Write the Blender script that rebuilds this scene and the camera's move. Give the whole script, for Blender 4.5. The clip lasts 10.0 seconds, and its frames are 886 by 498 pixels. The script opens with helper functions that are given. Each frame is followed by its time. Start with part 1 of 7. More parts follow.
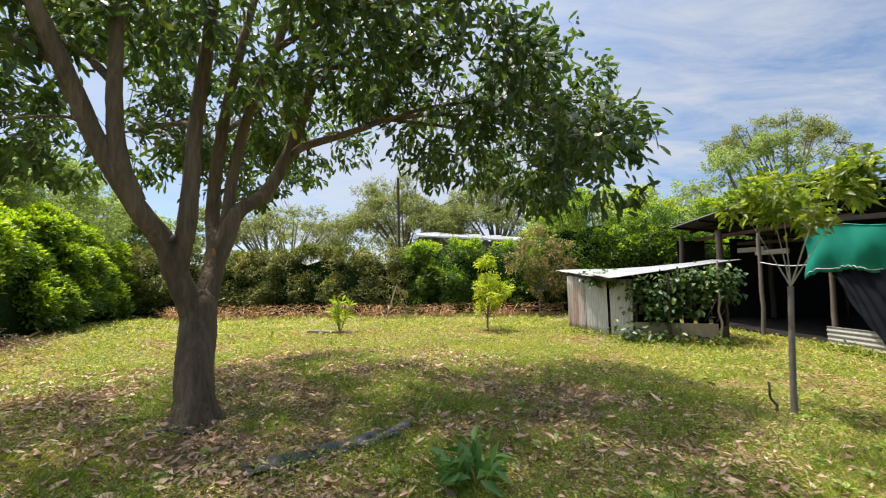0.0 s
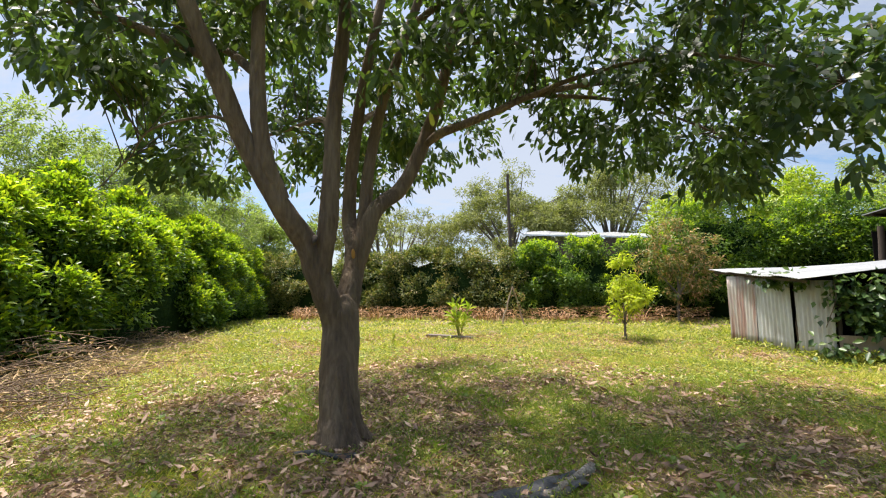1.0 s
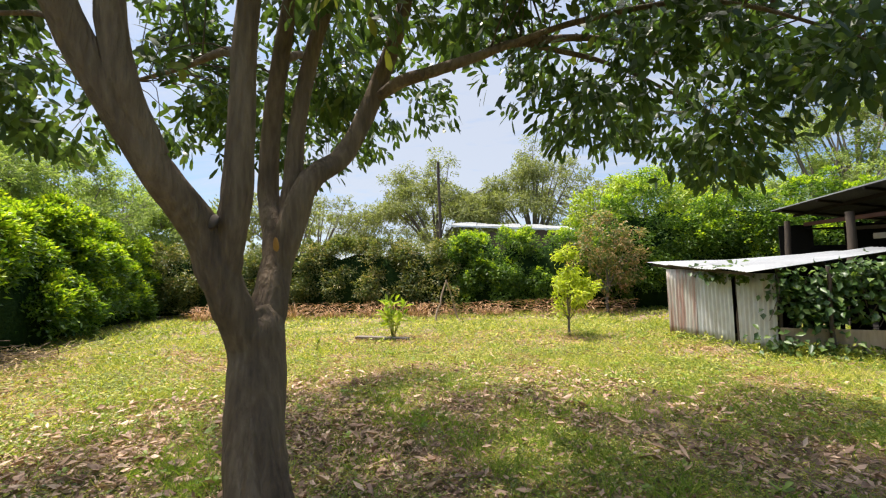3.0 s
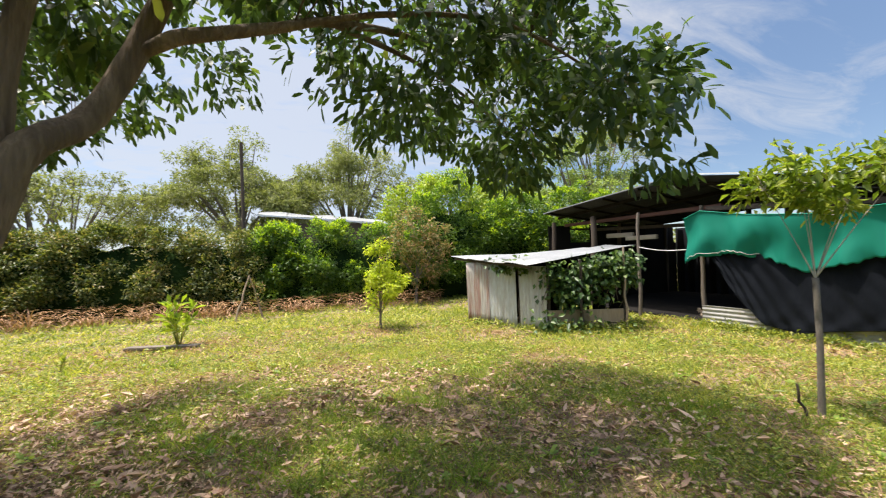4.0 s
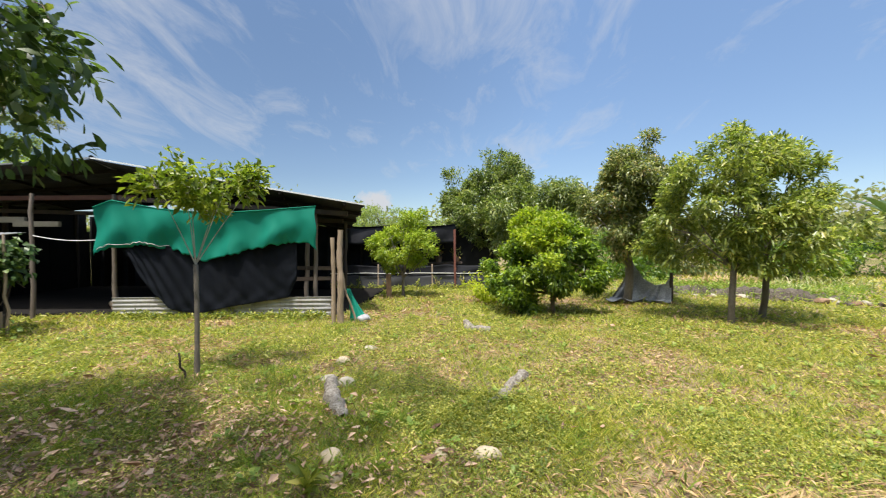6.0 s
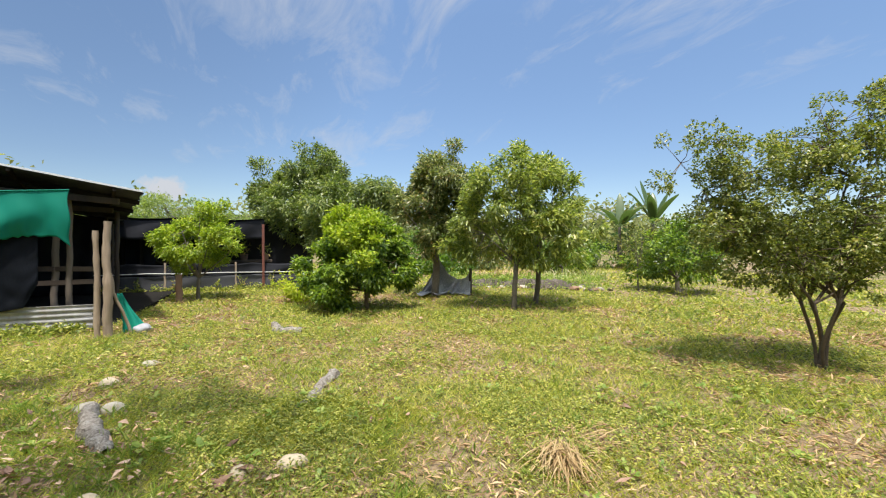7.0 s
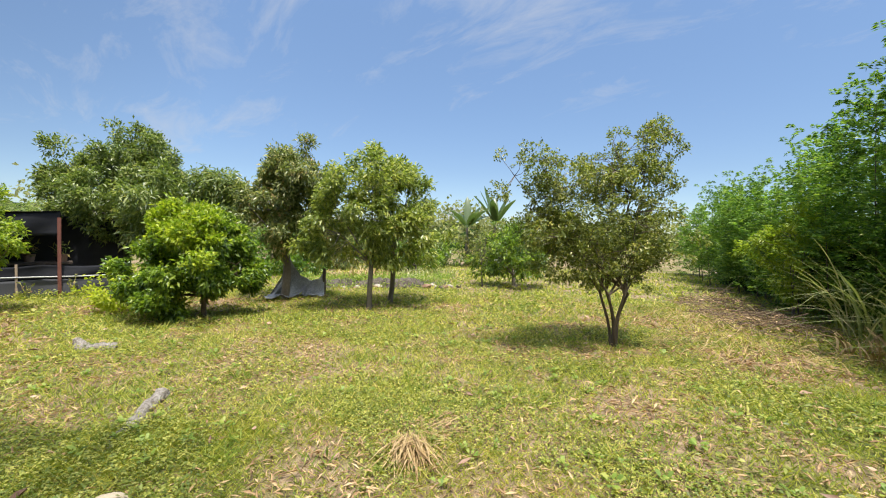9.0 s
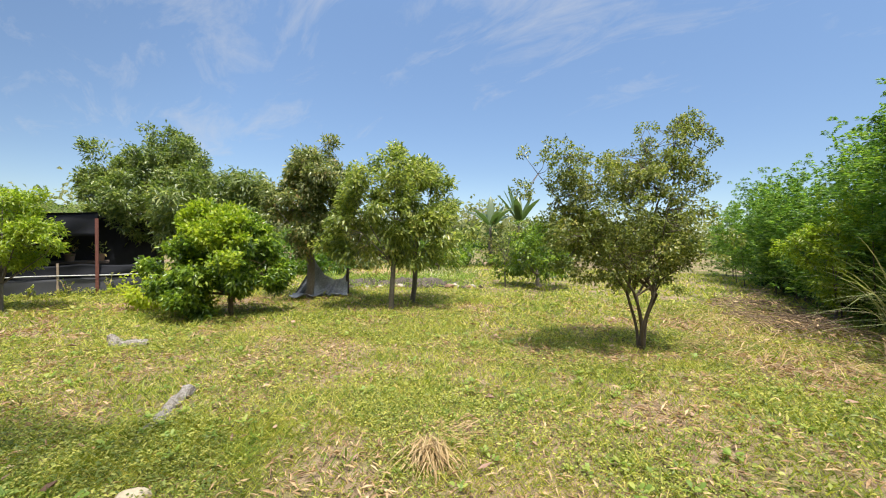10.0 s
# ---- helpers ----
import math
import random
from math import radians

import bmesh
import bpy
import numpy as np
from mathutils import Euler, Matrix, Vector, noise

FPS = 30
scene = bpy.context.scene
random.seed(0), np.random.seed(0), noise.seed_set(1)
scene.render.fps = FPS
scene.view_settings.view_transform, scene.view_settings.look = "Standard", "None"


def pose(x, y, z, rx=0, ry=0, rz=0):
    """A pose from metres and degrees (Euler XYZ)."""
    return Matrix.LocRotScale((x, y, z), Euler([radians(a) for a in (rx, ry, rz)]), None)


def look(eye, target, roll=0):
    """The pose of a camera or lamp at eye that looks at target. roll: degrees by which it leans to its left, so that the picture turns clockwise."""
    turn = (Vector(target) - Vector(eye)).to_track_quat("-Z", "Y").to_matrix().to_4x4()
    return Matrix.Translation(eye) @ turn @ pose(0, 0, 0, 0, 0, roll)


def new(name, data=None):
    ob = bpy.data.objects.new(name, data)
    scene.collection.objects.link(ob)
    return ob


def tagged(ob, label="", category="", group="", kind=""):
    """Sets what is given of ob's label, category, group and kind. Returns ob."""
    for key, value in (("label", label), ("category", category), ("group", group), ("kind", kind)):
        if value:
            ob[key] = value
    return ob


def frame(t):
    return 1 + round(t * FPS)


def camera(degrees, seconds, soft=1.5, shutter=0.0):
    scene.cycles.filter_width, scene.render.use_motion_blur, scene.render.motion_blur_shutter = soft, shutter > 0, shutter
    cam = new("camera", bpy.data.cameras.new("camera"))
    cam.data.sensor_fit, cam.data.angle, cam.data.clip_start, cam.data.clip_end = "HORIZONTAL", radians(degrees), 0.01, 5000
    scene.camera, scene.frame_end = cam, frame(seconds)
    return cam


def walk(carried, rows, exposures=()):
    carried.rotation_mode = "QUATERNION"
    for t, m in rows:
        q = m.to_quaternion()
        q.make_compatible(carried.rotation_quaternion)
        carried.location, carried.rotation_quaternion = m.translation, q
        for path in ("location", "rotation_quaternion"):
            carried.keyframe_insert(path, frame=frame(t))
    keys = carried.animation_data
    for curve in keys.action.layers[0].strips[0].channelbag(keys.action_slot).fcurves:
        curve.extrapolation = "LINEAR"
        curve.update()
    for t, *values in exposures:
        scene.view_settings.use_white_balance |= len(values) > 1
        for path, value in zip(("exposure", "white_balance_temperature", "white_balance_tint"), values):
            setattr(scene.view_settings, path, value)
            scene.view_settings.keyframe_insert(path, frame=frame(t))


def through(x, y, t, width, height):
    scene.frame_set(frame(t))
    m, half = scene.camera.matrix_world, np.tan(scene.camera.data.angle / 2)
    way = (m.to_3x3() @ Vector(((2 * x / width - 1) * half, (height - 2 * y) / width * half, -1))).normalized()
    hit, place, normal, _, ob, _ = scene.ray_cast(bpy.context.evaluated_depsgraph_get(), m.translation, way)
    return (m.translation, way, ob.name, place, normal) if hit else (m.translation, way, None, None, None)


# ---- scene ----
cam = camera(92.6, 10.0, 1.1, 0.1)
PATH = [
    (0, (0.299, -0.039, 1.411), (0.177, 1.952, 1.557), -0.8),
    (0.5, (-0.046, 0.341, 1.404), (-0.46, 2.291, 1.563), -1.0),
    (1, (-0.424, 0.634, 1.445), (-0.996, 2.544, 1.603), -1.0),
    (1.5, (-0.686, 0.944, 1.425), (-1.316, 2.835, 1.588), -1.1),
    (2, (-0.949, 1.26, 1.473), (-1.543, 3.164, 1.626), -1.1),
    (2.2, (-1.068, 1.372, 1.48), (-1.617, 3.289, 1.629), -1.3),
    (3.3, (-1.09, 1.752, 1.55), (-1.08, 3.75, 1.645), -1.7),
    (3.5, (-1.02, 1.802, 1.556), (-0.851, 3.793, 1.64), -2.0),
    (3.8, (-0.995, 1.884, 1.567), (-0.552, 3.834, 1.632), -1.9),
    (4, (-1.009, 1.854, 1.582), (-0.36, 3.745, 1.629), -1.8),
    (4.5, (-1.08, 1.808, 1.604), (0.09, 3.431, 1.618), -1.8),
    (5, (-1.156, 1.642, 1.6), (0.456, 2.827, 1.589), -1.4),
    (5.5, (-1.188, 1.389, 1.58), (0.702, 2.042, 1.553), -1.0),
    (6, (-1.183, 1.335, 1.556), (0.813, 1.447, 1.514), -0.5),
    (6.2, (-1.132, 1.352, 1.541), (0.866, 1.265, 1.494), -0.6),
    (7.3, (-1.196, 1.224, 1.581), (0.593, 0.332, 1.524), 0.7),
    (7.5, (-1.198, 1.201, 1.596), (0.54, 0.215, 1.537), 0.7),
    (8, (-1.21, 1.253, 1.601), (0.424, 0.1, 1.543), 0.9),
    (8.5, (-1.241, 1.303, 1.608), (0.32, 0.053, 1.553), 1.0),
    (9, (-1.263, 1.301, 1.61), (0.258, 0.004, 1.554), 1.1),
    (9.5, (-1.243, 1.297, 1.611), (0.282, 0.005, 1.554), 1.1),
    (10, (-1.232, 1.241, 1.605), (0.359, 0.03, 1.546), 1.0),
]
walk(cam, [(t, look(eye, target, roll)) for t, eye, target, roll in PATH], [(0, 1.18, 6600, 11), (1, 1.28, 6650, 11.5), (3.5, 1.27, 6700, 11.5), (4.5, 1.24, 6700, 11.5), (5.5, 1.08, 6550, 11), (6.0, 1.02, 6480, 10), (7.5, 0.98, 6360, 10), (10, 1.0, 6360, 10)])

# ---- world, sun, exposure ----
SUN_FROM = Vector((-0.28, 0.1, 0.94)).normalized()
world = bpy.data.worlds.new("sky")
scene.world = world
world.use_nodes = True
wt = world.node_tree
wt.nodes.clear()


def wnode(kind, **kw):
    n = wt.nodes.new(kind)
    for k, v in kw.items():
        n.inputs[k].default_value = v
    return n


sky = wt.nodes.new("ShaderNodeTexSky")
sky.sky_type = "NISHITA"
sky.sun_disc = False
sky.sun_elevation = math.asin(SUN_FROM.z)
sky.sun_rotation = math.atan2(SUN_FROM.x, SUN_FROM.y)
sky.altitude, sky.air_density, sky.dust_density, sky.ozone_density = 900, 1.0, 0.25, 1.1
coord = wt.nodes.new("ShaderNodeTexCoord")
split = wt.nodes.new("ShaderNodeSeparateXYZ")
wt.links.new(coord.outputs["Generated"], split.inputs[0])


def wmath(op, a, b=None, clamp=False):
    n = wt.nodes.new("ShaderNodeMath")
    n.operation = op
    n.use_clamp = clamp
    for i, v in enumerate((a, b)):
        if v is None:
            continue
        if isinstance(v, (int, float)):
            n.inputs[i].default_value = v
        else:
            wt.links.new(v, n.inputs[i])
    return n.outputs[0]


up = wmath("MAXIMUM", split.outputs["Z"], 0.0)
lift = wmath("ADD", up, 0.16)
flat = wt.nodes.new("ShaderNodeCombineXYZ")
wt.links.new(wmath("DIVIDE", split.outputs["X"], lift), flat.inputs[0])
wt.links.new(wmath("DIVIDE", split.outputs["Y"], lift), flat.inputs[1])
turn = wt.nodes.new("ShaderNodeMapping")
turn.inputs["Rotation"].default_value = (0, 0, radians(-35))
turn.inputs["Scale"].default_value = (0.7, 1.7, 1.0)
turn.inputs["Location"].default_value = (0.35, 0.2, 0)
wt.links.new(flat.outputs[0], turn.inputs[0])
wisps = wnode("ShaderNodeTexNoise", Scale=2.4, Detail=10.0, Roughness=0.66, Distortion=0.7)
wt.links.new(turn.outputs[0], wisps.inputs["Vector"])
broad = wnode("ShaderNodeTexNoise", Scale=0.55, Detail=4.0, Roughness=0.5)
wt.links.new(flat.outputs[0], broad.inputs["Vector"])
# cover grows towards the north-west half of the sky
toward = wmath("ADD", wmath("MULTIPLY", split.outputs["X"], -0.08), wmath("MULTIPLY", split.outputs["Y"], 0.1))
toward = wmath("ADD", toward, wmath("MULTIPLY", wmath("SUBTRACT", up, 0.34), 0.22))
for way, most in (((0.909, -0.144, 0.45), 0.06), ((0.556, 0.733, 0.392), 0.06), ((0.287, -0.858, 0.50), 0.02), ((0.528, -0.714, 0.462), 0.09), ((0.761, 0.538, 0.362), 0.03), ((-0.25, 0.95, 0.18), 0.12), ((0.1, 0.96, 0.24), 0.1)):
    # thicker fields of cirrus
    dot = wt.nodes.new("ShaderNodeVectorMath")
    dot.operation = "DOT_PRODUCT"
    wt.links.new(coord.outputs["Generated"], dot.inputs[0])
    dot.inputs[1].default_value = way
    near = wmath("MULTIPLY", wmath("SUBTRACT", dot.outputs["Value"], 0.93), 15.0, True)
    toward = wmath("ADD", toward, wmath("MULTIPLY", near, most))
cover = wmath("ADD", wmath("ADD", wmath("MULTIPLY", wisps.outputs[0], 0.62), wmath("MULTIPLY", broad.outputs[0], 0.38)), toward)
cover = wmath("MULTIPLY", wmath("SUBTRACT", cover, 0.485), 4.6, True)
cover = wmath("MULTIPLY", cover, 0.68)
# two small fair-weather clouds low in the east
curds = wnode("ShaderNodeTexNoise", Scale=26.0, Detail=5.0, Roughness=0.6)
wt.links.new(coord.outputs["Generated"], curds.inputs["Vector"])
for puff_at, core in ((Vector((0.974, 0.208, 0.093)).normalized(), 0.006), (Vector((0.747, -0.668, 0.05)).normalized(), 0.006)):
    near = wt.nodes.new("ShaderNodeVectorMath")
    near.operation = "SUBTRACT"
    wt.links.new(coord.outputs["Generated"], near.inputs[0])
    near.inputs[1].default_value = puff_at
    stretch = wt.nodes.new("ShaderNodeVectorMath")
    stretch.operation = "MULTIPLY"
    stretch.inputs[1].default_value = (1.0, 1.0, 1.5)
    wt.links.new(near.outputs[0], stretch.inputs[0])
    gap = wt.nodes.new("ShaderNodeVectorMath")
    gap.operation = "LENGTH"
    wt.links.new(stretch.outputs[0], gap.inputs[0])
    puff = wmath("SUBTRACT", wmath("ADD", core, wmath("MULTIPLY", curds.outputs[0], 0.07)), gap.outputs["Value"])
    cover = wmath("MAXIMUM", cover, wmath("MULTIPLY", puff, 60.0, True))
mixsky = wt.nodes.new("ShaderNodeMix")
mixsky.data_type = "RGBA"
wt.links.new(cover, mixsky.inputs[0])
haze = wt.nodes.new("ShaderNodeValToRGB")
for p_, c_ in ((0.15, (0.47, 0.48, 0.50, 1)), (0.45, (0.71, 0.71, 0.695, 1))):
    haze.color_ramp.elements.new(p_).color = c_
haze.color_ramp.elements[0].color = (0.41, 0.43, 0.46, 1)
haze.color_ramp.elements[3].color = (1.3, 1.28, 1.2, 1)
wt.links.new(up, haze.inputs[0])
clearer = wt.nodes.new("ShaderNodeMix")
clearer.data_type, clearer.blend_type = "RGBA", "MULTIPLY"
clearer.inputs[0].default_value = 1.0
wt.links.new(sky.outputs[0], clearer.inputs[6])
wt.links.new(haze.outputs[0], clearer.inputs[7])
# the blue is deepest in the north-east
deep = wt.nodes.new("ShaderNodeVectorMath")
deep.operation = "DOT_PRODUCT"
wt.links.new(coord.outputs["Generated"], deep.inputs[0])
deep.inputs[1].default_value = Vector((0.75, 0.52, 0.4)).normalized()
deeper = wt.nodes.new("ShaderNodeVectorMath")
deeper.operation = "SCALE"
wt.links.new(clearer.outputs[2], deeper.inputs[0])
wt.links.new(wmath("SUBTRACT", 1.0, wmath("MULTIPLY", wmath("MULTIPLY", wmath("SUBTRACT", deep.outputs["Value"], 0.72), 3.6, True), 0.26)), deeper.inputs["Scale"])
wt.links.new(deeper.outputs[0], mixsky.inputs[6])
mixsky.inputs[7].default_value = (2.25, 2.33, 2.48, 1)
# a white glow round the sun, mostly out of view, added to lift the shade
sunward = wt.nodes.new("ShaderNodeVectorMath")
sunward.operation = "DOT_PRODUCT"
wt.links.new(coord.outputs["Generated"], sunward.inputs[0])
sunward.inputs[1].default_value = SUN_FROM
fill_glow = wt.nodes.new("ShaderNodeMix")
fill_glow.data_type = "RGBA"
wt.links.new(wmath("MULTIPLY", wmath("SUBTRACT", sunward.outputs["Value"], 0.76), 4.2, True), fill_glow.inputs[0])
wt.links.new(mixsky.outputs[2], fill_glow.inputs[6])
fill_glow.inputs[7].default_value = (16.5, 16.0, 15.0, 1)
back = wt.nodes.new("ShaderNodeBackground")
back.inputs["Strength"].default_value = 0.145
wt.links.new(fill_glow.outputs[2], back.inputs[0])
wout = wt.nodes.new("ShaderNodeOutputWorld")
wt.links.new(back.outputs[0], wout.inputs[0])

sun = new("sun", bpy.data.lights.new("sun", "SUN"))
sun.data.energy, sun.data.angle, sun.data.color = 2.8, radians(2.0), (1.0, 0.955, 0.88)
sun.matrix_world = look(SUN_FROM * 50, (0, 0, 0))


# ---- materials ----
def material(name):
    m = bpy.data.materials.new(name)
    m.use_nodes = True
    t = m.node_tree
    t.nodes.clear()
    out = t.nodes.new("ShaderNodeOutputMaterial")
    return m, t, out


def ramp(t, fac, stops):
    r = t.nodes.new("ShaderNodeValToRGB")
    e = r.color_ramp.elements
    while len(e) < len(stops):
        e.new(0.5)
    for el, (p, c) in zip(e, stops):
        el.position, el.color = p, (*c, 1)
    t.links.new(fac, r.inputs[0])
    return r.outputs[0]


def tex(t, scale, detail=5.0, rough=0.55, stretch=None, what="Object"):
    c = t.nodes.new("ShaderNodeTexCoord")
    n = t.nodes.new("ShaderNodeTexNoise")
    n.inputs["Scale"].default_value, n.inputs["Detail"].default_value, n.inputs["Roughness"].default_value = scale, detail, rough
    if stretch:
        mp = t.nodes.new("ShaderNodeMapping")
        mp.inputs["Scale"].default_value = stretch
        t.links.new(c.outputs[what], mp.inputs[0])
        t.links.new(mp.outputs[0], n.inputs["Vector"])
    else:
        t.links.new(c.outputs[what], n.inputs["Vector"])
    return n.outputs[0]


def mixc(t, fac, a, b, blend="MIX"):
    n = t.nodes.new("ShaderNodeMix")
    n.data_type, n.blend_type = "RGBA", blend
    for i, v in ((0, fac), (6, a), (7, b)):
        if isinstance(v, (int, float)):
            n.inputs[i].default_value = v
        elif isinstance(v, tuple):
            n.inputs[i].default_value = (*v, 1)
        else:
            t.links.new(v, n.inputs[i])
    return n.outputs[2]


def bump(t, height, strength, distance=0.01):
    b = t.nodes.new("ShaderNodeBump")
    b.inputs["Strength"].default_value, b.inputs["Distance"].default_value = strength, distance
    t.links.new(height, b.inputs["Height"])
    return b.outputs[0]


def surface(name, stops, scale=3.0, fine=40.0, rough=0.8, metal=0.0, stretch=None, relief=0.4, distance=0.01, rough_var=0.15, piece=0.0, spec=0.5):
    """Two scales of noise over a colour ramp, with relief."""
    m, t, out = material(name)
    p = t.nodes.new("ShaderNodeBsdfPrincipled")
    big, small = tex(t, scale, stretch=stretch), tex(t, fine, stretch=stretch)
    add = t.nodes.new("ShaderNodeMath")
    add.operation = "MULTIPLY_ADD"
    t.links.new(small, add.inputs[0])
    add.inputs[1].default_value = 0.45
    sc = t.nodes.new("ShaderNodeMath")
    sc.operation = "MULTIPLY"
    t.links.new(big, sc.inputs[0])
    sc.inputs[1].default_value = 0.6
    t.links.new(sc.outputs[0], add.inputs[2])
    fac = add.outputs[0]
    if piece:
        info = t.nodes.new("ShaderNodeObjectInfo")
        pm = t.nodes.new("ShaderNodeMath")
        pm.operation = "MULTIPLY_ADD"
        t.links.new(info.outputs["Random"], pm.inputs[0])
        pm.inputs[1].default_value = piece
        t.links.new(fac, pm.inputs[2])
        fac = pm.outputs[0]
    t.links.new(ramp(t, fac, stops), p.inputs["Base Color"])
    rr = t.nodes.new("ShaderNodeMapRange")
    t.links.new(small, rr.inputs[0])
    rr.inputs[3].default_value, rr.inputs[4].default_value = max(rough - rough_var, 0.05), min(rough + rough_var, 1)
    t.links.new(rr.outputs[0], p.inputs["Roughness"])
    p.inputs["Metallic"].default_value = metal
    p.inputs["Specular IOR Level"].default_value = spec
    t.links.new(bump(t, small, relief, distance), p.inputs["Normal"])
    t.links.new(p.outputs[0], out.inputs[0])
    return m


def leafy(name, stops, shine=0.45, through=0.35, glow=1.25, drift=1.3, weight=0.5):
    """Leaves: colour by island, a gloss above, and light that shines through."""
    stops = [(q, (k[0] * 1.1, k[1], k[2] * 0.95)) for q, k in stops]
    m, t, out = material(name)
    p = t.nodes.new("ShaderNodeBsdfPrincipled")
    geo = t.nodes.new("ShaderNodeNewGeometry")
    big = tex(t, drift, 3.0, what="Object")
    a = t.nodes.new("ShaderNodeMath")
    a.operation = "MULTIPLY_ADD"
    t.links.new(big, a.inputs[0])
    a.inputs[1].default_value = weight
    b = t.nodes.new("ShaderNodeMath")
    b.operation = "MULTIPLY_ADD"
    t.links.new(geo.outputs["Random Per Island"], b.inputs[0])
    b.inputs[1].default_value, b.inputs[2].default_value = 1.25 - weight, -0.1
    t.links.new(b.outputs[0], a.inputs[2])
    c = ramp(t, a.outputs[0], stops)
    t.links.new(c, p.inputs["Base Color"])
    p.inputs["Roughness"].default_value = shine
    p.inputs["Specular IOR Level"].default_value = 0.5
    tr = t.nodes.new("ShaderNodeBsdfTranslucent")
    tint = mixc(t, 1.0, c, (glow, glow * 1.08, glow * 0.55), "MULTIPLY")
    t.links.new(tint, tr.inputs[0])
    mx = t.nodes.new("ShaderNodeMixShader")
    mx.inputs[0].default_value = through
    t.links.new(p.outputs[0], mx.inputs[1])
    t.links.new(tr.outputs[0], mx.inputs[2])
    t.links.new(mx.outputs[0], out.inputs[0])
    return m


MAT = {}
MAT["leaf_dark"] = leafy("leaf_dark", [(0.0, (0.03, 0.055, 0.02)), (0.45, (0.055, 0.1, 0.03)), (0.85, (0.1, 0.165, 0.042)), (1.0, (0.22, 0.23, 0.05))], 0.38, 0.42, 1.5)
MAT["leaf_hedge"] = leafy("leaf_hedge", [(0.0, (0.035, 0.085, 0.012)), (0.5, (0.08, 0.165, 0.018)), (1.0, (0.18, 0.29, 0.03))], 0.38, 0.45, 1.5)
# yellow-green hedge shoots, brightened in colour for the sunlit tops
MAT["leaf_lit_shoot"] = leafy("leaf_lit_shoot", [(0.0, (0.13, 0.25, 0.015)), (0.5, (0.25, 0.38, 0.022)), (1.0, (0.44, 0.51, 0.038))], 0.4, 0.5, 1.5)
MAT["leaf_pale"] = leafy("leaf_pale", [(0.0, (0.1, 0.17, 0.05)), (0.5, (0.19, 0.27, 0.08)), (1.0, (0.32, 0.39, 0.14))], 0.5, 0.5, 1.4)
MAT["leaf_young"] = leafy("leaf_young", [(0.0, (0.07, 0.14, 0.014)), (0.4, (0.18, 0.28, 0.022)), (1.0, (0.46, 0.53, 0.05))], 0.38, 0.42, 1.5, 2.4, 0.7)
MAT["leaf_back"] = leafy("leaf_back", [(0.0, (0.03, 0.06, 0.015)), (0.42, (0.085, 0.13, 0.028)), (0.72, (0.22, 0.23, 0.06)), (1.0, (0.5, 0.36, 0.19))], 0.42, 0.36, 1.4, 0.9, 0.65)
MAT["leaf_lime"] = leafy("leaf_lime", [(0.0, (0.2, 0.29, 0.02)), (0.5, (0.34, 0.43, 0.03)), (1.0, (0.52, 0.56, 0.06))], 0.45, 0.48, 1.5)
MAT["leaf_sapling"] = leafy("leaf_sapling", [(0.0, (0.075, 0.135, 0.016)), (0.5, (0.16, 0.235, 0.026)), (1.0, (0.34, 0.39, 0.06))], 0.42, 0.45, 1.4)
MAT["leaf_citrus"] = leafy("leaf_citrus", [(0.0, (0.03, 0.072, 0.013)), (0.45, (0.08, 0.15, 0.022)), (0.62, (0.19, 0.3, 0.034)), (1.0, (0.42, 0.5, 0.06))], 0.28, 0.42, 1.5, 2.6, 0.8)
MAT["leaf_mango"] = leafy("leaf_mango", [(0.0, (0.05, 0.09, 0.022)), (0.5, (0.12, 0.18, 0.042)), (0.85, (0.25, 0.305, 0.09)), (1.0, (0.44, 0.43, 0.18))], 0.28, 0.36, 1.5)
MAT["leaf_small"] = leafy("leaf_small", [(0.0, (0.052, 0.09, 0.02)), (0.5, (0.14, 0.184, 0.036)), (0.85, (0.29, 0.32, 0.075)), (1.0, (0.5, 0.435, 0.15))], 0.33, 0.38, 1.5)
MAT["leaf_dull"] = leafy("leaf_dull", [(0.0, (0.05, 0.085, 0.028)), (0.45, (0.145, 0.19, 0.065)), (0.8, (0.32, 0.35, 0.14)), (1.0, (0.5, 0.33, 0.17))], 0.26, 0.38, 1.4)
MAT["leaf_olive"] = leafy("leaf_olive", [(0.0, (0.06, 0.105, 0.022)), (0.5, (0.175, 0.24, 0.052)), (0.85, (0.37, 0.42, 0.11)), (1.0, (0.56, 0.52, 0.2))], 0.28, 0.42, 1.5)
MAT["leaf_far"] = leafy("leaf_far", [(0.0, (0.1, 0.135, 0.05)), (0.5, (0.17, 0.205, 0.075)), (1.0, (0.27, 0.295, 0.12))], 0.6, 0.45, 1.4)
MAT["leaf_feather"] = leafy("leaf_feather", [(0.0, (0.038, 0.105, 0.02)), (0.45, (0.1, 0.21, 0.033)), (0.8, (0.21, 0.34, 0.05)), (1.0, (0.37, 0.47, 0.075))], 0.45, 0.43, 1.45)
MAT["leaf_red"] = leafy("leaf_red", [(0.0, (0.07, 0.13, 0.025)), (0.5, (0.16, 0.2, 0.05)), (0.75, (0.36, 0.25, 0.12)), (1.0, (0.55, 0.36, 0.24))], 0.55, 0.35)
# near-black leaf colour for the shaded depth of hedges and woods
MAT["leaf_shade"] = surface("leaf_shade", [(0.2, (0.008, 0.018, 0.006)), (0.7, (0.025, 0.05, 0.012))], 2.0, 12.0, 0.9, relief=1.0, distance=0.1, spec=0.03)
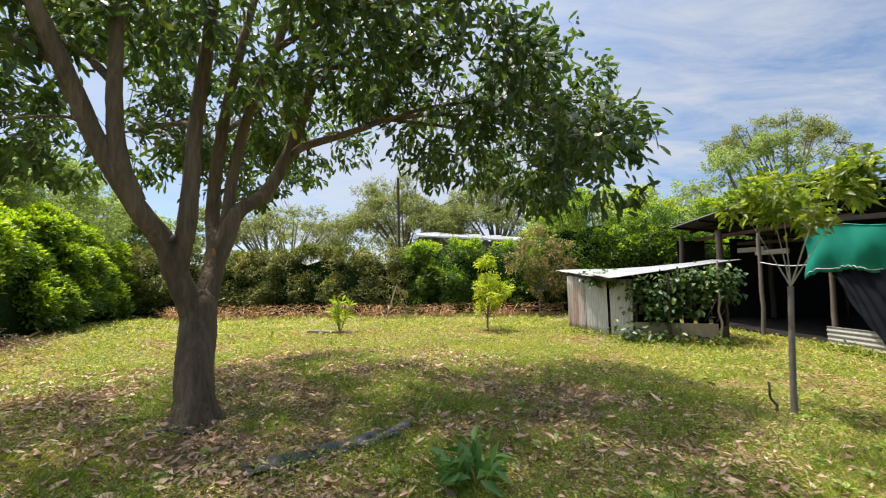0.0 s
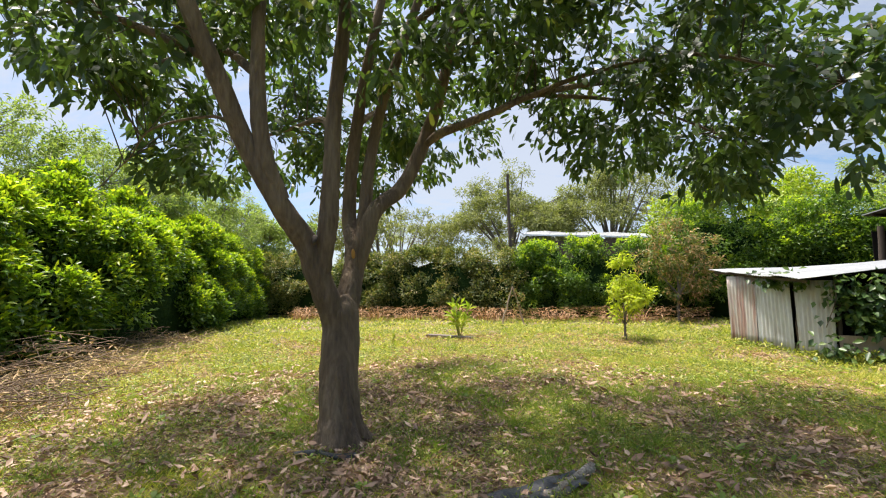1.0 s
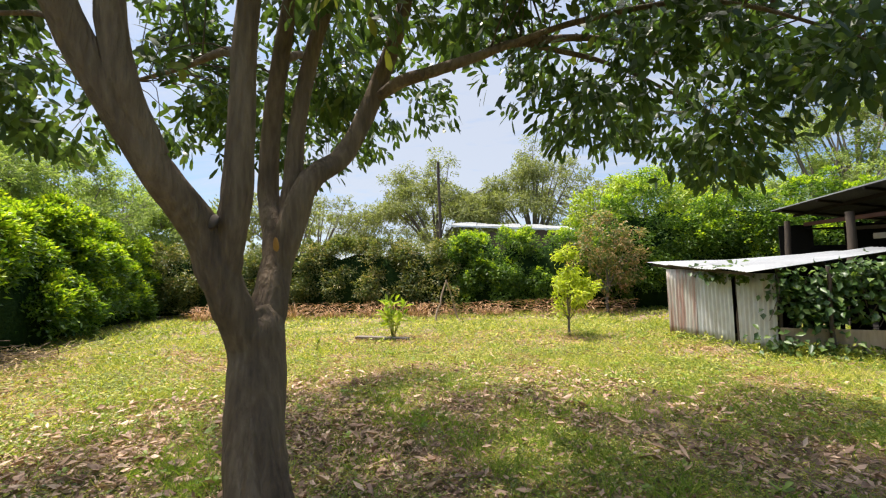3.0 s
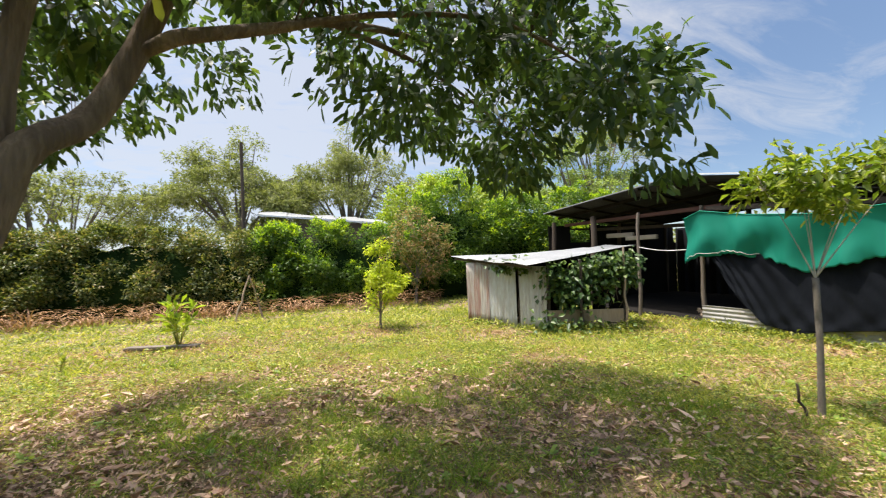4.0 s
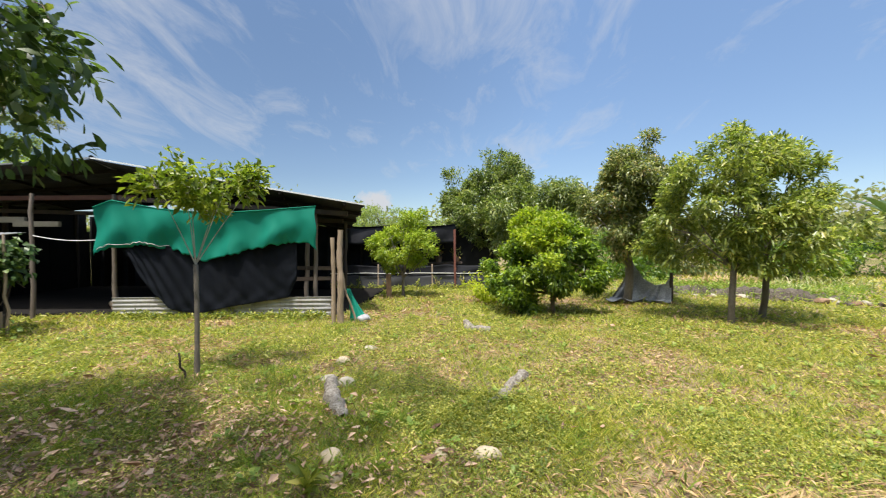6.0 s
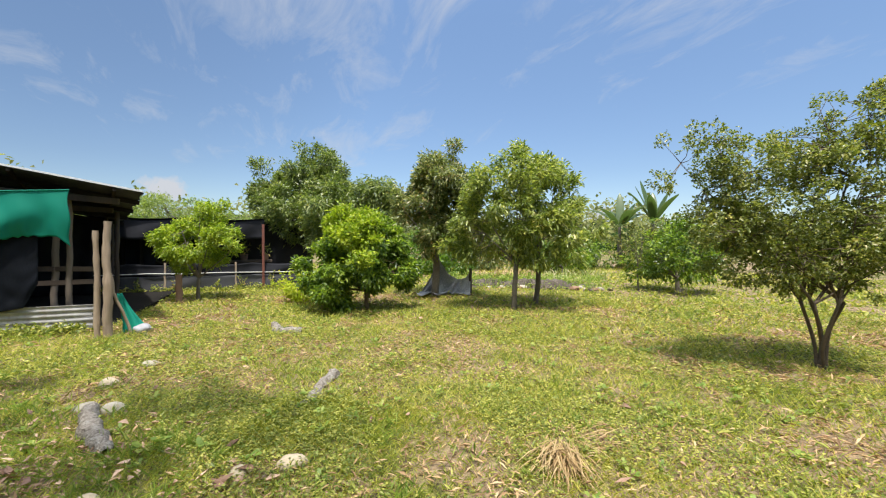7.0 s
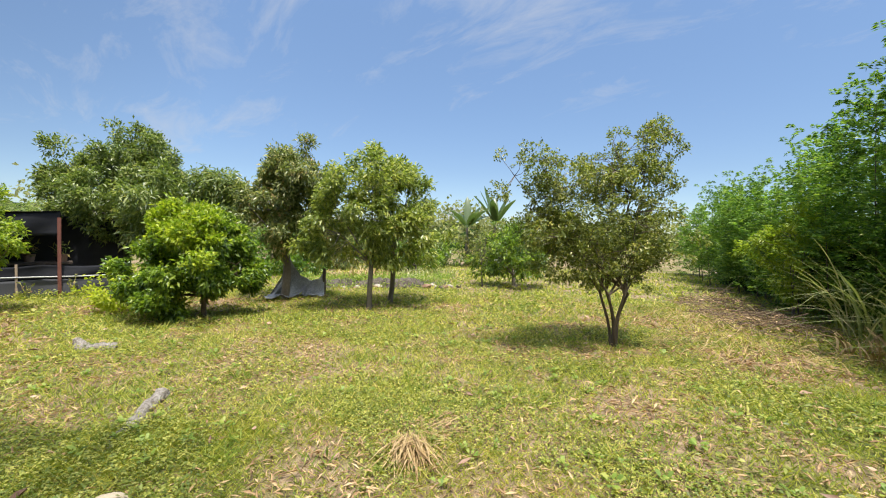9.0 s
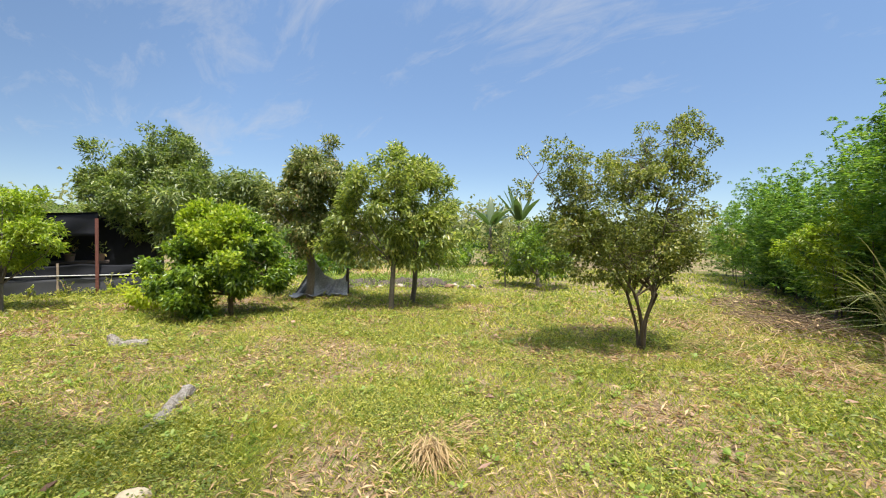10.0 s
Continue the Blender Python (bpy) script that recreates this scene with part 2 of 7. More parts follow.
MAT["grass"] = leafy("grass", [(0.0, (0.06, 0.12, 0.018)), (0.4, (0.25, 0.33, 0.04)), (0.72, (0.47, 0.48, 0.09)), (0.9, (0.62, 0.54, 0.2)), (1.0, (0.74, 0.62, 0.36))], 0.6, 0.4, 1.25, 0.55, 0.6)
MAT["weed"] = leafy("weed", [(0.0, (0.05, 0.1, 0.02)), (0.5, (0.205, 0.27, 0.045)), (1.0, (0.55, 0.54, 0.14))], 0.45, 0.38, 1.25, 0.45, 0.5)
MAT["straw"] = leafy("straw", [(0.0, (0.22, 0.15, 0.07)), (0.5, (0.38, 0.28, 0.13)), (1.0, (0.55, 0.45, 0.25))], 0.7, 0.15, 1.0)
MAT["dead_leaf"] = leafy("dead_leaf", [(0.0, (0.12, 0.074, 0.052)), (0.3, (0.27, 0.175, 0.122)), (0.65, (0.47, 0.335, 0.24)), (0.92, (0.65, 0.51, 0.39)), (1.0, (0.66, 0.41, 0.18))], 0.6, 0.1, 1.0)
MAT["withered"] = leafy("withered", [(0.0, (0.16, 0.085, 0.045)), (0.5, (0.36, 0.22, 0.12)), (1.0, (0.58, 0.42, 0.26))], 0.7, 0.2, 1.1)
MAT["dry_bit"] = leafy("dry_bit", [(0.0, (0.13, 0.08, 0.045)), (0.35, (0.29, 0.19, 0.1)), (0.7, (0.47, 0.34, 0.18)), (1.0, (0.62, 0.5, 0.32))], 0.7, 0.15, 1.0)
MAT["blade"] = leafy("blade", [(0.0, (0.14, 0.21, 0.06)), (0.5, (0.34, 0.4, 0.16)), (1.0, (0.62, 0.58, 0.38))], 0.5, 0.3, 1.1)
MAT["bark"] = surface("bark", [(0.28, (0.06, 0.04, 0.027)), (0.5, (0.17, 0.115, 0.072)), (0.75, (0.33, 0.24, 0.16))], 5.0, 34.0, 0.9, stretch=(1, 1, 0.16), relief=1.0, distance=0.04)
MAT["bark_grey"] = surface("bark_grey", [(0.25, (0.075, 0.062, 0.05)), (0.6, (0.18, 0.155, 0.125)), (0.85, (0.35, 0.315, 0.27))], 9.0, 45.0, 0.9, stretch=(1, 1, 0.4), relief=0.8)
MAT["bark_pale"] = surface("bark_pale", [(0.25, (0.3, 0.26, 0.21)), (0.6, (0.48, 0.43, 0.37)), (0.85, (0.66, 0.61, 0.54))], 6.0, 45.0, 0.9, stretch=(1, 1, 0.4), relief=0.8)
MAT["twig"] = surface("twig", [(0.2, (0.06, 0.045, 0.03)), (0.8, (0.16, 0.12, 0.085))], 6.0, 50.0, 0.9)
MAT["wood_old"] = surface("wood_old", [(0.2, (0.16, 0.11, 0.075)), (0.5, (0.32, 0.24, 0.17)), (0.85, (0.5, 0.41, 0.31))], 4.0, 30.0, 0.85, stretch=(1, 1, 0.15), relief=0.7)
MAT["bank_earth"] = surface("bank_earth", [(0.25, (0.035, 0.027, 0.02)), (0.5, (0.1, 0.08, 0.06)), (0.8, (0.22, 0.19, 0.15))], 5.0, 26.0, 0.95, relief=1.0, distance=0.06)
MAT["brush"] = surface("brush", [(0.2, (0.085, 0.055, 0.035)), (0.8, (0.26, 0.18, 0.115))], 5.0, 40.0, 0.9)
MAT["wood_grey"] = surface("wood_grey", [(0.2, (0.09, 0.07, 0.055)), (0.8, (0.22, 0.18, 0.145))], 4.0, 30.0, 0.85, stretch=(1, 1, 0.15), relief=0.7)
MAT["wood_sawn"] = surface("wood_sawn", [(0.2, (0.24, 0.2, 0.14)), (0.8, (0.42, 0.37, 0.28))], 4.0, 40.0, 0.85, relief=0.5)
MAT["wood_pink"] = surface("wood_pink", [(0.2, (0.24, 0.13, 0.085)), (0.8, (0.46, 0.29, 0.2))], 5.0, 40.0, 0.85, stretch=(1, 1, 0.2), relief=0.5)
MAT["wood_dark"] = surface("wood_dark", [(0.2, (0.035, 0.025, 0.02)), (0.8, (0.11, 0.08, 0.06))], 3.0, 30.0, 0.85, stretch=(1, 1, 0.2), relief=0.5)
MAT["wood_red"] = surface("wood_red", [(0.2, (0.07, 0.028, 0.02)), (0.8, (0.17, 0.07, 0.045))], 3.0, 30.0, 0.8)
MAT["zinc"] = surface("zinc", [(0.2, (0.15, 0.15, 0.15)), (0.5, (0.25, 0.255, 0.26)), (0.8, (0.36, 0.37, 0.38))], 1.3, 22.0, 0.6, metal=0.25, relief=0.15, piece=0.15)
MAT["zinc_pale"] = surface("zinc_pale", [(0.25, (0.24, 0.17, 0.12)), (0.38, (0.4, 0.39, 0.37)), (0.55, (0.5, 0.53, 0.55)), (0.9, (0.66, 0.69, 0.72))], 2.6, 14.0, 0.6, metal=0.15, stretch=(1, 1, 0.3), relief=0.25, piece=-0.12)
MAT["zinc_rust"] = surface("zinc_rust", [(0.25, (0.15, 0.08, 0.05)), (0.42, (0.27, 0.23, 0.2)), (0.6, (0.36, 0.345, 0.33)), (0.9, (0.47, 0.47, 0.47))], 1.6, 18.0, 0.65, metal=0.2, stretch=(1, 1, 0.4), relief=0.2, piece=0.2)
MAT["zinc_red"] = surface("zinc_red", [(0.3, (0.2, 0.09, 0.07)), (0.45, (0.33, 0.21, 0.18)), (0.58, (0.43, 0.4, 0.37)), (0.8, (0.54, 0.54, 0.53))], 5.0, 22.0, 0.65, metal=0.2, stretch=(1, 1, 0.1), relief=0.25)
MAT["scar"] = surface("scar", [(0.2, (0.4, 0.18, 0.04)), (0.8, (0.62, 0.34, 0.08))], 8.0, 60.0, 0.85)
# roof tin as dark as its shaded underside, the shade put into the colour
MAT["zinc_shaded"] = surface("zinc_shaded", [(0.25, (0.018, 0.019, 0.022)), (0.5, (0.036, 0.038, 0.043)), (0.85, (0.07, 0.072, 0.08))], 0.9, 14.0, 0.7, metal=0.0, relief=0.2, piece=0.2, spec=0.15)
MAT["iron_red"] = surface("iron_red", [(0.2, (0.11, 0.035, 0.025)), (0.8, (0.22, 0.08, 0.055))], 4.0, 40.0, 0.75)
MAT["net_green"] = leafy("net_green", [(0.0, (0.0, 0.22, 0.155)), (0.5, (0.0, 0.3, 0.22)), (1.0, (0.01, 0.37, 0.28))], 0.7, 0.4, 1.0)
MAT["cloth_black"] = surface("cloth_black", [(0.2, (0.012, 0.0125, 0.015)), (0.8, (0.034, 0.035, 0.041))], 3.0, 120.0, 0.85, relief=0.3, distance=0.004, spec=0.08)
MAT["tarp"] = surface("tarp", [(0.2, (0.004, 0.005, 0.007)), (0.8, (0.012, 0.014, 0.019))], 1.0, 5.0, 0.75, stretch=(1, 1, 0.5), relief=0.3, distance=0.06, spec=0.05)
# roof timber darkened in colour for the shade under the tin
MAT["wood_shaded"] = surface("wood_shaded", [(0.2, (0.014, 0.012, 0.011)), (0.8, (0.04, 0.032, 0.028))], 3.0, 30.0, 0.9, spec=0.1)
MAT["tuft"] = leafy("tuft", [(0.0, (0.11, 0.2, 0.035)), (0.6, (0.23, 0.35, 0.06)), (1.0, (0.42, 0.47, 0.12))], 0.5, 0.42, 1.3)
MAT["leaf_weed"] = leafy("leaf_weed", [(0.0, (0.07, 0.19, 0.05)), (1.0, (0.17, 0.34, 0.1))], 0.5, 0.4, 1.3)
MAT["leaf_vine"] = leafy("leaf_vine", [(0.0, (0.022, 0.055, 0.014)), (0.6, (0.06, 0.125, 0.028)), (1.0, (0.17, 0.25, 0.055))], 0.4, 0.3, 1.3)
MAT["leaf_banana"] = leafy("leaf_banana", [(0.0, (0.035, 0.075, 0.026)), (1.0, (0.1, 0.165, 0.06))], 0.35, 0.3, 1.4)
MAT["cloth_grey"] = surface("cloth_grey", [(0.2, (0.045, 0.046, 0.05)), (0.8, (0.11, 0.11, 0.12))], 1.5, 90.0, 0.85, relief=0.3, distance=0.004, spec=0.1)
MAT["cloth_pale"] = surface("cloth_pale", [(0.2, (0.2, 0.2, 0.22)), (0.8, (0.42, 0.42, 0.44))], 1.5, 90.0, 0.6, relief=0.3, distance=0.004)
MAT["sheet_grey"] = surface("sheet_grey", [(0.3, (0.08, 0.08, 0.082)), (0.5, (0.26, 0.26, 0.265)), (0.7, (0.55, 0.55, 0.56))], 2.2, 40.0, 0.55, relief=0.4, distance=0.01)
MAT["rope"] = surface("rope", [(0.2, (0.5, 0.49, 0.46)), (0.8, (0.7, 0.69, 0.66))], 20.0, 120.0, 0.8)
MAT["stone"] = surface("stone", [(0.2, (0.26, 0.2, 0.13)), (0.5, (0.42, 0.34, 0.23)), (0.9, (0.56, 0.47, 0.34))], 5.0, 60.0, 0.8, relief=0.25, piece=0.15)
MAT["stone_grey"] = surface("stone_grey", [(0.2, (0.2, 0.17, 0.12)), (0.5, (0.33, 0.29, 0.22)), (0.9, (0.48, 0.44, 0.36))], 9.0, 60.0, 0.9, relief=0.5, piece=0.2)
MAT["log"] = surface("log", [(0.3, (0.075, 0.058, 0.044)), (0.44, (0.2, 0.165, 0.13)), (0.58, (0.36, 0.325, 0.28)), (0.8, (0.5, 0.475, 0.43))], 14.0, 50.0, 0.95, relief=1.0, distance=0.04)
MAT["plastic_black"] = surface("plastic_black", [(0.2, (0.02, 0.02, 0.022)), (0.8, (0.05, 0.05, 0.055))], 5.0, 60.0, 0.4, relief=0.6)
# near-black, the dimness of the shed and coop inside put into the colour
MAT["room_shade"] = surface("room_shade", [(0.2, (0.012, 0.011, 0.01)), (0.8, (0.03, 0.027, 0.025))], 2.0, 25.0, 0.9, spec=0.05)
MAT["earth_red"] = surface("earth_red", [(0.2, (0.16, 0.09, 0.055)), (0.8, (0.32, 0.2, 0.13))], 3.0, 30.0, 0.95, relief=0.8)
MAT["sheet_white"] = surface("sheet_white", [(0.2, (0.55, 0.56, 0.58)), (0.8, (0.78, 0.79, 0.8))], 0.6, 12.0, 0.5, metal=0.2, relief=0.1, piece=0.15)


def ground_material():
    m, t, out = material("ground")
    p = t.nodes.new("ShaderNodeBsdfPrincipled")
    broad, mid, fine, grit = tex(t, 0.33, 4.0), tex(t, 1.7, 6.0, 0.62), tex(t, 14.0, 6.0, 0.65), tex(t, 70.0, 4.0)
    green = ramp(t, fine, [(0.32, (0.035, 0.04, 0.014)), (0.5, (0.13, 0.135, 0.035)), (0.7, (0.38, 0.35, 0.1))])
    dry = ramp(t, fine, [(0.3, (0.1, 0.065, 0.04)), (0.5, (0.28, 0.2, 0.12)), (0.75, (0.5, 0.39, 0.24))])
    s = t.nodes.new("ShaderNodeMath")
    s.operation = "MULTIPLY_ADD"
    t.links.new(mid, s.inputs[0])
    s.inputs[1].default_value = 0.7
    h = t.nodes.new("ShaderNodeMath")
    h.operation = "MULTIPLY"
    t.links.new(broad, h.inputs[0])
    h.inputs[1].default_value = 0.45
    t.links.new(h.outputs[0], s.inputs[2])
    worn = t.nodes.new("ShaderNodeAttribute")
    worn.attribute_name = "worn"
    w = t.nodes.new("ShaderNodeMath")
    w.operation = "MULTIPLY_ADD"
    t.links.new(worn.outputs["Fac"], w.inputs[0])
    w.inputs[1].default_value = 0.25
    t.links.new(s.outputs[0], w.inputs[2])
    mask = ramp(t, w.outputs[0], [(0.56, (0, 0, 0)), (0.74, (1, 1, 1))])
    c = mixc(t, mask, green, dry)
    t.links.new(c, p.inputs["Base Color"])
    p.inputs["Roughness"].default_value = 0.95
    p.inputs["Specular IOR Level"].default_value = 0.2
    a = t.nodes.new("ShaderNodeMath")
    a.operation = "ADD"
    t.links.new(fine, a.inputs[0])
    t.links.new(grit, a.inputs[1])
    t.links.new(bump(t, a.outputs[0], 0.9, 0.03), p.inputs["Normal"])
    t.links.new(p.outputs[0], out.inputs[0])
    return m


MAT["ground"] = ground_material()


# ---- mesh helpers ----
def np_mesh(name, v, f, mat, smooth=False):
    """A mesh from arrays of vertices and of equal-sided faces."""
    v, f = np.asarray(v, np.float32), np.asarray(f, np.int32)
    me = bpy.data.meshes.new(name)
    me.vertices.add(len(v))
    me.vertices.foreach_set("co", v.ravel())
    n, k = f.shape
    me.loops.add(n * k)
    me.loops.foreach_set("vertex_index", f.ravel())
    me.polygons.add(n)
    me.polygons.foreach_set("loop_start", np.arange(0, n * k, k, dtype=np.int32))
    if smooth:
        me.polygons.foreach_set("use_smooth", np.ones(n, dtype=bool))
    me.materials.append(mat)
    me.update(calc_edges=True)
    me.validate()
    return me


def empty(name, at, label, category, group="", kind=""):
    ob = new(name)
    ob.location = at
    return tagged(ob, label, category, group, kind)


def join(chunks):
    vs, fs, off = [], [], 0
    for v, f in chunks:
        vs.append(v)
        fs.append(np.asarray(f) + off)
        off += len(v)
    return np.concatenate(vs), np.concatenate(fs)


def placed(ob):
    """Where an object stands in the world, by its parents."""
    return placed(ob.parent) @ ob.matrix_parent_inverse @ ob.matrix_basis if ob.parent else ob.matrix_basis.copy()


def part(name, data, mat, parent=None, label="", smooth=False):
    """data: a bmesh, or (vertices, faces) in world metres. One mesh object under its thing."""
    if isinstance(data, bmesh.types.BMesh):
        me = bpy.data.meshes.new(name)
        for fc in data.faces:
            fc.smooth = smooth
        data.to_mesh(me)
        data.free()
        me.materials.append(mat)
    else:
        me = np_mesh(name, data[0], data[1], mat, smooth)
    ob = new(name, me)
    if parent:
        ob.parent = parent
        ob.matrix_parent_inverse = placed(parent).inverted()
    if label:
        ob["label"] = label
    return ob


def spline(points, steps=5):
    """A smooth run of points and radii through rows of (x, y, z, r)."""
    p = np.array(points, float)
    p = np.vstack([2 * p[0] - p[1], p, 2 * p[-1] - p[-2]])
    out = []
    for i in range(1, len(p) - 2):
        for s in np.linspace(0, 1, steps, endpoint=False):
            a, b, c, d = p[i - 1], p[i], p[i + 1], p[i + 2]
            out.append(0.5 * (2 * b + (c - a) * s + (2 * a - 5 * b + 4 * c - d) * s * s + (3 * b - a - 3 * c + d) * s ** 3))
    out.append(p[-2])
    return np.array(out)


def tube(rows, sides=8, rough=0.0, seed=0):
    """Quads round a run of (x, y, z, r)."""
    rows = np.asarray(rows, float)
    c, r = rows[:, :3], np.maximum(rows[:, 3], 0.001)
    t = np.gradient(c, axis=0)
    t /= np.linalg.norm(t, axis=1, keepdims=True) + 1e-9
    ref = np.array([1.0, 0.2, 0.0]) if abs(t[:, 2]).mean() > 0.5 else np.array([0, 0, 1.0])
    u = np.cross(t, ref)
    u /= np.linalg.norm(u, axis=1, keepdims=True) + 1e-9
    w = np.cross(t, u)
    a = np.linspace(0, 2 * np.pi, sides, endpoint=False)
    rr = r[:, None] * np.ones(sides)
    if rough:
        g = np.random.default_rng(seed)
        k = g.normal(0, 1, (len(rows), sides))
        k = (k + np.roll(k, 1, 0) + np.roll(k, 1, 1)) / 1.7
        rr = rr * (1 + rough * k)
    v = c[:, None] + rr[..., None] * (np.cos(a)[None, :, None] * u[:, None] + np.sin(a)[None, :, None] * w[:, None])
    n, f = len(rows), []
    for i in range(n - 1):
        for j in range(sides):
            k = (j + 1) % sides
            f.append((i * sides + j, i * sides + k, (i + 1) * sides + k, (i + 1) * sides + j))
    v = v.reshape(-1, 3)
    for ring, flip in ((0, 1), (n - 1, 0)):
        base = len(v)
        v = np.vstack([v, c[ring]])
        for j in range(0, sides):
            k = (j + 1) % sides
            q = (ring * sides + j, ring * sides + k, base, base)
            f.append((q[1], q[0], base, base) if flip else q)
    f = np.array(f)
    return v, f


def tubes(runs, sides=5):
    """Many tubes as one pair of arrays of triangles."""
    out = []
    for r in runs:
        v, f = tube(r, sides)
        tri = np.vstack([f[:, [0, 1, 2]], f[f[:, 2] != f[:, 3]][:, [0, 2, 3]]])
        out.append((v, tri))
    return join(out)


def quads_to_tris(data):
    v, f = data
    return v, np.vstack([f[:, [0, 1, 2]], f[f[:, 2] != f[:, 3]][:, [0, 2, 3]]])


def unit(a):
    return a / (np.linalg.norm(a, axis=-1, keepdims=True) + 1e-9)


def blades_of(c, d, up_hint, length, width, droop=0.0, fold=0.12):
    """Leaves: base points, directions, lengths and widths; five vertices and four triangles each."""
    n = len(c)
    d = unit(d)
    s = unit(np.cross(d, up_hint))
    nn = np.cross(s, d)
    L, W = np.broadcast_to(length, (n,))[:, None], np.broadcast_to(width, (n,))[:, None]
    dr = np.broadcast_to(droop, (n,))[:, None] * np.array([0, 0, -1.0])
    mid = c + d * L * 0.48 + dr * L * 0.15
    v = np.stack([c, mid + s * W * 0.5 + nn * W * fold, c + d * L * (1 - 0.2 * np.broadcast_to(droop, (n,))[:, None]) + dr * L * 0.55,
                  mid - s * W * 0.5 + nn * W * fold, mid - nn * W * fold], 1).reshape(-1, 3)
    o = np.arange(n)[:, None] * 5
    f = np.concatenate([o + np.array([q]) for q in ((0, 4, 1), (1, 4, 2), (2, 4, 3), (3, 4, 0))], 1).reshape(-1, 3)
    return v, f


def leaves_of(c, d, up_hint, length, width, bend):
    """Broad leaves with rounded tips: six vertices and four triangles each."""
    n = len(c)
    d = unit(d)
    s = unit(np.cross(d, up_hint))
    nn = np.cross(s, d)
    L, W, B = length[:, None], width[:, None], bend[:, None] * np.array([0, 0, -1.0])
    a, b = c + d * L * 0.32 + B * L * 0.06 + nn * W * 0.12, c + d * L * 0.74 + B * L * 0.3 + nn * W * 0.12
    tip = c + d * L * (1 - 0.15 * bend[:, None]) + B * L * 0.55
    v = np.stack([c, a + s * W * 0.4, a - s * W * 0.4, b + s * W * 0.46, b - s * W * 0.46, tip], 1).reshape(-1, 3)
    o = np.arange(n)[:, None] * 6
    return v, np.concatenate([o + np.array([q]) for q in ((0, 2, 1), (1, 2, 4), (1, 4, 3), (3, 4, 5))], 1).reshape(-1, 3)


def slips_of(c, d, up_hint, length, width, fold=0.2):
    """Grass and small weeds: four vertices and two triangles each."""
    n = len(c)
    d = unit(d)
    s = unit(np.cross(d, up_hint))
    nn = np.cross(s, d)
    L, W = np.broadcast_to(length, (n,))[:, None], np.broadcast_to(width, (n,))[:, None]
    mid = c + d * L * 0.5 + nn * W * fold
    v = np.stack([c, mid + s * W * 0.5, c + d * L + np.array([0, 0, -0.12]) * L, mid - s * W * 0.5], 1).reshape(-1, 3)
    o = np.arange(n)[:, None] * 4
    return v, np.concatenate([o + np.array([q]) for q in ((0, 2, 1), (0, 3, 2))], 1).reshape(-1, 3)


def spikes_of(c, d, up_hint, length, width):
    """Blades far off: three vertices and one triangle each."""
    n = len(c)
    d = unit(d)
    s = unit(np.cross(d, up_hint))
    L, W = length[:, None], width[:, None]
    v = np.stack([c - s * W * 0.6, c + s * W * 0.6, c + d * L], 1).reshape(-1, 3)
    return v, np.arange(3 * n).reshape(-1, 3)


def rosettes(p, out, per, length, width, g, spread=0.9, droop=0.35, gap=0.06, fine=False):
    """Leaves in tufts at the points p, each round its outward direction."""
    k = len(p)
    c = np.repeat(p, per, 0) + g.normal(0, gap, (k * per, 3))
    d = unit(np.repeat(out, per, 0)) + g.normal(0, spread, (k * per, 3))
    d[:, 2] -= droop
    up = np.array([0, 0, 0.55]) + 0.8 * unit(np.repeat(out, per, 0)) + g.normal(0, 0.45, (k * per, 3))
    L = length * g.uniform(0.65, 1.2, k * per)
    W = width * g.uniform(0.75, 1.2, k * per)
    bend = g.uniform(0.1, 0.5, k * per) * (0.5 + droop)
    if not fine:
        d = unit(d) + np.array([0, 0, -0.35]) * bend[:, None]
        return slips_of(c, d, up, L, W, 0.25)
    return leaves_of(c, d, up, L, W, bend)


def in_lobes(lobes, n, g, shell=0.55):
    """Points in a union of ellipsoids (x, y, z, rx, ry, rz), most of them near the skin, and the way out."""
    lobes = np.array(lobes, float)
    vol = lobes[:, 3] * lobes[:, 4] * lobes[:, 5]
    w = vol ** 0.75
    pick = g.choice(len(lobes), n, p=w / w.sum())
    d = unit(g.normal(0, 1, (n, 3)))
    r = shell + (1 - shell) * g.random(n) ** 0.6
    wob = 1 + 0.16 * np.sin(d[:, 0] * 5 + pick * 2.1) * np.sin(d[:, 1] * 6 + pick) + 0.1 * g.normal(0, 1, n)
    p = lobes[pick, :3] + d * lobes[pick, 3:] * (r * wob)[:, None]
    return p, d


def in_clumps(lobes, n, g, clumps, size, shell=0.6, flat=0.8):
    """Points in clumps that fill the skin of the lobes, with gaps between, and the way out."""
    c, o = in_lobes(lobes, clumps, g, shell)
    r = size * g.uniform(0.6, 1.3, clumps)
    pick = g.choice(clumps, n, p=r ** 2 / (r ** 2).sum())
    d = unit(g.normal(0, 1, (n, 3)) + 0.35 * o[pick])
    p = c[pick] + d * (r[pick] * (0.35 + 0.65 * g.random(n) ** 0.5))[:, None] * np.array([1, 1, flat])
    return p, unit(d + 0.6 * o[pick])


def patch(x, y):
    """Where the lawn is worn (high) and where it grows thick (low)."""
    s = np.sin(x * 1.3 + 2 * np.sin(y * 0.7)) * np.sin(y * 1.1 + 1.5 * np.sin(x * 0.9 + 1))
    m = np.sin(x * 3.1 + y * 1.7 + np.sin(y * 2.1)) * np.sin(y * 2.9 - x * 0.8 + np.sin(x * 2.6))
    return 0.55 * s + 0.55 * m + 0.45 * np.sin(x * 7.3 - y * 3.1 + 2 * np.sin(y * 3.7)) * np.sin(y * 6.7 + x * 2.2 + 2 * np.sin(x * 4.1))


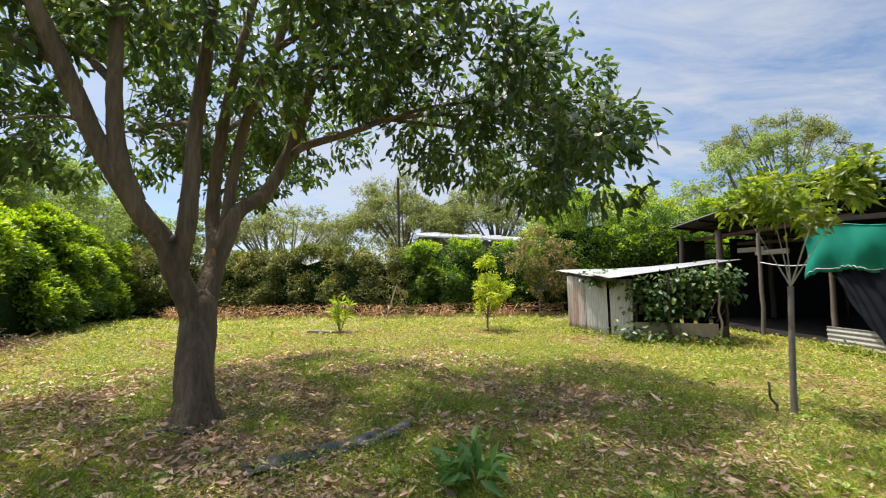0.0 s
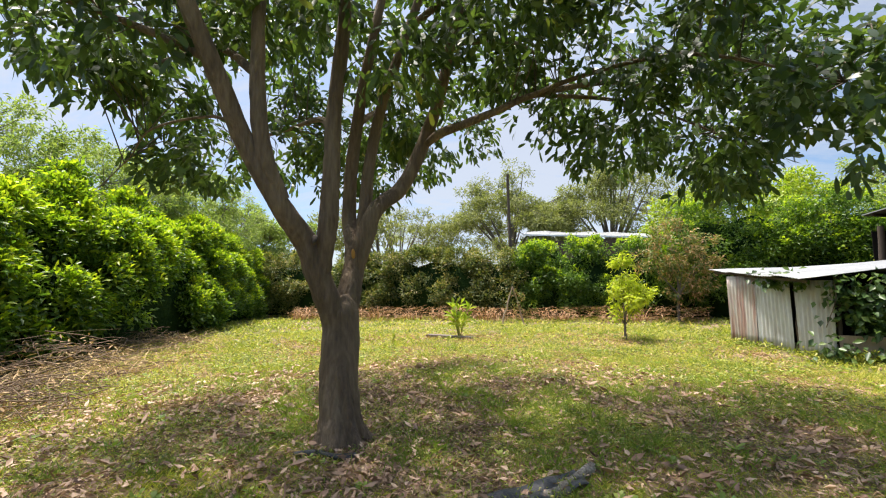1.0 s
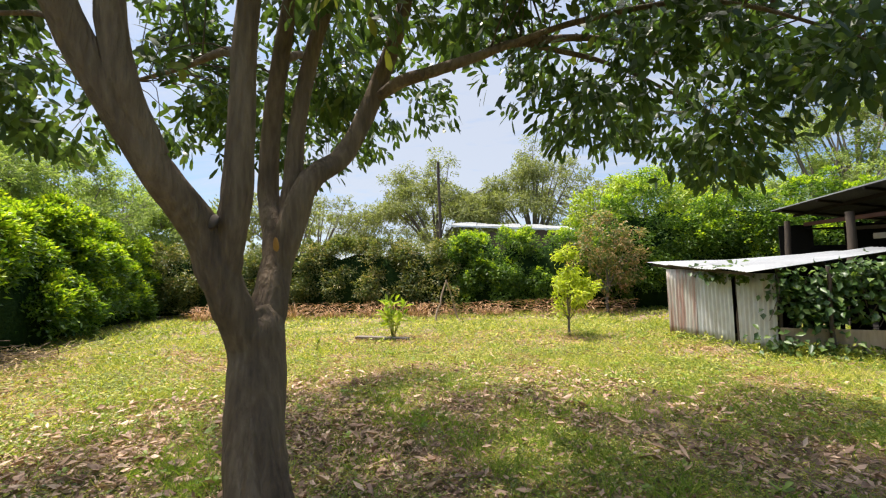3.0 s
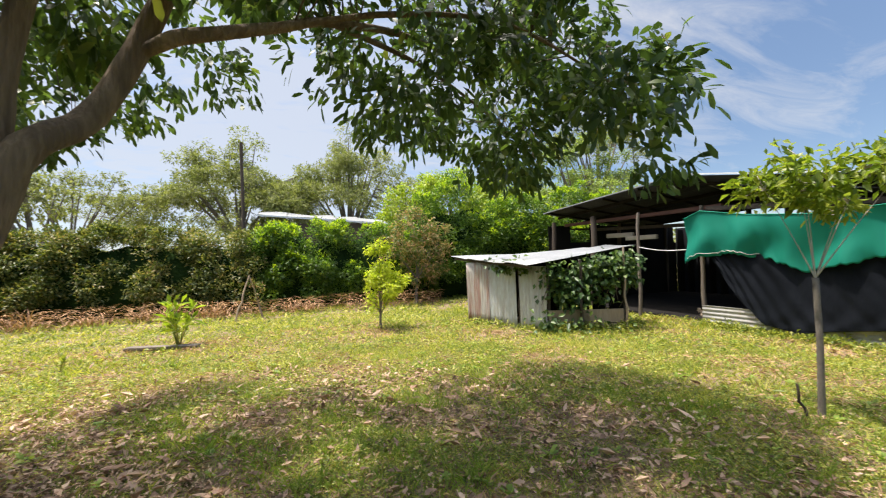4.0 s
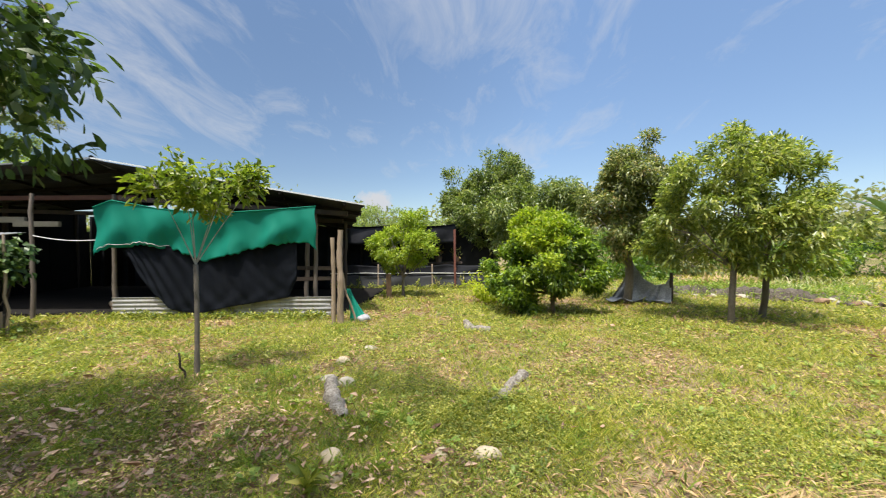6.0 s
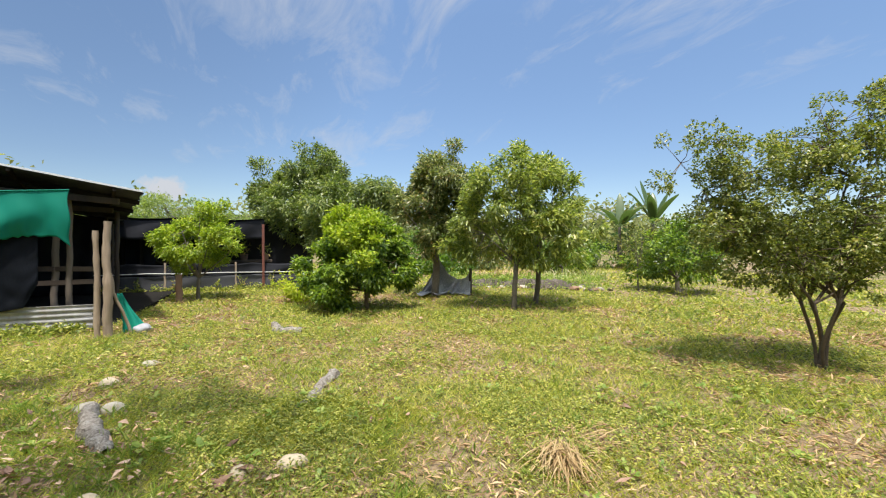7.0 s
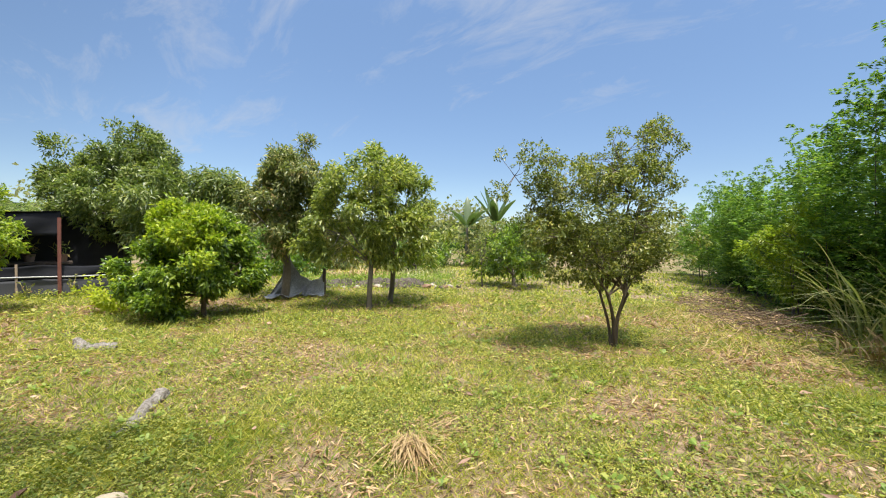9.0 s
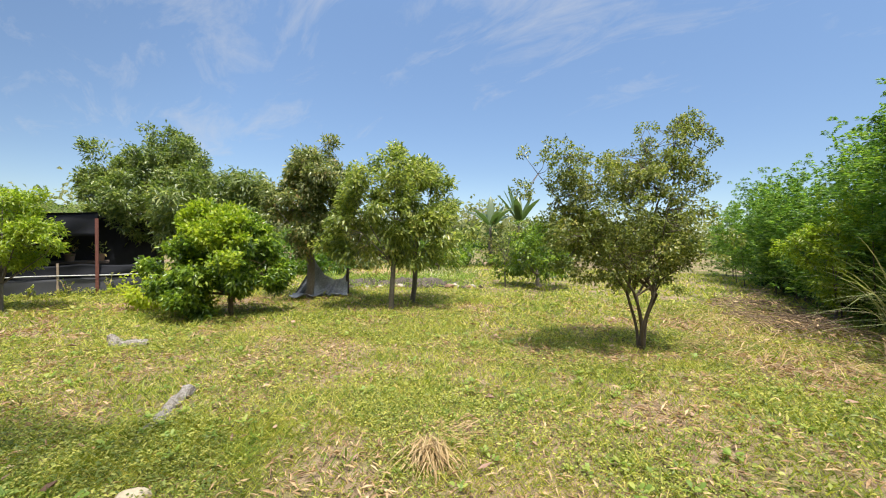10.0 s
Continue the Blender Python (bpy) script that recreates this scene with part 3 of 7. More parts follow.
def shade(x, y):
    """Bare, littered earth under the old tree: 1 inside, 0 outside."""
    return np.clip(1.25 - np.hypot((x + 1.3) / 4.9, (y - 4.6) / 3.9) ** 2.2, 0, 1)


def gz(x, y):
    """The height of the lawn."""
    return 0.03 * np.sin(0.9 * x + 0.4 * y) * np.cos(0.7 * y - 0.3 * x) + 0.015 * np.sin(2.3 * x + 1.1) * np.sin(1.9 * y)


def box(bm, lo, hi, bevel=0.0):
    r = bmesh.ops.create_cube(bm, size=1)["verts"]
    lo, hi = Vector(lo), Vector(hi)
    for v in r:
        v.co = Vector([lo[i] + (v.co[i] + 0.5) * (hi[i] - lo[i]) for i in range(3)])
    if bevel:
        es = list({e for v in r for e in v.link_edges})
        bmesh.ops.bevel(bm, geom=es, offset=bevel, segments=2, affect="EDGES")


def plank(a, b, width, thick):
    """A sawn timber from a to b, as a bmesh with worn edges."""
    bm = bmesh.new()
    a, b = Vector(a), Vector(b)
    d = b - a
    box(bm, (-width / 2, -thick / 2, 0), (width / 2, thick / 2, d.length), min(width, thick) * 0.12)
    m = d.to_track_quat("Z", "Y").to_matrix().to_4x4()
    bmesh.ops.transform(bm, matrix=Matrix.Translation(a) @ m, verts=bm.verts)
    return bm


def pole(a, b, r0, r1, wobble=0.01, seed=1, sides=9):
    """A round, slightly crooked pole."""
    g = np.random.default_rng(seed)
    n = 8
    t = np.linspace(0, 1, n)[:, None]
    c = np.array(a) * (1 - t) + np.array(b) * t + g.normal(0, wobble, (n, 3)) * np.array([1, 1, 0.2])
    return tube(np.hstack([c, (r0 * (1 - t) + r1 * t)]), sides, 0.05, seed)


def corrugated(corner, along, down, pitch=0.09, amp=0.012, jitter=0.0, seed=0):
    """A ribbed sheet: ribs run along `down`, waves along `along`; 2 mm thick."""
    g = np.random.default_rng(seed)
    corner, along, down = np.array(corner, float), np.array(along, float), np.array(down, float)
    n = unit(np.cross(along, down))
    w = np.linalg.norm(along)
    nx, ny = max(int(w / pitch * 6), 12), 7
    u, v = np.meshgrid(np.linspace(0, 1, nx), np.linspace(0, 1, ny))
    z = amp * np.sin(u * w / pitch * 2 * np.pi)
    warp = jitter * (np.sin(u * 3 + g.uniform(0, 6)) * np.sin(v * 4 + g.uniform(0, 6)))
    edge = jitter * 1.5 * np.interp(u, np.linspace(0, 1, 6), g.normal(0, 1, 6))
    top = corner + u[..., None] * along + (v + (v > 0.99) * edge / max(np.linalg.norm(down), 0.1))[..., None] * down + (z + warp)[..., None] * n
    low = top - 0.002 * n
    V = np.concatenate([top.reshape(-1, 3), low.reshape(-1, 3)])
    i, j = np.meshgrid(np.arange(nx - 1), np.arange(ny - 1))
    a = (j * nx + i).ravel()
    f = np.stack([a, a + 1, a + nx + 1, a + nx], 1)
    N = nx * ny
    F = [f, f[:, ::-1] + N]
    for row, rev in ((np.arange(nx), 0), (np.arange(nx) + (ny - 1) * nx, 1), (np.arange(ny) * nx, 1), (np.arange(ny) * nx + nx - 1, 0)):
        q = np.stack([row[:-1], row[:-1] + N, row[1:] + N, row[1:]], 1)
        F.append(q[:, ::-1] if rev else q)
    return V, np.concatenate(F)


def cloth(fn, nu, nv, thick=0.004):
    """A draped cloth: fn(u, v) gives arrays of places; two skins and a rim."""
    u, v = np.meshgrid(np.linspace(0, 1, nu), np.linspace(0, 1, nv))
    p = fn(u, v)
    n = unit(np.cross(np.gradient(p, axis=1), np.gradient(p, axis=0)))
    V = np.concatenate([p.reshape(-1, 3), (p - n * thick).reshape(-1, 3)])
    i, j = np.meshgrid(np.arange(nu - 1), np.arange(nv - 1))
    a = (j * nu + i).ravel()
    f = np.stack([a, a + 1, a + nu + 1, a + nu], 1)
    N = nu * nv
    F = [f, f[:, ::-1] + N]
    for row, rev in ((np.arange(nu), 0), (np.arange(nu) + (nv - 1) * nu, 1), (np.arange(nv) * nu, 1), (np.arange(nv) * nu + nu - 1, 0)):
        q = np.stack([row[:-1], row[:-1] + N, row[1:] + N, row[1:]], 1)
        F.append(q[:, ::-1] if rev else q)
    return V, np.concatenate(F)


# ---- ground ----
def spaced(n, near, far):
    s = np.linspace(-1, 1, n)
    return np.sign(s) * (near * np.abs(s) + (far - near) * np.abs(s) ** 6)


gx, gy = np.meshgrid(spaced(181, 26, 1500), spaced(181, 26, 1500))
gv = np.stack([gx, gy, gz(gx, gy)], -1).reshape(-1, 3)
gi, gj = np.meshgrid(np.arange(180), np.arange(180))
ga = (gj * 181 + gi).ravel()
ground = part("ground", (gv, np.stack([ga, ga + 1, ga + 182, ga + 181], 1)), MAT["ground"], smooth=True)
worn = ground.data.attributes.new("worn", "FLOAT", "POINT")
worn.data.foreach_set("value", np.clip(patch(gv[:, 0], gv[:, 1]) * 0.8 + 0.3 + 0.35 * shade(gv[:, 0], gv[:, 1]), 0, 1.4).astype(np.float32))
tagged(ground, "mown weedy lawn with dry patches and bare earth", "ground", kind="structure")


# ---- the old tree that shades the lawn ----
def old_tree():
    g = np.random.default_rng(11)
    t = empty("shade_tree", (-2.45, 4.12, 0), "broad old shade tree with several stems and dark glossy leaves", "tree")
    root = []
    for k in range(7):
        a, far = k * 0.9 + 0.4, (0.36, 0.28, 0.33)[k % 3]
        ca, sa = math.cos(a), math.sin(a)
        root.append(np.array([(-2.5 + 0.07 * ca, 4.18 + 0.07 * sa, 0.7, 0.015), (-2.48 + 0.1 * ca, 4.16 + 0.1 * sa, 0.36, 0.062), (-2.46 + 0.135 * ca, 4.14 + 0.135 * sa, 0.17, 0.072), (-2.46 + 0.23 * ca, 4.14 + 0.23 * sa, 0.04, 0.06), (-2.46 + far * ca, 4.14 + far * sa, -0.06, 0.03)]))
    body = [(-2.46, 4.12, -0.1, 0.235), (-2.47, 4.13, 0.05, 0.215), (-2.50, 4.17, 0.25, 0.188), (-2.55, 4.25, 0.6, 0.18), (-2.59, 4.35, 1.0, 0.178), (-2.62, 4.36, 1.2, 0.185), (-2.63, 4.34, 1.34, 0.12)]
    v, f = join([quads_to_tris(tube(spline(body, 6), 18, 0.025, 3))] + [quads_to_tris(tube(spline(r, 4), 8, 0.05, i)) for i, r in enumerate(root)])
    part("trunk", (v, f), MAT["bark"], t, smooth=True)
    limbs = [
        [(-2.61, 4.32, 1.08, 0.14), (-2.70, 4.15, 1.48, 0.118), (-2.77, 4.04, 1.82, 0.112), (-2.88, 3.77, 2.18, 0.092), (-3.08, 3.53, 2.75, 0.085), (-3.17, 3.28, 3.3, 0.075), (-3.28, 3.12, 3.75, 0.068), (-3.55, 2.8, 4.9, 0.04), (-3.7, 2.6, 5.8, 0.02)],
        [(-2.85, 3.78, 2.2, 0.07), (-2.92, 3.64, 2.55, 0.075), (-2.97, 3.6, 3.03, 0.07), (-3.01, 3.64, 3.55, 0.062), (-3.05, 3.7, 4.05, 0.055), (-3.1, 4.0, 5.2, 0.03)],
        [(-2.69, 4.15, 1.45, 0.08), (-2.63, 4.12, 1.8, 0.09), (-2.59, 4.12, 2.05, 0.092), (-2.57, 4.14, 2.6, 0.08), (-2.56, 4.16, 3.1, 0.075), (-2.47, 4.18, 3.95, 0.066), (-2.3, 4.1, 5.2, 0.04), (-2.2, 4.0, 6.2, 0.02)],
        [(-2.61, 4.38, 1.08, 0.14), (-2.57, 4.53, 1.48, 0.118), (-2.6, 4.64, 1.8, 0.1), (-2.75, 4.80, 2.15, 0.082), (-2.71, 4.78, 2.72, 0.07), (-2.55, 4.69, 3.44, 0.062), (-2.34, 4.62, 4.18, 0.05), (-2.1, 4.8, 5.6, 0.025)],
        [(-2.57, 4.53, 1.5, 0.09), (-2.54, 4.68, 1.85, 0.09), (-2.54, 4.77, 2.26, 0.075), (-2.51, 4.82, 2.78, 0.066), (-2.35, 4.85, 3.5, 0.06), (-2.03, 4.83, 4.26, 0.05), (-1.6, 4.9, 5.5, 0.025)],
        [(-2.55, 4.56, 1.6, 0.09), (-2.46, 4.62, 1.95, 0.1), (-2.36, 4.68, 2.24, 0.085), (-2.20, 5.04, 2.55, 0.082), (-1.97, 5.2, 3.16, 0.078), (-1.74, 5.12, 3.69, 0.062), (-1.51, 4.95, 4.35, 0.052), (-1.1, 5.0, 5.4, 0.028)],
        [(-1.97, 5.18, 3.05, 0.045), (-1.75, 5.08, 3.12, 0.052), (-1.45, 5.04, 3.18, 0.046), (-1.11, 5.12, 3.31, 0.04), (-0.72, 5.35, 3.53, 0.036), (0.1, 5.8, 3.75, 0.028), (0.9, 6.2, 3.7, 0.018)],
    ]
    boughs = [
        [(-3.17, 3.28, 3.3, 0.045), (-3.9, 3.3, 3.7, 0.035), (-4.7, 3.0, 4.0, 0.022), (-5.6, 2.7, 4.1, 0.01)],
        [(-3.0, 3.62, 3.3, 0.045), (-3.8, 4.0, 3.9, 0.035), (-4.8, 4.4, 4.2, 0.024), (-6.0, 4.5, 4.2, 0.01)],
        [(-2.57, 4.14, 2.9, 0.04), (-3.2, 4.9, 3.4, 0.034), (-4.1, 5.5, 3.6, 0.024), (-5.3, 5.8, 3.6, 0.01)],
        [(-2.6, 4.72, 3.2, 0.04), (-2.8, 5.6, 3.7, 0.032), (-3.1, 6.6, 4.0, 0.022), (-3.6, 7.8, 4.1, 0.01)],
        [(-1.11, 5.12, 3.31, 0.028), (-0.2, 5.2, 3.6, 0.024), (0.8, 5.1, 3.6, 0.018), (1.9, 5.0, 3.1, 0.008)],
        [(-0.72, 5.35, 3.53, 0.026), (0.2, 6.0, 3.6, 0.022), (1.0, 6.4, 3.4, 0.016), (1.7, 6.7, 3.1, 0.008)],
        [(-1.6, 5.0, 4.1, 0.035), (-1.0, 5.9, 4.5, 0.026), (-0.6, 7.0, 4.7, 0.012)],
        [(-2.03, 4.83, 4.26, 0.04), (-1.0, 4.5, 4.5, 0.03), (0.3, 4.4, 4.5, 0.014)],
        [(-3.08, 3.53, 2.75, 0.022), (-3.6, 3.75, 3.05, 0.015), (-4.3, 3.7, 3.0, 0.01), (-4.8, 3.85, 2.8, 0.006), (-5.15, 3.8, 2.5, 0.004)],
        [(-1.0, 4.5, 4.5, 0.028), (-0.1, 3.6, 4.75, 0.022), (0.8, 3.1, 4.8, 0.016), (1.8, 3.2, 4.7, 0.008)],
    ]
    for i, l in enumerate(limbs + boughs):
        part("limb", tube(spline(l, 6), 12, 0.03, 20 + i), MAT["bark"], t, smooth=True)
    limbs = limbs + boughs
    # the knot where the lowest limb was cut, and a bare orange scar
    bm = bmesh.new()
    bmesh.ops.create_uvsphere(bm, u_segments=12, v_segments=8, radius=0.06)
    bmesh.ops.transform(bm, matrix=pose(-2.66, 3.99, 1.86, 70, 0, -20) @ Matrix.Diagonal((0.8, 0.8, 0.3, 1)), verts=bm.verts)
    part("knot", bm, MAT["wood_dark"], t, "dark healed knot", True)
    bm = bmesh.new()
    bmesh.ops.create_uvsphere(bm, u_segments=10, v_segments=8, radius=1)
    bmesh.ops.transform(bm, matrix=pose(-2.535, 4.495, 1.74, 8, 5, -25) @ Matrix.Diagonal((0.028, 0.016, 0.065, 1)), verts=bm.verts)
    part("scar", bm, MAT["scar"], t, "orange scar in the bark", True)
    lobes = [
        (-2.7, 4.3, 5.5, 3.2, 3.2, 1.3), (-4.9, 3.8, 2.65, 0.55, 0.5, 0.28), (-4.2, 4.7, 3.0, 0.7, 0.6, 0.35), (-4.6, 3.0, 3.4, 0.9, 0.7, 0.4),(-2.5, 4.8, 4.2, 2.3, 2.4, 0.7),
        (-5.0, 4.2, 4.2, 1.4, 1.7, 0.6), (-4.7, 5.6, 3.6, 1.2, 1.1, 0.5), (-5.2, 2.8, 3.9, 1.0, 1.0, 0.5),
        (-3.3, 6.9, 4.1, 2.0, 1.6, 0.95), (-3.7, 2.4, 4.6, 1.1, 0.9, 0.6),
        (0.25, 6.1, 3.6, 1.0, 1.1, 0.7), (1.1, 6.3, 3.35, 1.0, 1.0, 0.7), (1.0, 5.1, 3.75, 1.2, 1.0, 0.8),
        (1.5, 5.0, 2.9, 0.6, 0.65, 0.5), (1.5, 6.6, 3.2, 0.75, 0.8, 0.5), (0.2, 4.4, 4.5, 1.5, 1.1, 0.7), (-0.5, 6.0, 4.4, 1.1, 1.0, 0.6),
        (1.9, 5.2, 3.2, 0.5, 0.55, 0.42), (1.7, 5.6, 3.7, 0.7, 0.8, 0.5), (-1.2, 3.3, 5.0, 1.5, 0.9, 0.6), (1.2, 5.6, 2.95, 0.7, 0.7, 0.45), (0.5, 5.2, 3.2, 0.6, 0.6, 0.4),
        (1.3, 5.6, 4.3, 0.9, 0.9, 0.6), (0.5, 3.0, 4.9, 1.4, 1.0, 0.6), (0.0, 3.3, 4.7, 1.2, 0.8, 0.45), (1.0, 2.5, 4.9, 1.1, 0.8, 0.5), (0.0, 2.2, 5.1, 1.2, 0.8, 0.5), (0.1, 6.3, 4.7, 1.3, 1.2, 0.7), (1.7, 3.3, 4.75, 1.0, 0.9, 0.5),
    ]
    p, out = in_clumps(lobes, 3150, g, 320, 0.46, 0.4, 0.7)
    # keep the space over the path open
    ok = ~((p[:, 1] < 3.6) & (p[:, 2] < 3.75) & (p[:, 0] > -3.4)) & (p[:, 2] > 2.15)
    p, out = p[ok], out[ok]
    # the upper crown, mostly out of view, is thinned to soften the shade below
    high = np.clip((p[:, 2] - 4.6) / 0.6, 0, 1)
    ok = g.random(len(p)) > np.where((p[:, 0] > -0.6) & (p[:, 1] > 3.6), 0.93, 0.62) * high
    p, out, high = p[ok], out[ok], high[ok]
    p += g.normal(0, 0.34, p.shape) * high[:, None]
    out[:, 2] -= 0.25
    v, f = rosettes(p, out, 15, 0.155, 0.054, g, 0.85, 0.3, 0.075, True)
    part("crown", (v, f), MAT["leaf_dark"], t, "dark green drooping leaves in tufts")
    twigs = []
    ends = [spline(l, 6) for l in limbs]
    nodes = np.concatenate([e[len(e) // 2:, :3] for e in ends])
    for q in p[::4]:
        d = np.linalg.norm(nodes - q, axis=1) + np.maximum(0, nodes[:, 2] - q[2]) * 0.8
        a = nodes[np.argmin(d)]
        m = (a + q) / 2 + np.array([0, 0, 0.18]) + g.normal(0, 0.08, 3)
        L = np.linalg.norm(q - a)
        if L > 1.1:
            continue
        twigs.append(spline([(*a, 0.005 + 0.004 * L), (*m, 0.004 + 0.002 * L), (*q, 0.003)], 3))
    tagged(part("twig_work", tubes(twigs, 4), MAT["twig"], t), kind="stuff")


old_tree()


# ---- trees in general ----
def tree(name, base, label, lobes, leaf, n, per, size, wide, trunk_r, fork, seed, stems=1, droop=0.35, shell=0.5, bark="bark_grey", spread=0.9, lean=0.0, limbs=9, category="tree", group="", twig_n=60, floor=0.12, clumps=0, clump_r=0.32, limb_bark="", limb_k=0.5, shoots=0.0, shoot_leaf="leaf_young"):
    """lobes: ellipsoids of the crown, from the foot of the trunk; fork: the height at which the trunk parts."""
    g = np.random.default_rng(seed)
    x, y = base
    z = float(gz(x, y))
    t = empty(name, (x, y, z), label, category, group)
    lb = np.array(lobes, float)
    lb[:, 0] += x
    lb[:, 1] += y
    lb[:, 2] += z
    chunks, heads = [], []
    for s in range(stems):
        a = s * 2.4 + seed
        o = 0.0 if stems == 1 else trunk_r * 0.7
        foot = np.array([x + o * math.cos(a), y + o * math.sin(a), z - 0.06])
        spread_out = (0.05 if stems == 1 else g.uniform(0.2, 0.52)) * fork
        head = np.array([x + spread_out * math.cos(a) + lean * fork, y + spread_out * math.sin(a), z + fork])
        mid = (foot + head) / 2 + g.normal(0, 0.03 if stems == 1 else 0.075, 3) * fork
        rr = trunk_r if stems == 1 else trunk_r * 0.75
        rows = [(*foot, rr * 1.35), (*(foot * 0.9 + head * 0.1), rr * 1.06), (*mid, rr * 0.95), (*head, rr * 0.85)]
        chunks.append(quads_to_tris(tube(spline(rows, 4), 9, 0.04, seed + s)))
        heads.append(head)
    part("trunk", join(chunks), MAT[bark], t, smooth=True)
    runs, nodes = [], []
    for k in range(limbs):
        h = heads[k % len(heads)]
        l = lb[k % len(lb)]
        goal = l[:3] + unit(g.normal(0, 1, 3)) * l[3:] * 0.55
        goal[2] = max(goal[2], h[2] + 0.1)
        m = h * 0.5 + goal * 0.5 + np.array([0, 0, 0.12 * np.linalg.norm(goal - h)]) * (0.3 - droop)
        rows = spline([(*h, trunk_r * limb_k), (*m, trunk_r * limb_k * 0.52), (*goal, trunk_r * limb_k * 0.16)], 5)
        runs.append(rows)
        nodes.append(rows[2:, :3])
    nodes = np.concatenate(nodes)
    p, out = in_clumps(lb, n, g, clumps or 17 + 17 * len(lb), clump_r * float(lb[:, 3:].mean()), shell)
    ok = p[:, 2] > z + floor
    p, out = p[ok], out[ok]
    out[:, 2] += 0.25
    for q in p[:: max(1, len(p) // twig_n)]:
        a = nodes[np.argmin(np.linalg.norm(nodes - q, axis=1))]
        runs.append(np.array([(*a, 0.004 + trunk_r * 0.06), (*((a + q) / 2 + g.normal(0, 0.04, 3)), 0.003 + trunk_r * 0.035), (*q, 0.002)]))
    for rows in runs[:limbs]:
        part("limb", tube(rows, 6), MAT[limb_bark or bark], t, smooth=True)
    tagged(part("twig_work", tubes(runs[limbs:], 5), MAT[limb_bark or bark], t, smooth=True), kind="stuff")
    if shoots:
        # new growth stands out in patches on the upper skin
        q = (np.sin(p[:, 0] * 3.1 + seed) + np.sin(p[:, 1] * 3.7 + 2) + np.sin(p[:, 2] * 4.3 + seed) + 0.7 * (p[:, 2] - lb[:, 2].mean()) > 2.4 - 4 * shoots)
        part("shoots_and_lit_tops", rosettes(p[q] + 0.05 * unit(out[q]), out[q] + np.array([0, 0, 0.4]), per, size, wide, g, 0.7, 0.1, size * 0.45), MAT[shoot_leaf], t, "light yellow-green new shoots and sunlit tops")
        p, out = p[~q], out[~q]
    v, f = rosettes(p, out, per, size, wide, g, spread, droop, size * 0.45)
    part("crown", (v, f), MAT[leaf], t)
    return t


# ---- fruit trees of the orchard ----
R = Vector((-0.493, -0.87, 0))  # across the orchard, as one looks along it


def across(s, z, rx, ry, rz, deep=0.0):
    return (R.x * s + 0.87 * deep, R.y * s - 0.493 * deep, z, rx, ry, rz)


tree("citrus_tree", (10.4, 3.1), "young citrus tree with bright yellow-green leaves", [across(0, 1.55, 0.78, 0.78, 0.72), across(0.1, 2.15, 0.45, 0.45, 0.45), across(-0.55, 1.35, 0.45, 0.45, 0.45), across(0.55, 1.3, 0.5, 0.5, 0.45)], "leaf_young", 1300, 9, 0.092, 0.036, 0.045, 0.55, 31, shell=0.45, clumps=44, clump_r=0.38)
tree("citrus_tree", (7.72, -0.46), "bushy citrus tree with light new shoots, its skirt near the grass", [across(-0.2, 1.2, 0.95, 0.95, 0.7), across(-0.95, 0.75, 0.6, 0.6, 0.5), across(0.45, 0.9, 0.58, 0.58, 0.5), across(0.0, 1.6, 0.65, 0.65, 0.42), across(-0.4, 0.55, 0.5, 0.5, 0.36, -0.4)], "leaf_citrus", 3000, 10, 0.105, 0.05, 0.05, 0.42, 32, bark="bark", shoots=0.45,  shell=0.4, floor=0.06, clumps=70, clump_r=0.32)
tree("citrus_shrub", (9.35, 0.85), "low light-green citrus shrub on the lawn", [(0, 0, 0.45, 0.42, 0.42, 0.38)], "leaf_lime", 130, 9, 0.11, 0.045, 0.025, 0.2, 33, category="shrub")
tree("fruit_tree", (9.15, -2.5), "fruit tree with a dark trunk and dull green crown", [across(0.1, 2.5, 1.05, 1.05, 1.15), across(-0.3, 1.9, 0.8, 0.8, 0.7), across(0.25, 3.35, 0.7, 0.7, 0.6), across(0.7, 1.9, 0.8, 0.8, 0.7), across(0.1, 2.85, 0.9, 0.9, 0.75)], "leaf_dull", 1900, 11, 0.13, 0.044, 0.1, 1.35, 34, droop=0.4, floor=0.9, clump_r=0.25)
tree("fruit_tree", (6.75, -3.44), "slim fruit tree with a drooping olive-green crown", [across(-0.2, 2.2, 0.95, 0.95, 1.0), across(-0.8, 1.55, 0.65, 0.65, 0.5), across(0.1, 3.0, 0.65, 0.65, 0.55), across(0.75, 1.6, 0.65, 0.7, 0.6)], "leaf_olive", 1050, 10, 0.135, 0.044, 0.06, 1.0, 35, droop=0.42, floor=0.7, clump_r=0.25)
tree("fruit_tree", (7.28, -4.34), "slim fruit tree with a drooping olive-green crown", [across(0.1, 2.4, 0.95, 0.95, 1.05), across(0.7, 1.8, 0.8, 0.8, 0.7), across(-0.2, 3.1, 0.6, 0.6, 0.5)], "leaf_olive", 850, 10, 0.135, 0.044, 0.06, 1.1, 36, droop=0.42, floor=0.8, clump_r=0.25)
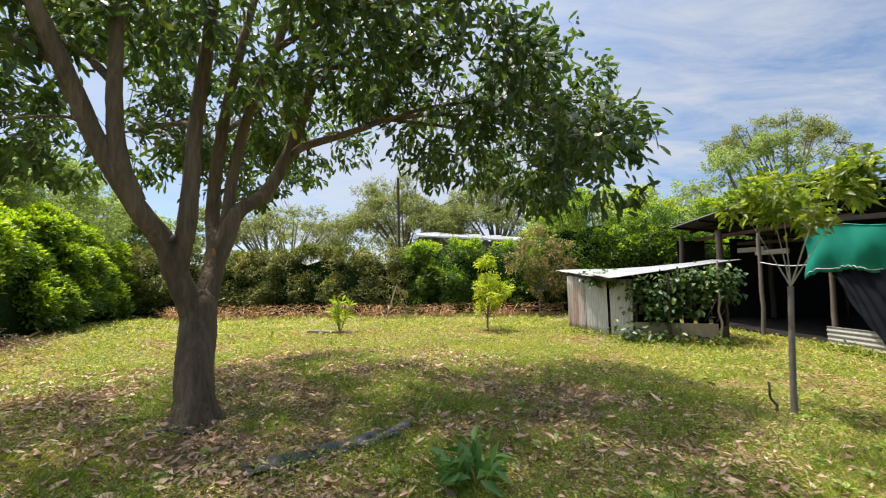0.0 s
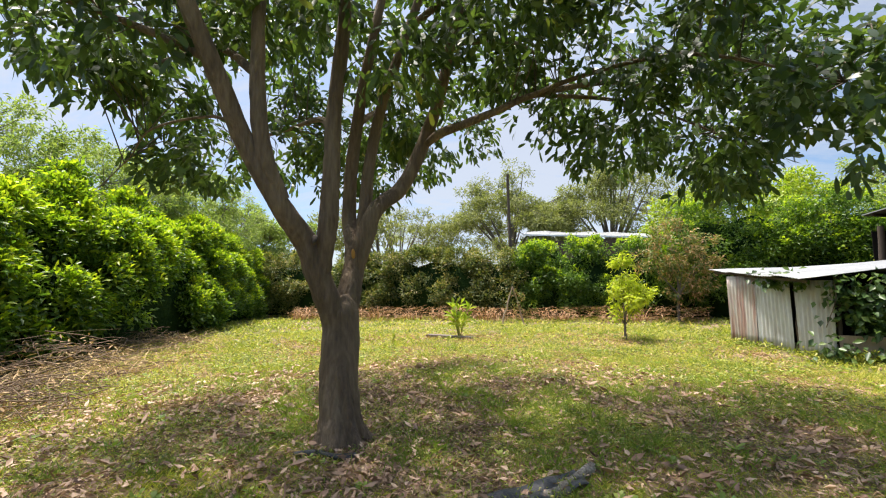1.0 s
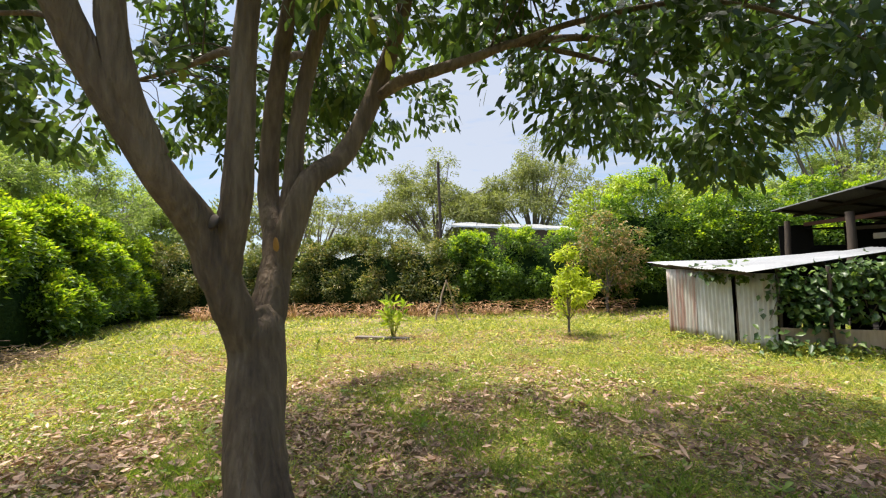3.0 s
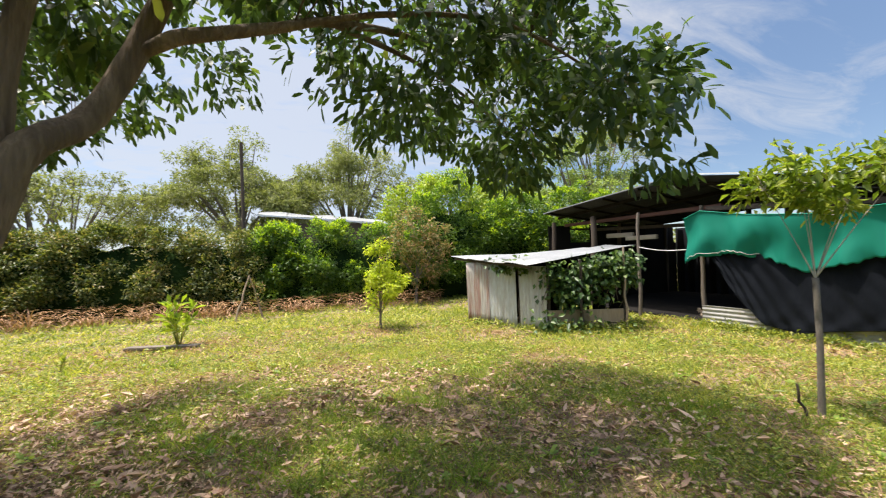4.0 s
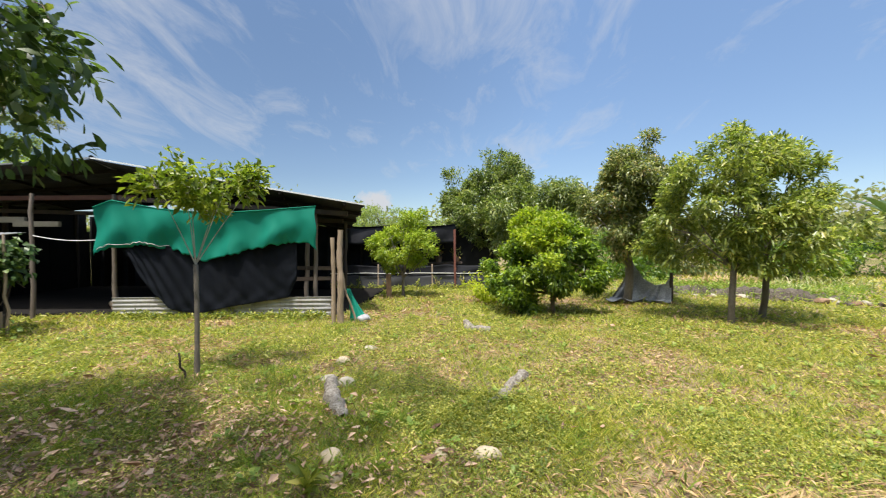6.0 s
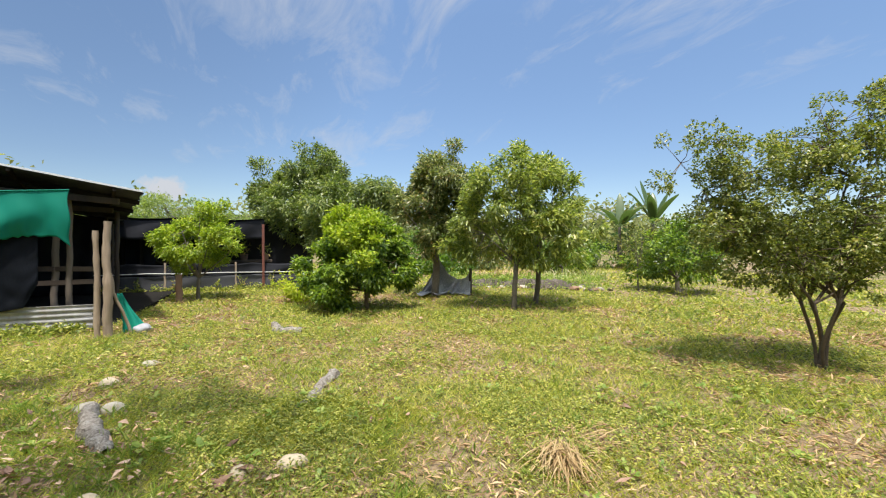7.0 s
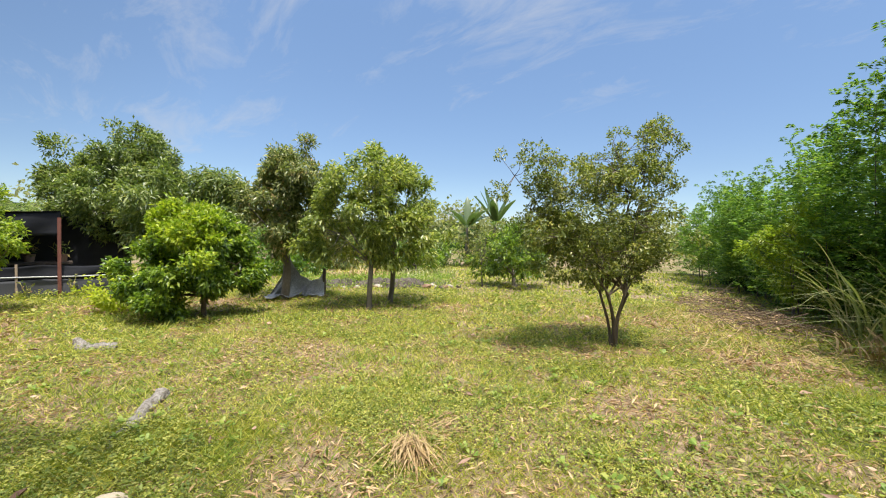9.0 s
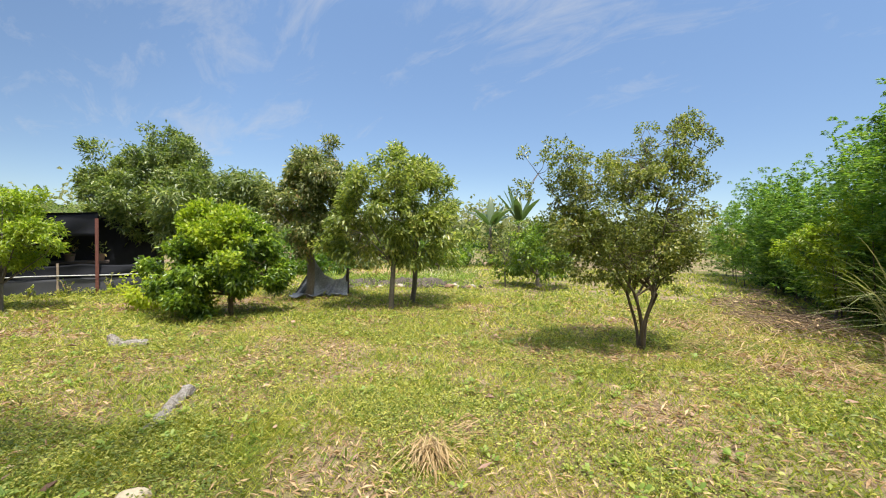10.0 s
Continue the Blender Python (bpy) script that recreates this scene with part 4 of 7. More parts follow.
tree("lime_tree", (1.885, -4.8), "open lime tree with several thin stems and small leaves", [across(-0.25, 1.95, 0.95, 0.9, 0.85), across(-0.95, 2.25, 0.6, 0.55, 0.5), across(-1.1, 1.75, 0.45, 0.45, 0.45), across(-1.4, 2.5, 0.5, 0.45, 0.4), across(0.45, 2.35, 0.65, 0.65, 0.7), across(0.62, 3.05, 0.4, 0.4, 0.45), across(0.55, 1.45, 0.65, 0.6, 0.5), across(-0.65, 1.4, 0.65, 0.65, 0.5), across(0.0, 2.75, 0.65, 0.55, 0.42), across(0.1, 1.2, 0.55, 0.5, 0.45)], "leaf_small", 3900, 9, 0.05, 0.026, 0.029, 0.8, 37, stems=5, shell=0.15, spread=1.1, limbs=28, twig_n=500, droop=0.1, floor=0.45, bark="twig", clumps=250, clump_r=0.32)
tree("citrus_tree", (7.85, -9.6), "rounded citrus tree with dense green leaves", [(0, 0, 1.25, 1.05, 1.05, 0.85), (0.4, 0.5, 0.95, 0.8, 0.8, 0.6)], "leaf_citrus", 560, 9, 0.14, 0.06, 0.07, 0.4, 38)
tree("sapling", (8.4, -8.65), "thin sapling with few leaves beside the citrus tree", [(0, 0, 1.3, 0.3, 0.3, 0.55)], "leaf_olive", 60, 7, 0.1, 0.035, 0.025, 0.9, 39)
tree("round_tree", (16.6, 0.2), "tall round tree with dense glossy leaves behind the fence", [(0, 0, 3.2, 1.7, 1.7, 1.7), (0.1, -0.1, 4.15, 1.15, 1.15, 0.85), (-0.6, 0.7, 2.4, 1.4, 1.4, 1.0), (-0.5, -0.8, 2.1, 1.4, 1.4, 1.2), (0.6, 1.2, 3.3, 0.8, 0.8, 0.6)], "leaf_mango", 4500, 10, 0.16, 0.056, 0.16, 1.4, 40, shell=0.5, droop=0.1, clumps=210, clump_r=0.27)
tree("mango_tree", (14.45, -1.6), "low mango tree with long hanging leaves", [(0, 0, 2.5, 1.7, 1.7, 1.15), (0.8, -0.9, 2.3, 1.1, 1.1, 0.9), (-0.2, 1.0, 2.2, 1.0, 1.0, 0.9)], "leaf_mango", 2200, 11, 0.2, 0.05, 0.14, 1.0, 41, droop=0.7, floor=0.7, clumps=60, clump_r=0.34)

# ---- the sapling, the lime-green shrub and small plants of the lawn ----
tree("sapling", (3.45, 4.42), "slender grey sapling with a small yellow-green crown", [(0.1, -0.1, 2.15, 0.4, 0.4, 0.2), (0.3, -0.4, 2.25, 0.24, 0.26, 0.18), (-0.1, 0.28, 2.1, 0.24, 0.24, 0.18), (0.1, 0.0, 2.38, 0.22, 0.22, 0.1)], "leaf_sapling", 190, 7, 0.12, 0.05, 0.029, 1.28, 51, limb_k=0.27, droop=0.15, shell=0.3, bark="bark_grey", lean=0.03, limbs=6, twig_n=50, limb_bark="bark_pale", clumps=26, clump_r=0.42)
tree("shrub", (0.78, 11.65), "small bright yellow-green shrub in the sun", [(0, 0, 0.95, 0.42, 0.42, 0.3), (0.1, 0, 1.4, 0.28, 0.28, 0.3), (-0.05, 0, 1.85, 0.15, 0.15, 0.25), (0.35, 0.05, 1.05, 0.3, 0.3, 0.2), (-0.3, 0, 1.15, 0.25, 0.25, 0.18), (0, 0, 0.6, 0.3, 0.3, 0.18)], "leaf_lime", 260, 9, 0.11, 0.042, 0.03, 0.35, 52, shell=0.3, category="shrub", clumps=34, clump_r=0.5)


def stick(name, a, b, r0, r1, label, mat="wood_old", category="stick", seed=1, group=""):
    ob = part(name, pole(a, b, r0, r1, 0.012, seed), MAT[mat], smooth=True)
    return tagged(ob, label, category, group)


stick("stake", (3.35, 4.46, -0.05), (3.29, 4.52, 0.34), 0.014, 0.011, "short dark stake beside the slender sapling", "wood_dark", "stake", 5)


def rosette_plant(at, h, n, size, wide, mat, label, name, seed, category="plant", open_=0.4):
    g = np.random.default_rng(seed)
    x, y = at
    z = float(gz(x, y))
    t = empty(name, (x, y, z), label, category)
    runs = []
    tips = []
    for k in range(max(3, n // 8)):
        a, tilt = g.uniform(0, 6.28), g.uniform(0.05, open_)
        hh = h * g.uniform(0.5, 0.9)
        tip = np.array([x + tilt * hh * math.cos(a), y + tilt * hh * math.sin(a), z + hh])
        runs.append(np.array([(x, y, z - 0.02, 0.008), (*((tip + (x, y, z)) / 2), 0.006), (*tip, 0.003)]))
        tips += [tip, tip * 0.6 + np.array([x, y, z]) * 0.4]
    part("stem_work", tubes(runs, 5), MAT["weed"], t)
    tips = np.array(tips)
    out = unit(tips - np.array([x, y, z]) + 1e-4)
    part("foliage", rosettes(tips, out, max(4, n // len(tips)), size, wide, g, 0.7, 0.1, 0.02), MAT[mat], t)


rosette_plant((-3.3, 11.6), 1.0, 90, 0.3, 0.075, "leaf_young", "young leafy plant growing from a low bed", "young_plant", 61)
rosette_plant((0.33, 2.92), 0.25, 80, 0.2, 0.06, "leaf_weed", "broad-leaved weed in the shaded grass", "weed_plant", 62, open_=1.2)
rosette_plant((1.28, 2.3), 0.14, 18, 0.15, 0.045, "weed", "small broad-leaved weed beside the stones", "weed_plant", 63)
rosette_plant((-4.6, 10.2), 0.3, 26, 0.14, 0.04, "weed", "small weed in the sunny lawn", "weed_plant", 64)
slab = bmesh.new()
box(slab, (-0.65, -0.12, 0), (0.65, 0.12, 0.06), 0.012)
bmesh.ops.transform(slab, matrix=pose(-3.55, 11.55, -0.01, 0, 1, -8), verts=slab.verts)
tagged(part("plank", slab, MAT["wood_grey"]), "weathered plank lying at the foot of a young plant", "plank")

g = np.random.default_rng(5)
tri = empty("plant_stakes", (-2.45, 15.4, 0), "two leaning stakes with a withered pink vine", "stake")
part("stake", pole((-2.75, 15.3, -0.05), (-2.38, 15.45, 1.28), 0.03, 0.022, 0.01, 3), MAT["wood_old"], tri, smooth=True)
part("stake", pole((-2.0, 15.4, -0.05), (-2.35, 15.45, 1.22), 0.03, 0.022, 0.01, 4), MAT["wood_old"], tri, smooth=True)
pp = np.stack([g.uniform(-2.32, -2.05, 34), g.uniform(15.35, 15.5, 34), g.uniform(0.35, 1.1, 34)], 1)
part("vine", rosettes(pp, g.normal(0, 1, pp.shape), 6, 0.09, 0.04, g), MAT["leaf_red"], tri, "withered pinkish vine")
gp = part("utility_pole", pole((-2.88, 19.2, -0.1), (-2.93, 19.2, 6.18), 0.075, 0.06, 0.006, 8), MAT["wood_dark"], smooth=True)
tagged(gp, "thin dark wooden pole behind the hedge", "pole")


# ---- hedges ----
def hedge(name, line, height, depth, n, per, size, wide, leaf, label, seed, face, bottom=0.0, inner=True, spread=0.9, droop=0.1, top_var=0.25, category="hedge", clumps=2.6, clump=0.42, slope=0.6, shoots=0.0, shoot_leaf="leaf_lit_shoot", skin=0.55):
    """A leafy bank along a line of (x, y); face: the side it shows; height(u) gives its top."""
    g = np.random.default_rng(seed)
    line = np.array(line, float)
    seg = np.linalg.norm(np.diff(line, axis=0), axis=1)
    run = np.concatenate([[0], np.cumsum(seg)])

    def at(s):
        return np.stack([np.interp(s, run, line[:, 0]), np.interp(s, run, line[:, 1])], -1)

    m = int(run[-1] * float(np.mean(height(np.linspace(0, run[-1], 9)))) * clumps) + 4
    s = g.uniform(0, run[-1], m)
    c = at(s)
    tang = unit(at(np.minimum(s + 0.2, run[-1])) - at(np.maximum(s - 0.2, 0)))
    nrm = np.stack([tang[:, 1], -tang[:, 0]], 1) * face
    r = clump * g.uniform(0.6, 1.25, m)
    hh = height(s) * (1 + top_var * (0.45 * np.sin(s * 1.7 + seed) * np.sin(s * 0.63) + g.normal(0, 0.22, m)))
    roof = g.random(m) < 0.25
    zz = np.where(roof, hh - r * 0.6, bottom + r * 0.6 + (hh - r - bottom) * g.random(m) ** 0.9)
    lean_in = np.clip((zz / np.maximum(hh, 0.1) - 0.3) / 0.7, 0, 1) ** 1.3 * slope
    off = np.where(roof, depth * 0.5 - slope - g.uniform(0.0, 0.8, m), depth * 0.5 - 0.6 * r - lean_in + g.normal(0, 0.12, m))
    way = np.stack([nrm[:, 0], nrm[:, 1], np.full(m, 0.35)], 1)
    way[roof] = (0, 0, 1)
    way = unit(way)
    mid_c = np.stack([c[:, 0] + nrm[:, 0] * off, c[:, 1] + nrm[:, 1] * off, zz], 1)
    pick = g.choice(m, n, p=r ** 2 / (r ** 2).sum())
    d = unit(g.normal(0, 1, (n, 3)) + 0.75 * way[pick])
    p = mid_c[pick] + d * (r[pick] * (skin + (1 - skin) * g.random(n)))[:, None]
    p[:, 2] = np.maximum(p[:, 2], 0.04)
    out = unit(d + way[pick] * 0.5 + np.array([0, 0, 0.35]))
    mid = at(np.array([run[-1] / 2]))[0]
    t = empty(name, (mid[0], mid[1], 0), label, category)
    part("foliage", rosettes(p, out, per, size, wide, g, spread, droop, size * 0.7), MAT[leaf], t)
    if shoots:
        # light shoots on the crests, the sunlit tops put into their colour
        q = int(n * shoots)
        w = r ** 2 * (0.12 + np.clip(zz / np.maximum(hh, 0.1), 0, 1) ** 2.5)
        pick = g.choice(m, q, p=w / w.sum())
        d = unit(g.normal(0, 0.55, (q, 3)) + 0.8 * way[pick] + np.array([0, 0, 0.8]))
        p = mid_c[pick] + d * (r[pick] * g.uniform(0.85, 1.15, q))[:, None]
        part("shoots_and_lit_tops", rosettes(p, unit(d + np.array([0, 0, 0.5])), per, size * 1.1, wide * 1.1, g, 0.55, 0.05, size * 0.4), MAT[shoot_leaf], t, "light yellow-green new shoots and sunlit tops")
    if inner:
        # a dark shell, the shade within the foliage put into its colour
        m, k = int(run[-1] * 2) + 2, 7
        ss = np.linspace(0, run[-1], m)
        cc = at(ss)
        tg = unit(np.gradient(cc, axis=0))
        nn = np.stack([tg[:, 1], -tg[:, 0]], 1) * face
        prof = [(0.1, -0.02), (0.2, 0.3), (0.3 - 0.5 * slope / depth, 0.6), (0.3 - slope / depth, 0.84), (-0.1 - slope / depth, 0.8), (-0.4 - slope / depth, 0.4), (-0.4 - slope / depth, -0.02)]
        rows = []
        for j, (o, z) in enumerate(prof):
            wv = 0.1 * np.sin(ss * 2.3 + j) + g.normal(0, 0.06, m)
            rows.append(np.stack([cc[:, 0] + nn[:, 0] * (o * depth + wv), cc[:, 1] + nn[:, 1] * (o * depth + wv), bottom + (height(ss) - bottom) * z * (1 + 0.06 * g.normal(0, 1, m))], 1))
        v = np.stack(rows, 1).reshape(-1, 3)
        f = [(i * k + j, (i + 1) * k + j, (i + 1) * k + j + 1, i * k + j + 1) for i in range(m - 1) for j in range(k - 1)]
        part("inner_shade", (v, np.array(f)), MAT["leaf_shade"], t, "dark shell for the shaded inside", True)
    return t


WEST = [(-9.9, 4.2), (-10.6, 6.6), (-11.7, 9.8), (-13.2, 13.5), (-15.2, 17.8)]
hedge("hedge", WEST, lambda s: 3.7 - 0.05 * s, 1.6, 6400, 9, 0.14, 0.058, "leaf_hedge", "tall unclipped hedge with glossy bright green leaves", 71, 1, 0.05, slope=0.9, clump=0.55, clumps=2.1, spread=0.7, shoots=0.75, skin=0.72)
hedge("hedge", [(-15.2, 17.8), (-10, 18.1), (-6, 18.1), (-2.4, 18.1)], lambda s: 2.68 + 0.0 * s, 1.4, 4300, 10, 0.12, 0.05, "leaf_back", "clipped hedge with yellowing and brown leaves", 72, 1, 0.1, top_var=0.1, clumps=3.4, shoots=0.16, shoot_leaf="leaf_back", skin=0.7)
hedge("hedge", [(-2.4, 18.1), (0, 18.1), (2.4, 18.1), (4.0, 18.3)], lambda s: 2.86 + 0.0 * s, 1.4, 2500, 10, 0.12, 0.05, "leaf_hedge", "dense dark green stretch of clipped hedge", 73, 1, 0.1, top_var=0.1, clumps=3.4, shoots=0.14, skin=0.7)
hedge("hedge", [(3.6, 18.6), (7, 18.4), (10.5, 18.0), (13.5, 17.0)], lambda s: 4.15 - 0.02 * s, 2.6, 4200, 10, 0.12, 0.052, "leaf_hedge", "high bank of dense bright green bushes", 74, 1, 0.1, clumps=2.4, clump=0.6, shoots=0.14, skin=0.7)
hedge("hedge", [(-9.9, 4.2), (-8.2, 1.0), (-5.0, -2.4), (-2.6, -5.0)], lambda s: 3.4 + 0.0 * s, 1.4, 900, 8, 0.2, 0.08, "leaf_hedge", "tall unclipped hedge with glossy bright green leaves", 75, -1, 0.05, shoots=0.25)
tree("red_shrub", (3.0, 16.6), "tall shrub with reddish and withered leaves before the hedge", [(0, 0, 2.5, 0.95, 0.7, 0.75), (0.6, 0.2, 1.7, 0.7, 0.6, 0.7), (-0.5, 0.1, 2.0, 0.7, 0.6, 0.6), (0.2, 0.1, 1.1, 0.7, 0.5, 0.5)], "leaf_red", 560, 8, 0.13, 0.05, 0.05, 0.9, 76, category="shrub")

# ---- the feathery thicket and tall grass along the south side ----
SOUTH = np.array([(-2.6, -5.0), (-1.7, -6.6), (-0.6, -8.4), (1.1, -11.2), (4.2, -16.2), (7.0, -21.0)])


def feather_sprays(tips, ways, g, length=0.4, pairs=5, leaf=0.19, wide=0.062):
    """Arching sprays with two rows of leaflets."""
    n = len(tips)
    ways = unit(ways)
    u = np.linspace(0.12, 1.0, pairs)
    side = unit(np.cross(ways, np.tile([0, 0, 1.0], (n, 1))) + 1e-4)
    L = length * g.uniform(0.7, 1.25, n)
    c = tips[:, None] + ways[:, None] * (u[None, :, None] * L[:, None, None])
    c[..., 2] -= 0.45 * L[:, None] * u[None] ** 2
    cs, ds = [], []
    for k in (-1, 1):
        cs.append(c)
        d = side[:, None] * k + ways[:, None] * 0.55 + g.normal(0, 0.22, c.shape) + np.array([0, 0, -0.45])
        ds.append(d)
    c2, d2 = np.concatenate(cs, 1).reshape(-1, 3), np.concatenate(ds, 1).reshape(-1, 3)
    taper = np.tile(np.sin(np.pi * (0.25 + 0.7 * u)), (n, 2)).reshape(-1)
    upv = np.tile([0, 0, 1.0], (len(c2), 1)) + g.normal(0, 0.8, c2.shape)
    return slips_of(c2, d2, upv, leaf * (0.4 + 0.6 * taper), wide)


def thicket():
    g = np.random.default_rng(81)
    t = empty("thicket", (0, -9.5, 0), "tall feathery thicket of slender arching shoots", "thicket")
    seg = np.linalg.norm(np.diff(SOUTH, axis=0), axis=1)
    run = np.concatenate([[0], np.cumsum(seg)])
    runs, tips, ways, sizes = [], [], [], []
    for k in range(44):
        s = run[-1] * (k / 43) ** 1.15
        o = (0.35, 1.25, 0.8)[k % 3] + g.uniform(-0.2, 0.2)
        x, y = np.interp(s, run, SOUTH[:, 0]) - 0.85 * o, np.interp(s, run, SOUTH[:, 1]) - 0.5 * o
        h = float(np.interp(s, [0, 3, 4.2, 5.5, 7.2, 10, 13, 19], [7.0, 7.0, 6.6, 5.5, 4.7, 4.3, 4.2, 4.0])) * g.uniform(0.82, 1.02) * (1.0 if o > 0.6 else 0.7)
        for j in range(5):
            hs, m = h * (1.0 if j == 0 else g.uniform(0.68, 0.99)), int(24 + 4.2 * h)
            a0, off = g.uniform(0, 6.28), 0.0 if j == 0 else g.uniform(0.25, 0.75)
            bx, by = x + off * math.cos(a0), y + off * math.sin(a0)
            u = np.sort(0.1 + 0.9 * g.random(m) ** 0.75)
            az = np.arange(m) * 2.4 + a0
            lean = 0.25 * u ** 2
            tips.append(np.stack([bx + lean * math.cos(a0), by + lean * math.sin(a0), hs * u], 1))
            ways.append(np.stack([np.cos(az), np.sin(az), 1.25 + 1.4 * u ** 2 + g.normal(0, 0.35, m)], 1))
            sizes.append(0.55 * (1 - 0.6 * u ** 3) * g.uniform(0.7, 1.15, m))
        runs.append(spline([(x, y, -0.05, 0.02), (x + 0.1, y, h * 0.4, 0.012), (x + 0.15, y + 0.1, h * 0.75, 0.004)], 4))
    tips, ways, sizes = np.concatenate(tips), np.concatenate(ways), np.concatenate(sizes)
    tips += g.normal(0, 1, tips.shape) * (0.14, 0.14, 0.2)
    for r_ in runs:
        part("stem", tube(r_, 6), MAT["twig"], t, smooth=True)
    part("foliage", feather_sprays(tips, ways, g, sizes, 8, 0.13, 0.036), MAT["leaf_feather"], t)
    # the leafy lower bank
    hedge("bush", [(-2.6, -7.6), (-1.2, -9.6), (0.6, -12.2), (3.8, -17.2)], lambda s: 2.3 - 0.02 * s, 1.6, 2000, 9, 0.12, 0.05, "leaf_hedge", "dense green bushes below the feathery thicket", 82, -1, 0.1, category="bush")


thicket()
tree("shrub", (0.75, -10.35), "light green shrub at the edge of the thicket", [(0, 0, 1.75, 0.55, 0.55, 0.45), (0.3, 0.4, 1.4, 0.5, 0.5, 0.4), (-0.2, -0.1, 2.15, 0.35, 0.35, 0.3), (0, 0, 0.9, 0.5, 0.5, 0.5)], "leaf_young", 520, 9, 0.1, 0.04, 0.03, 0.5, 83, category="shrub", shell=0.3)


def tall_grass(name, at, n, length, seed, label, spread=0.5, mat="blade"):
    g = np.random.default_rng(seed)
    x, y = at
    v, f = [], []
    k = 8
    for i in range(n):
        a, r = g.uniform(0, 6.28), spread * g.random() ** 0.7
        bx, by = x + r * math.cos(a), y + r * math.sin(a)
        az = a + g.normal(0, 1.1)
        L, lean = length * g.uniform(0.5, 1.15), g.uniform(0.5, 1.55)
        u = np.linspace(0, 1, k)
        w = 0.013 * g.uniform(0.6, 1.4) * np.sin(np.pi * np.clip(0.25 + 0.75 * u, 0, 1)) + 0.001
        out = L * (lean * u ** 1.6) * 0.75
        up = L * (u - 0.52 * lean * u ** 2.2)
        c = np.stack([bx + out * math.cos(az), by + out * math.sin(az), np.maximum(up, 0.01)], 1)
        sd = np.array([-math.sin(az), math.cos(az), 0])
        o = sum(len(q) for q in v)
        v.append(np.concatenate([c + sd * w[:, None], c - sd * w[:, None]]))
        for j in range(k - 1):
            f.append((o + j, o + j + 1, o + k + j + 1, o + k + j))
    ob = part(name, (np.concatenate(v), np.array(f)), MAT[mat])
    return tagged(ob, label, "tall grass", kind="")


tall_grass("tall_grass", (-1.15, -8.2), 110, 2.3, 91, "clump of tall arching grass with pale blades", 0.9)
tall_grass("tall_grass", (-1.9, -6.5), 90, 1.9, 92, "clump of tall arching grass with pale blades", 0.6)
tall_grass("tall_grass", (-0.75, -9.3), 80, 2.2, 93, "clump of tall arching grass with pale blades", 0.8)
tall_grass("tall_grass", (-1.3, -9.1), 70, 3.1, 95, "tall arching grass leaning out of the thicket", 0.7)
for k, (x, y) in enumerate(((-9.6, 16.2), (-8.1, 16.5), (-6.6, 16.3), (-5.2, 16.6), (-3.6, 16.5), (-0.9, 16.6), (1.6, 16.5), (-11.2, 16.0))):
    tall_grass("dry_grass", (x, y), 70, (0.55, 0.75, 0.5)[k % 3], 480 + k, "withered straw-coloured grass at the foot of the hedge", 0.55, "withered")
tall_grass("dry_grass", (-0.9, -7.1), 70, 0.6, 94, "clump of dry straw-coloured grass under the thicket", 0.6, "straw")


# ---- the woods round about ----
def wide_tree(name, at, label, lobes, leaf, n, per, size, wide, r, fork, seed, **kw):
    return tree(name, at, label, lobes, leaf, n, per, size, wide, r, fork, seed, spread=1.0, twig_n=120, limbs=14, **kw)


def tiers(rx, ry, top, fall, n, seed, flat=0.42, size=1.25):
    """Lobes of a broad umbrella crown: flat clouds of leaves on an arched sheet."""
    g = np.random.default_rng(seed)
    out = []
    for k in range(n):
        a, r = k * 2.4 + g.uniform(-0.4, 0.4), math.sqrt((k + 0.5) / n)
        z = top - fall * r ** 1.7 - g.uniform(0, 0.55 * fall) * (1 - 0.5 * r)
        w = size * g.uniform(0.7, 1.3)
        out.append((rx * r * math.cos(a), ry * r * math.sin(a), z, w, w, flat * g.uniform(0.7, 1.4)))
    return out


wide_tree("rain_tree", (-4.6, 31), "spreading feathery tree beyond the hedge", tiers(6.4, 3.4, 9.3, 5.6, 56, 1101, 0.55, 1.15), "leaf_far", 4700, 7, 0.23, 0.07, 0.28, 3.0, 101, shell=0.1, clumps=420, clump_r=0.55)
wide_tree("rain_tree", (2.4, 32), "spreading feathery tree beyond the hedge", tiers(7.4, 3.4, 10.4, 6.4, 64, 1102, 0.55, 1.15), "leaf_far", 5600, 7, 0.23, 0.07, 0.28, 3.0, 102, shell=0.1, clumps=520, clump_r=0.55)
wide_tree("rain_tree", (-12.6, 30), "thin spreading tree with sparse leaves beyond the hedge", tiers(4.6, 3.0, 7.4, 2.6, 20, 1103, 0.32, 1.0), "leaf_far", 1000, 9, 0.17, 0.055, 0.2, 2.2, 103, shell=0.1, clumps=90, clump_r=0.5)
wide_tree("broad_tree", (8.5, 27), "green tree beyond the hedge", [(0, 0, 5.2, 3.4, 2.5, 2.0), (-2.4, 0, 4.6, 2.2, 2, 1.6), (2.8, 0, 4.8, 2.4, 2, 1.8)], "leaf_young", 1700, 9, 0.26, 0.1, 0.25, 2.2, 104)
wide_tree("rain_tree", (19.5, 29), "tall pale feathery tree behind the shed", tiers(6.2, 3.4, 10.2, 4.6, 32, 1104), "leaf_pale", 2600, 9, 0.22, 0.08, 0.3, 3.5, 105, shell=0.1, clumps=240, clump_r=0.6)
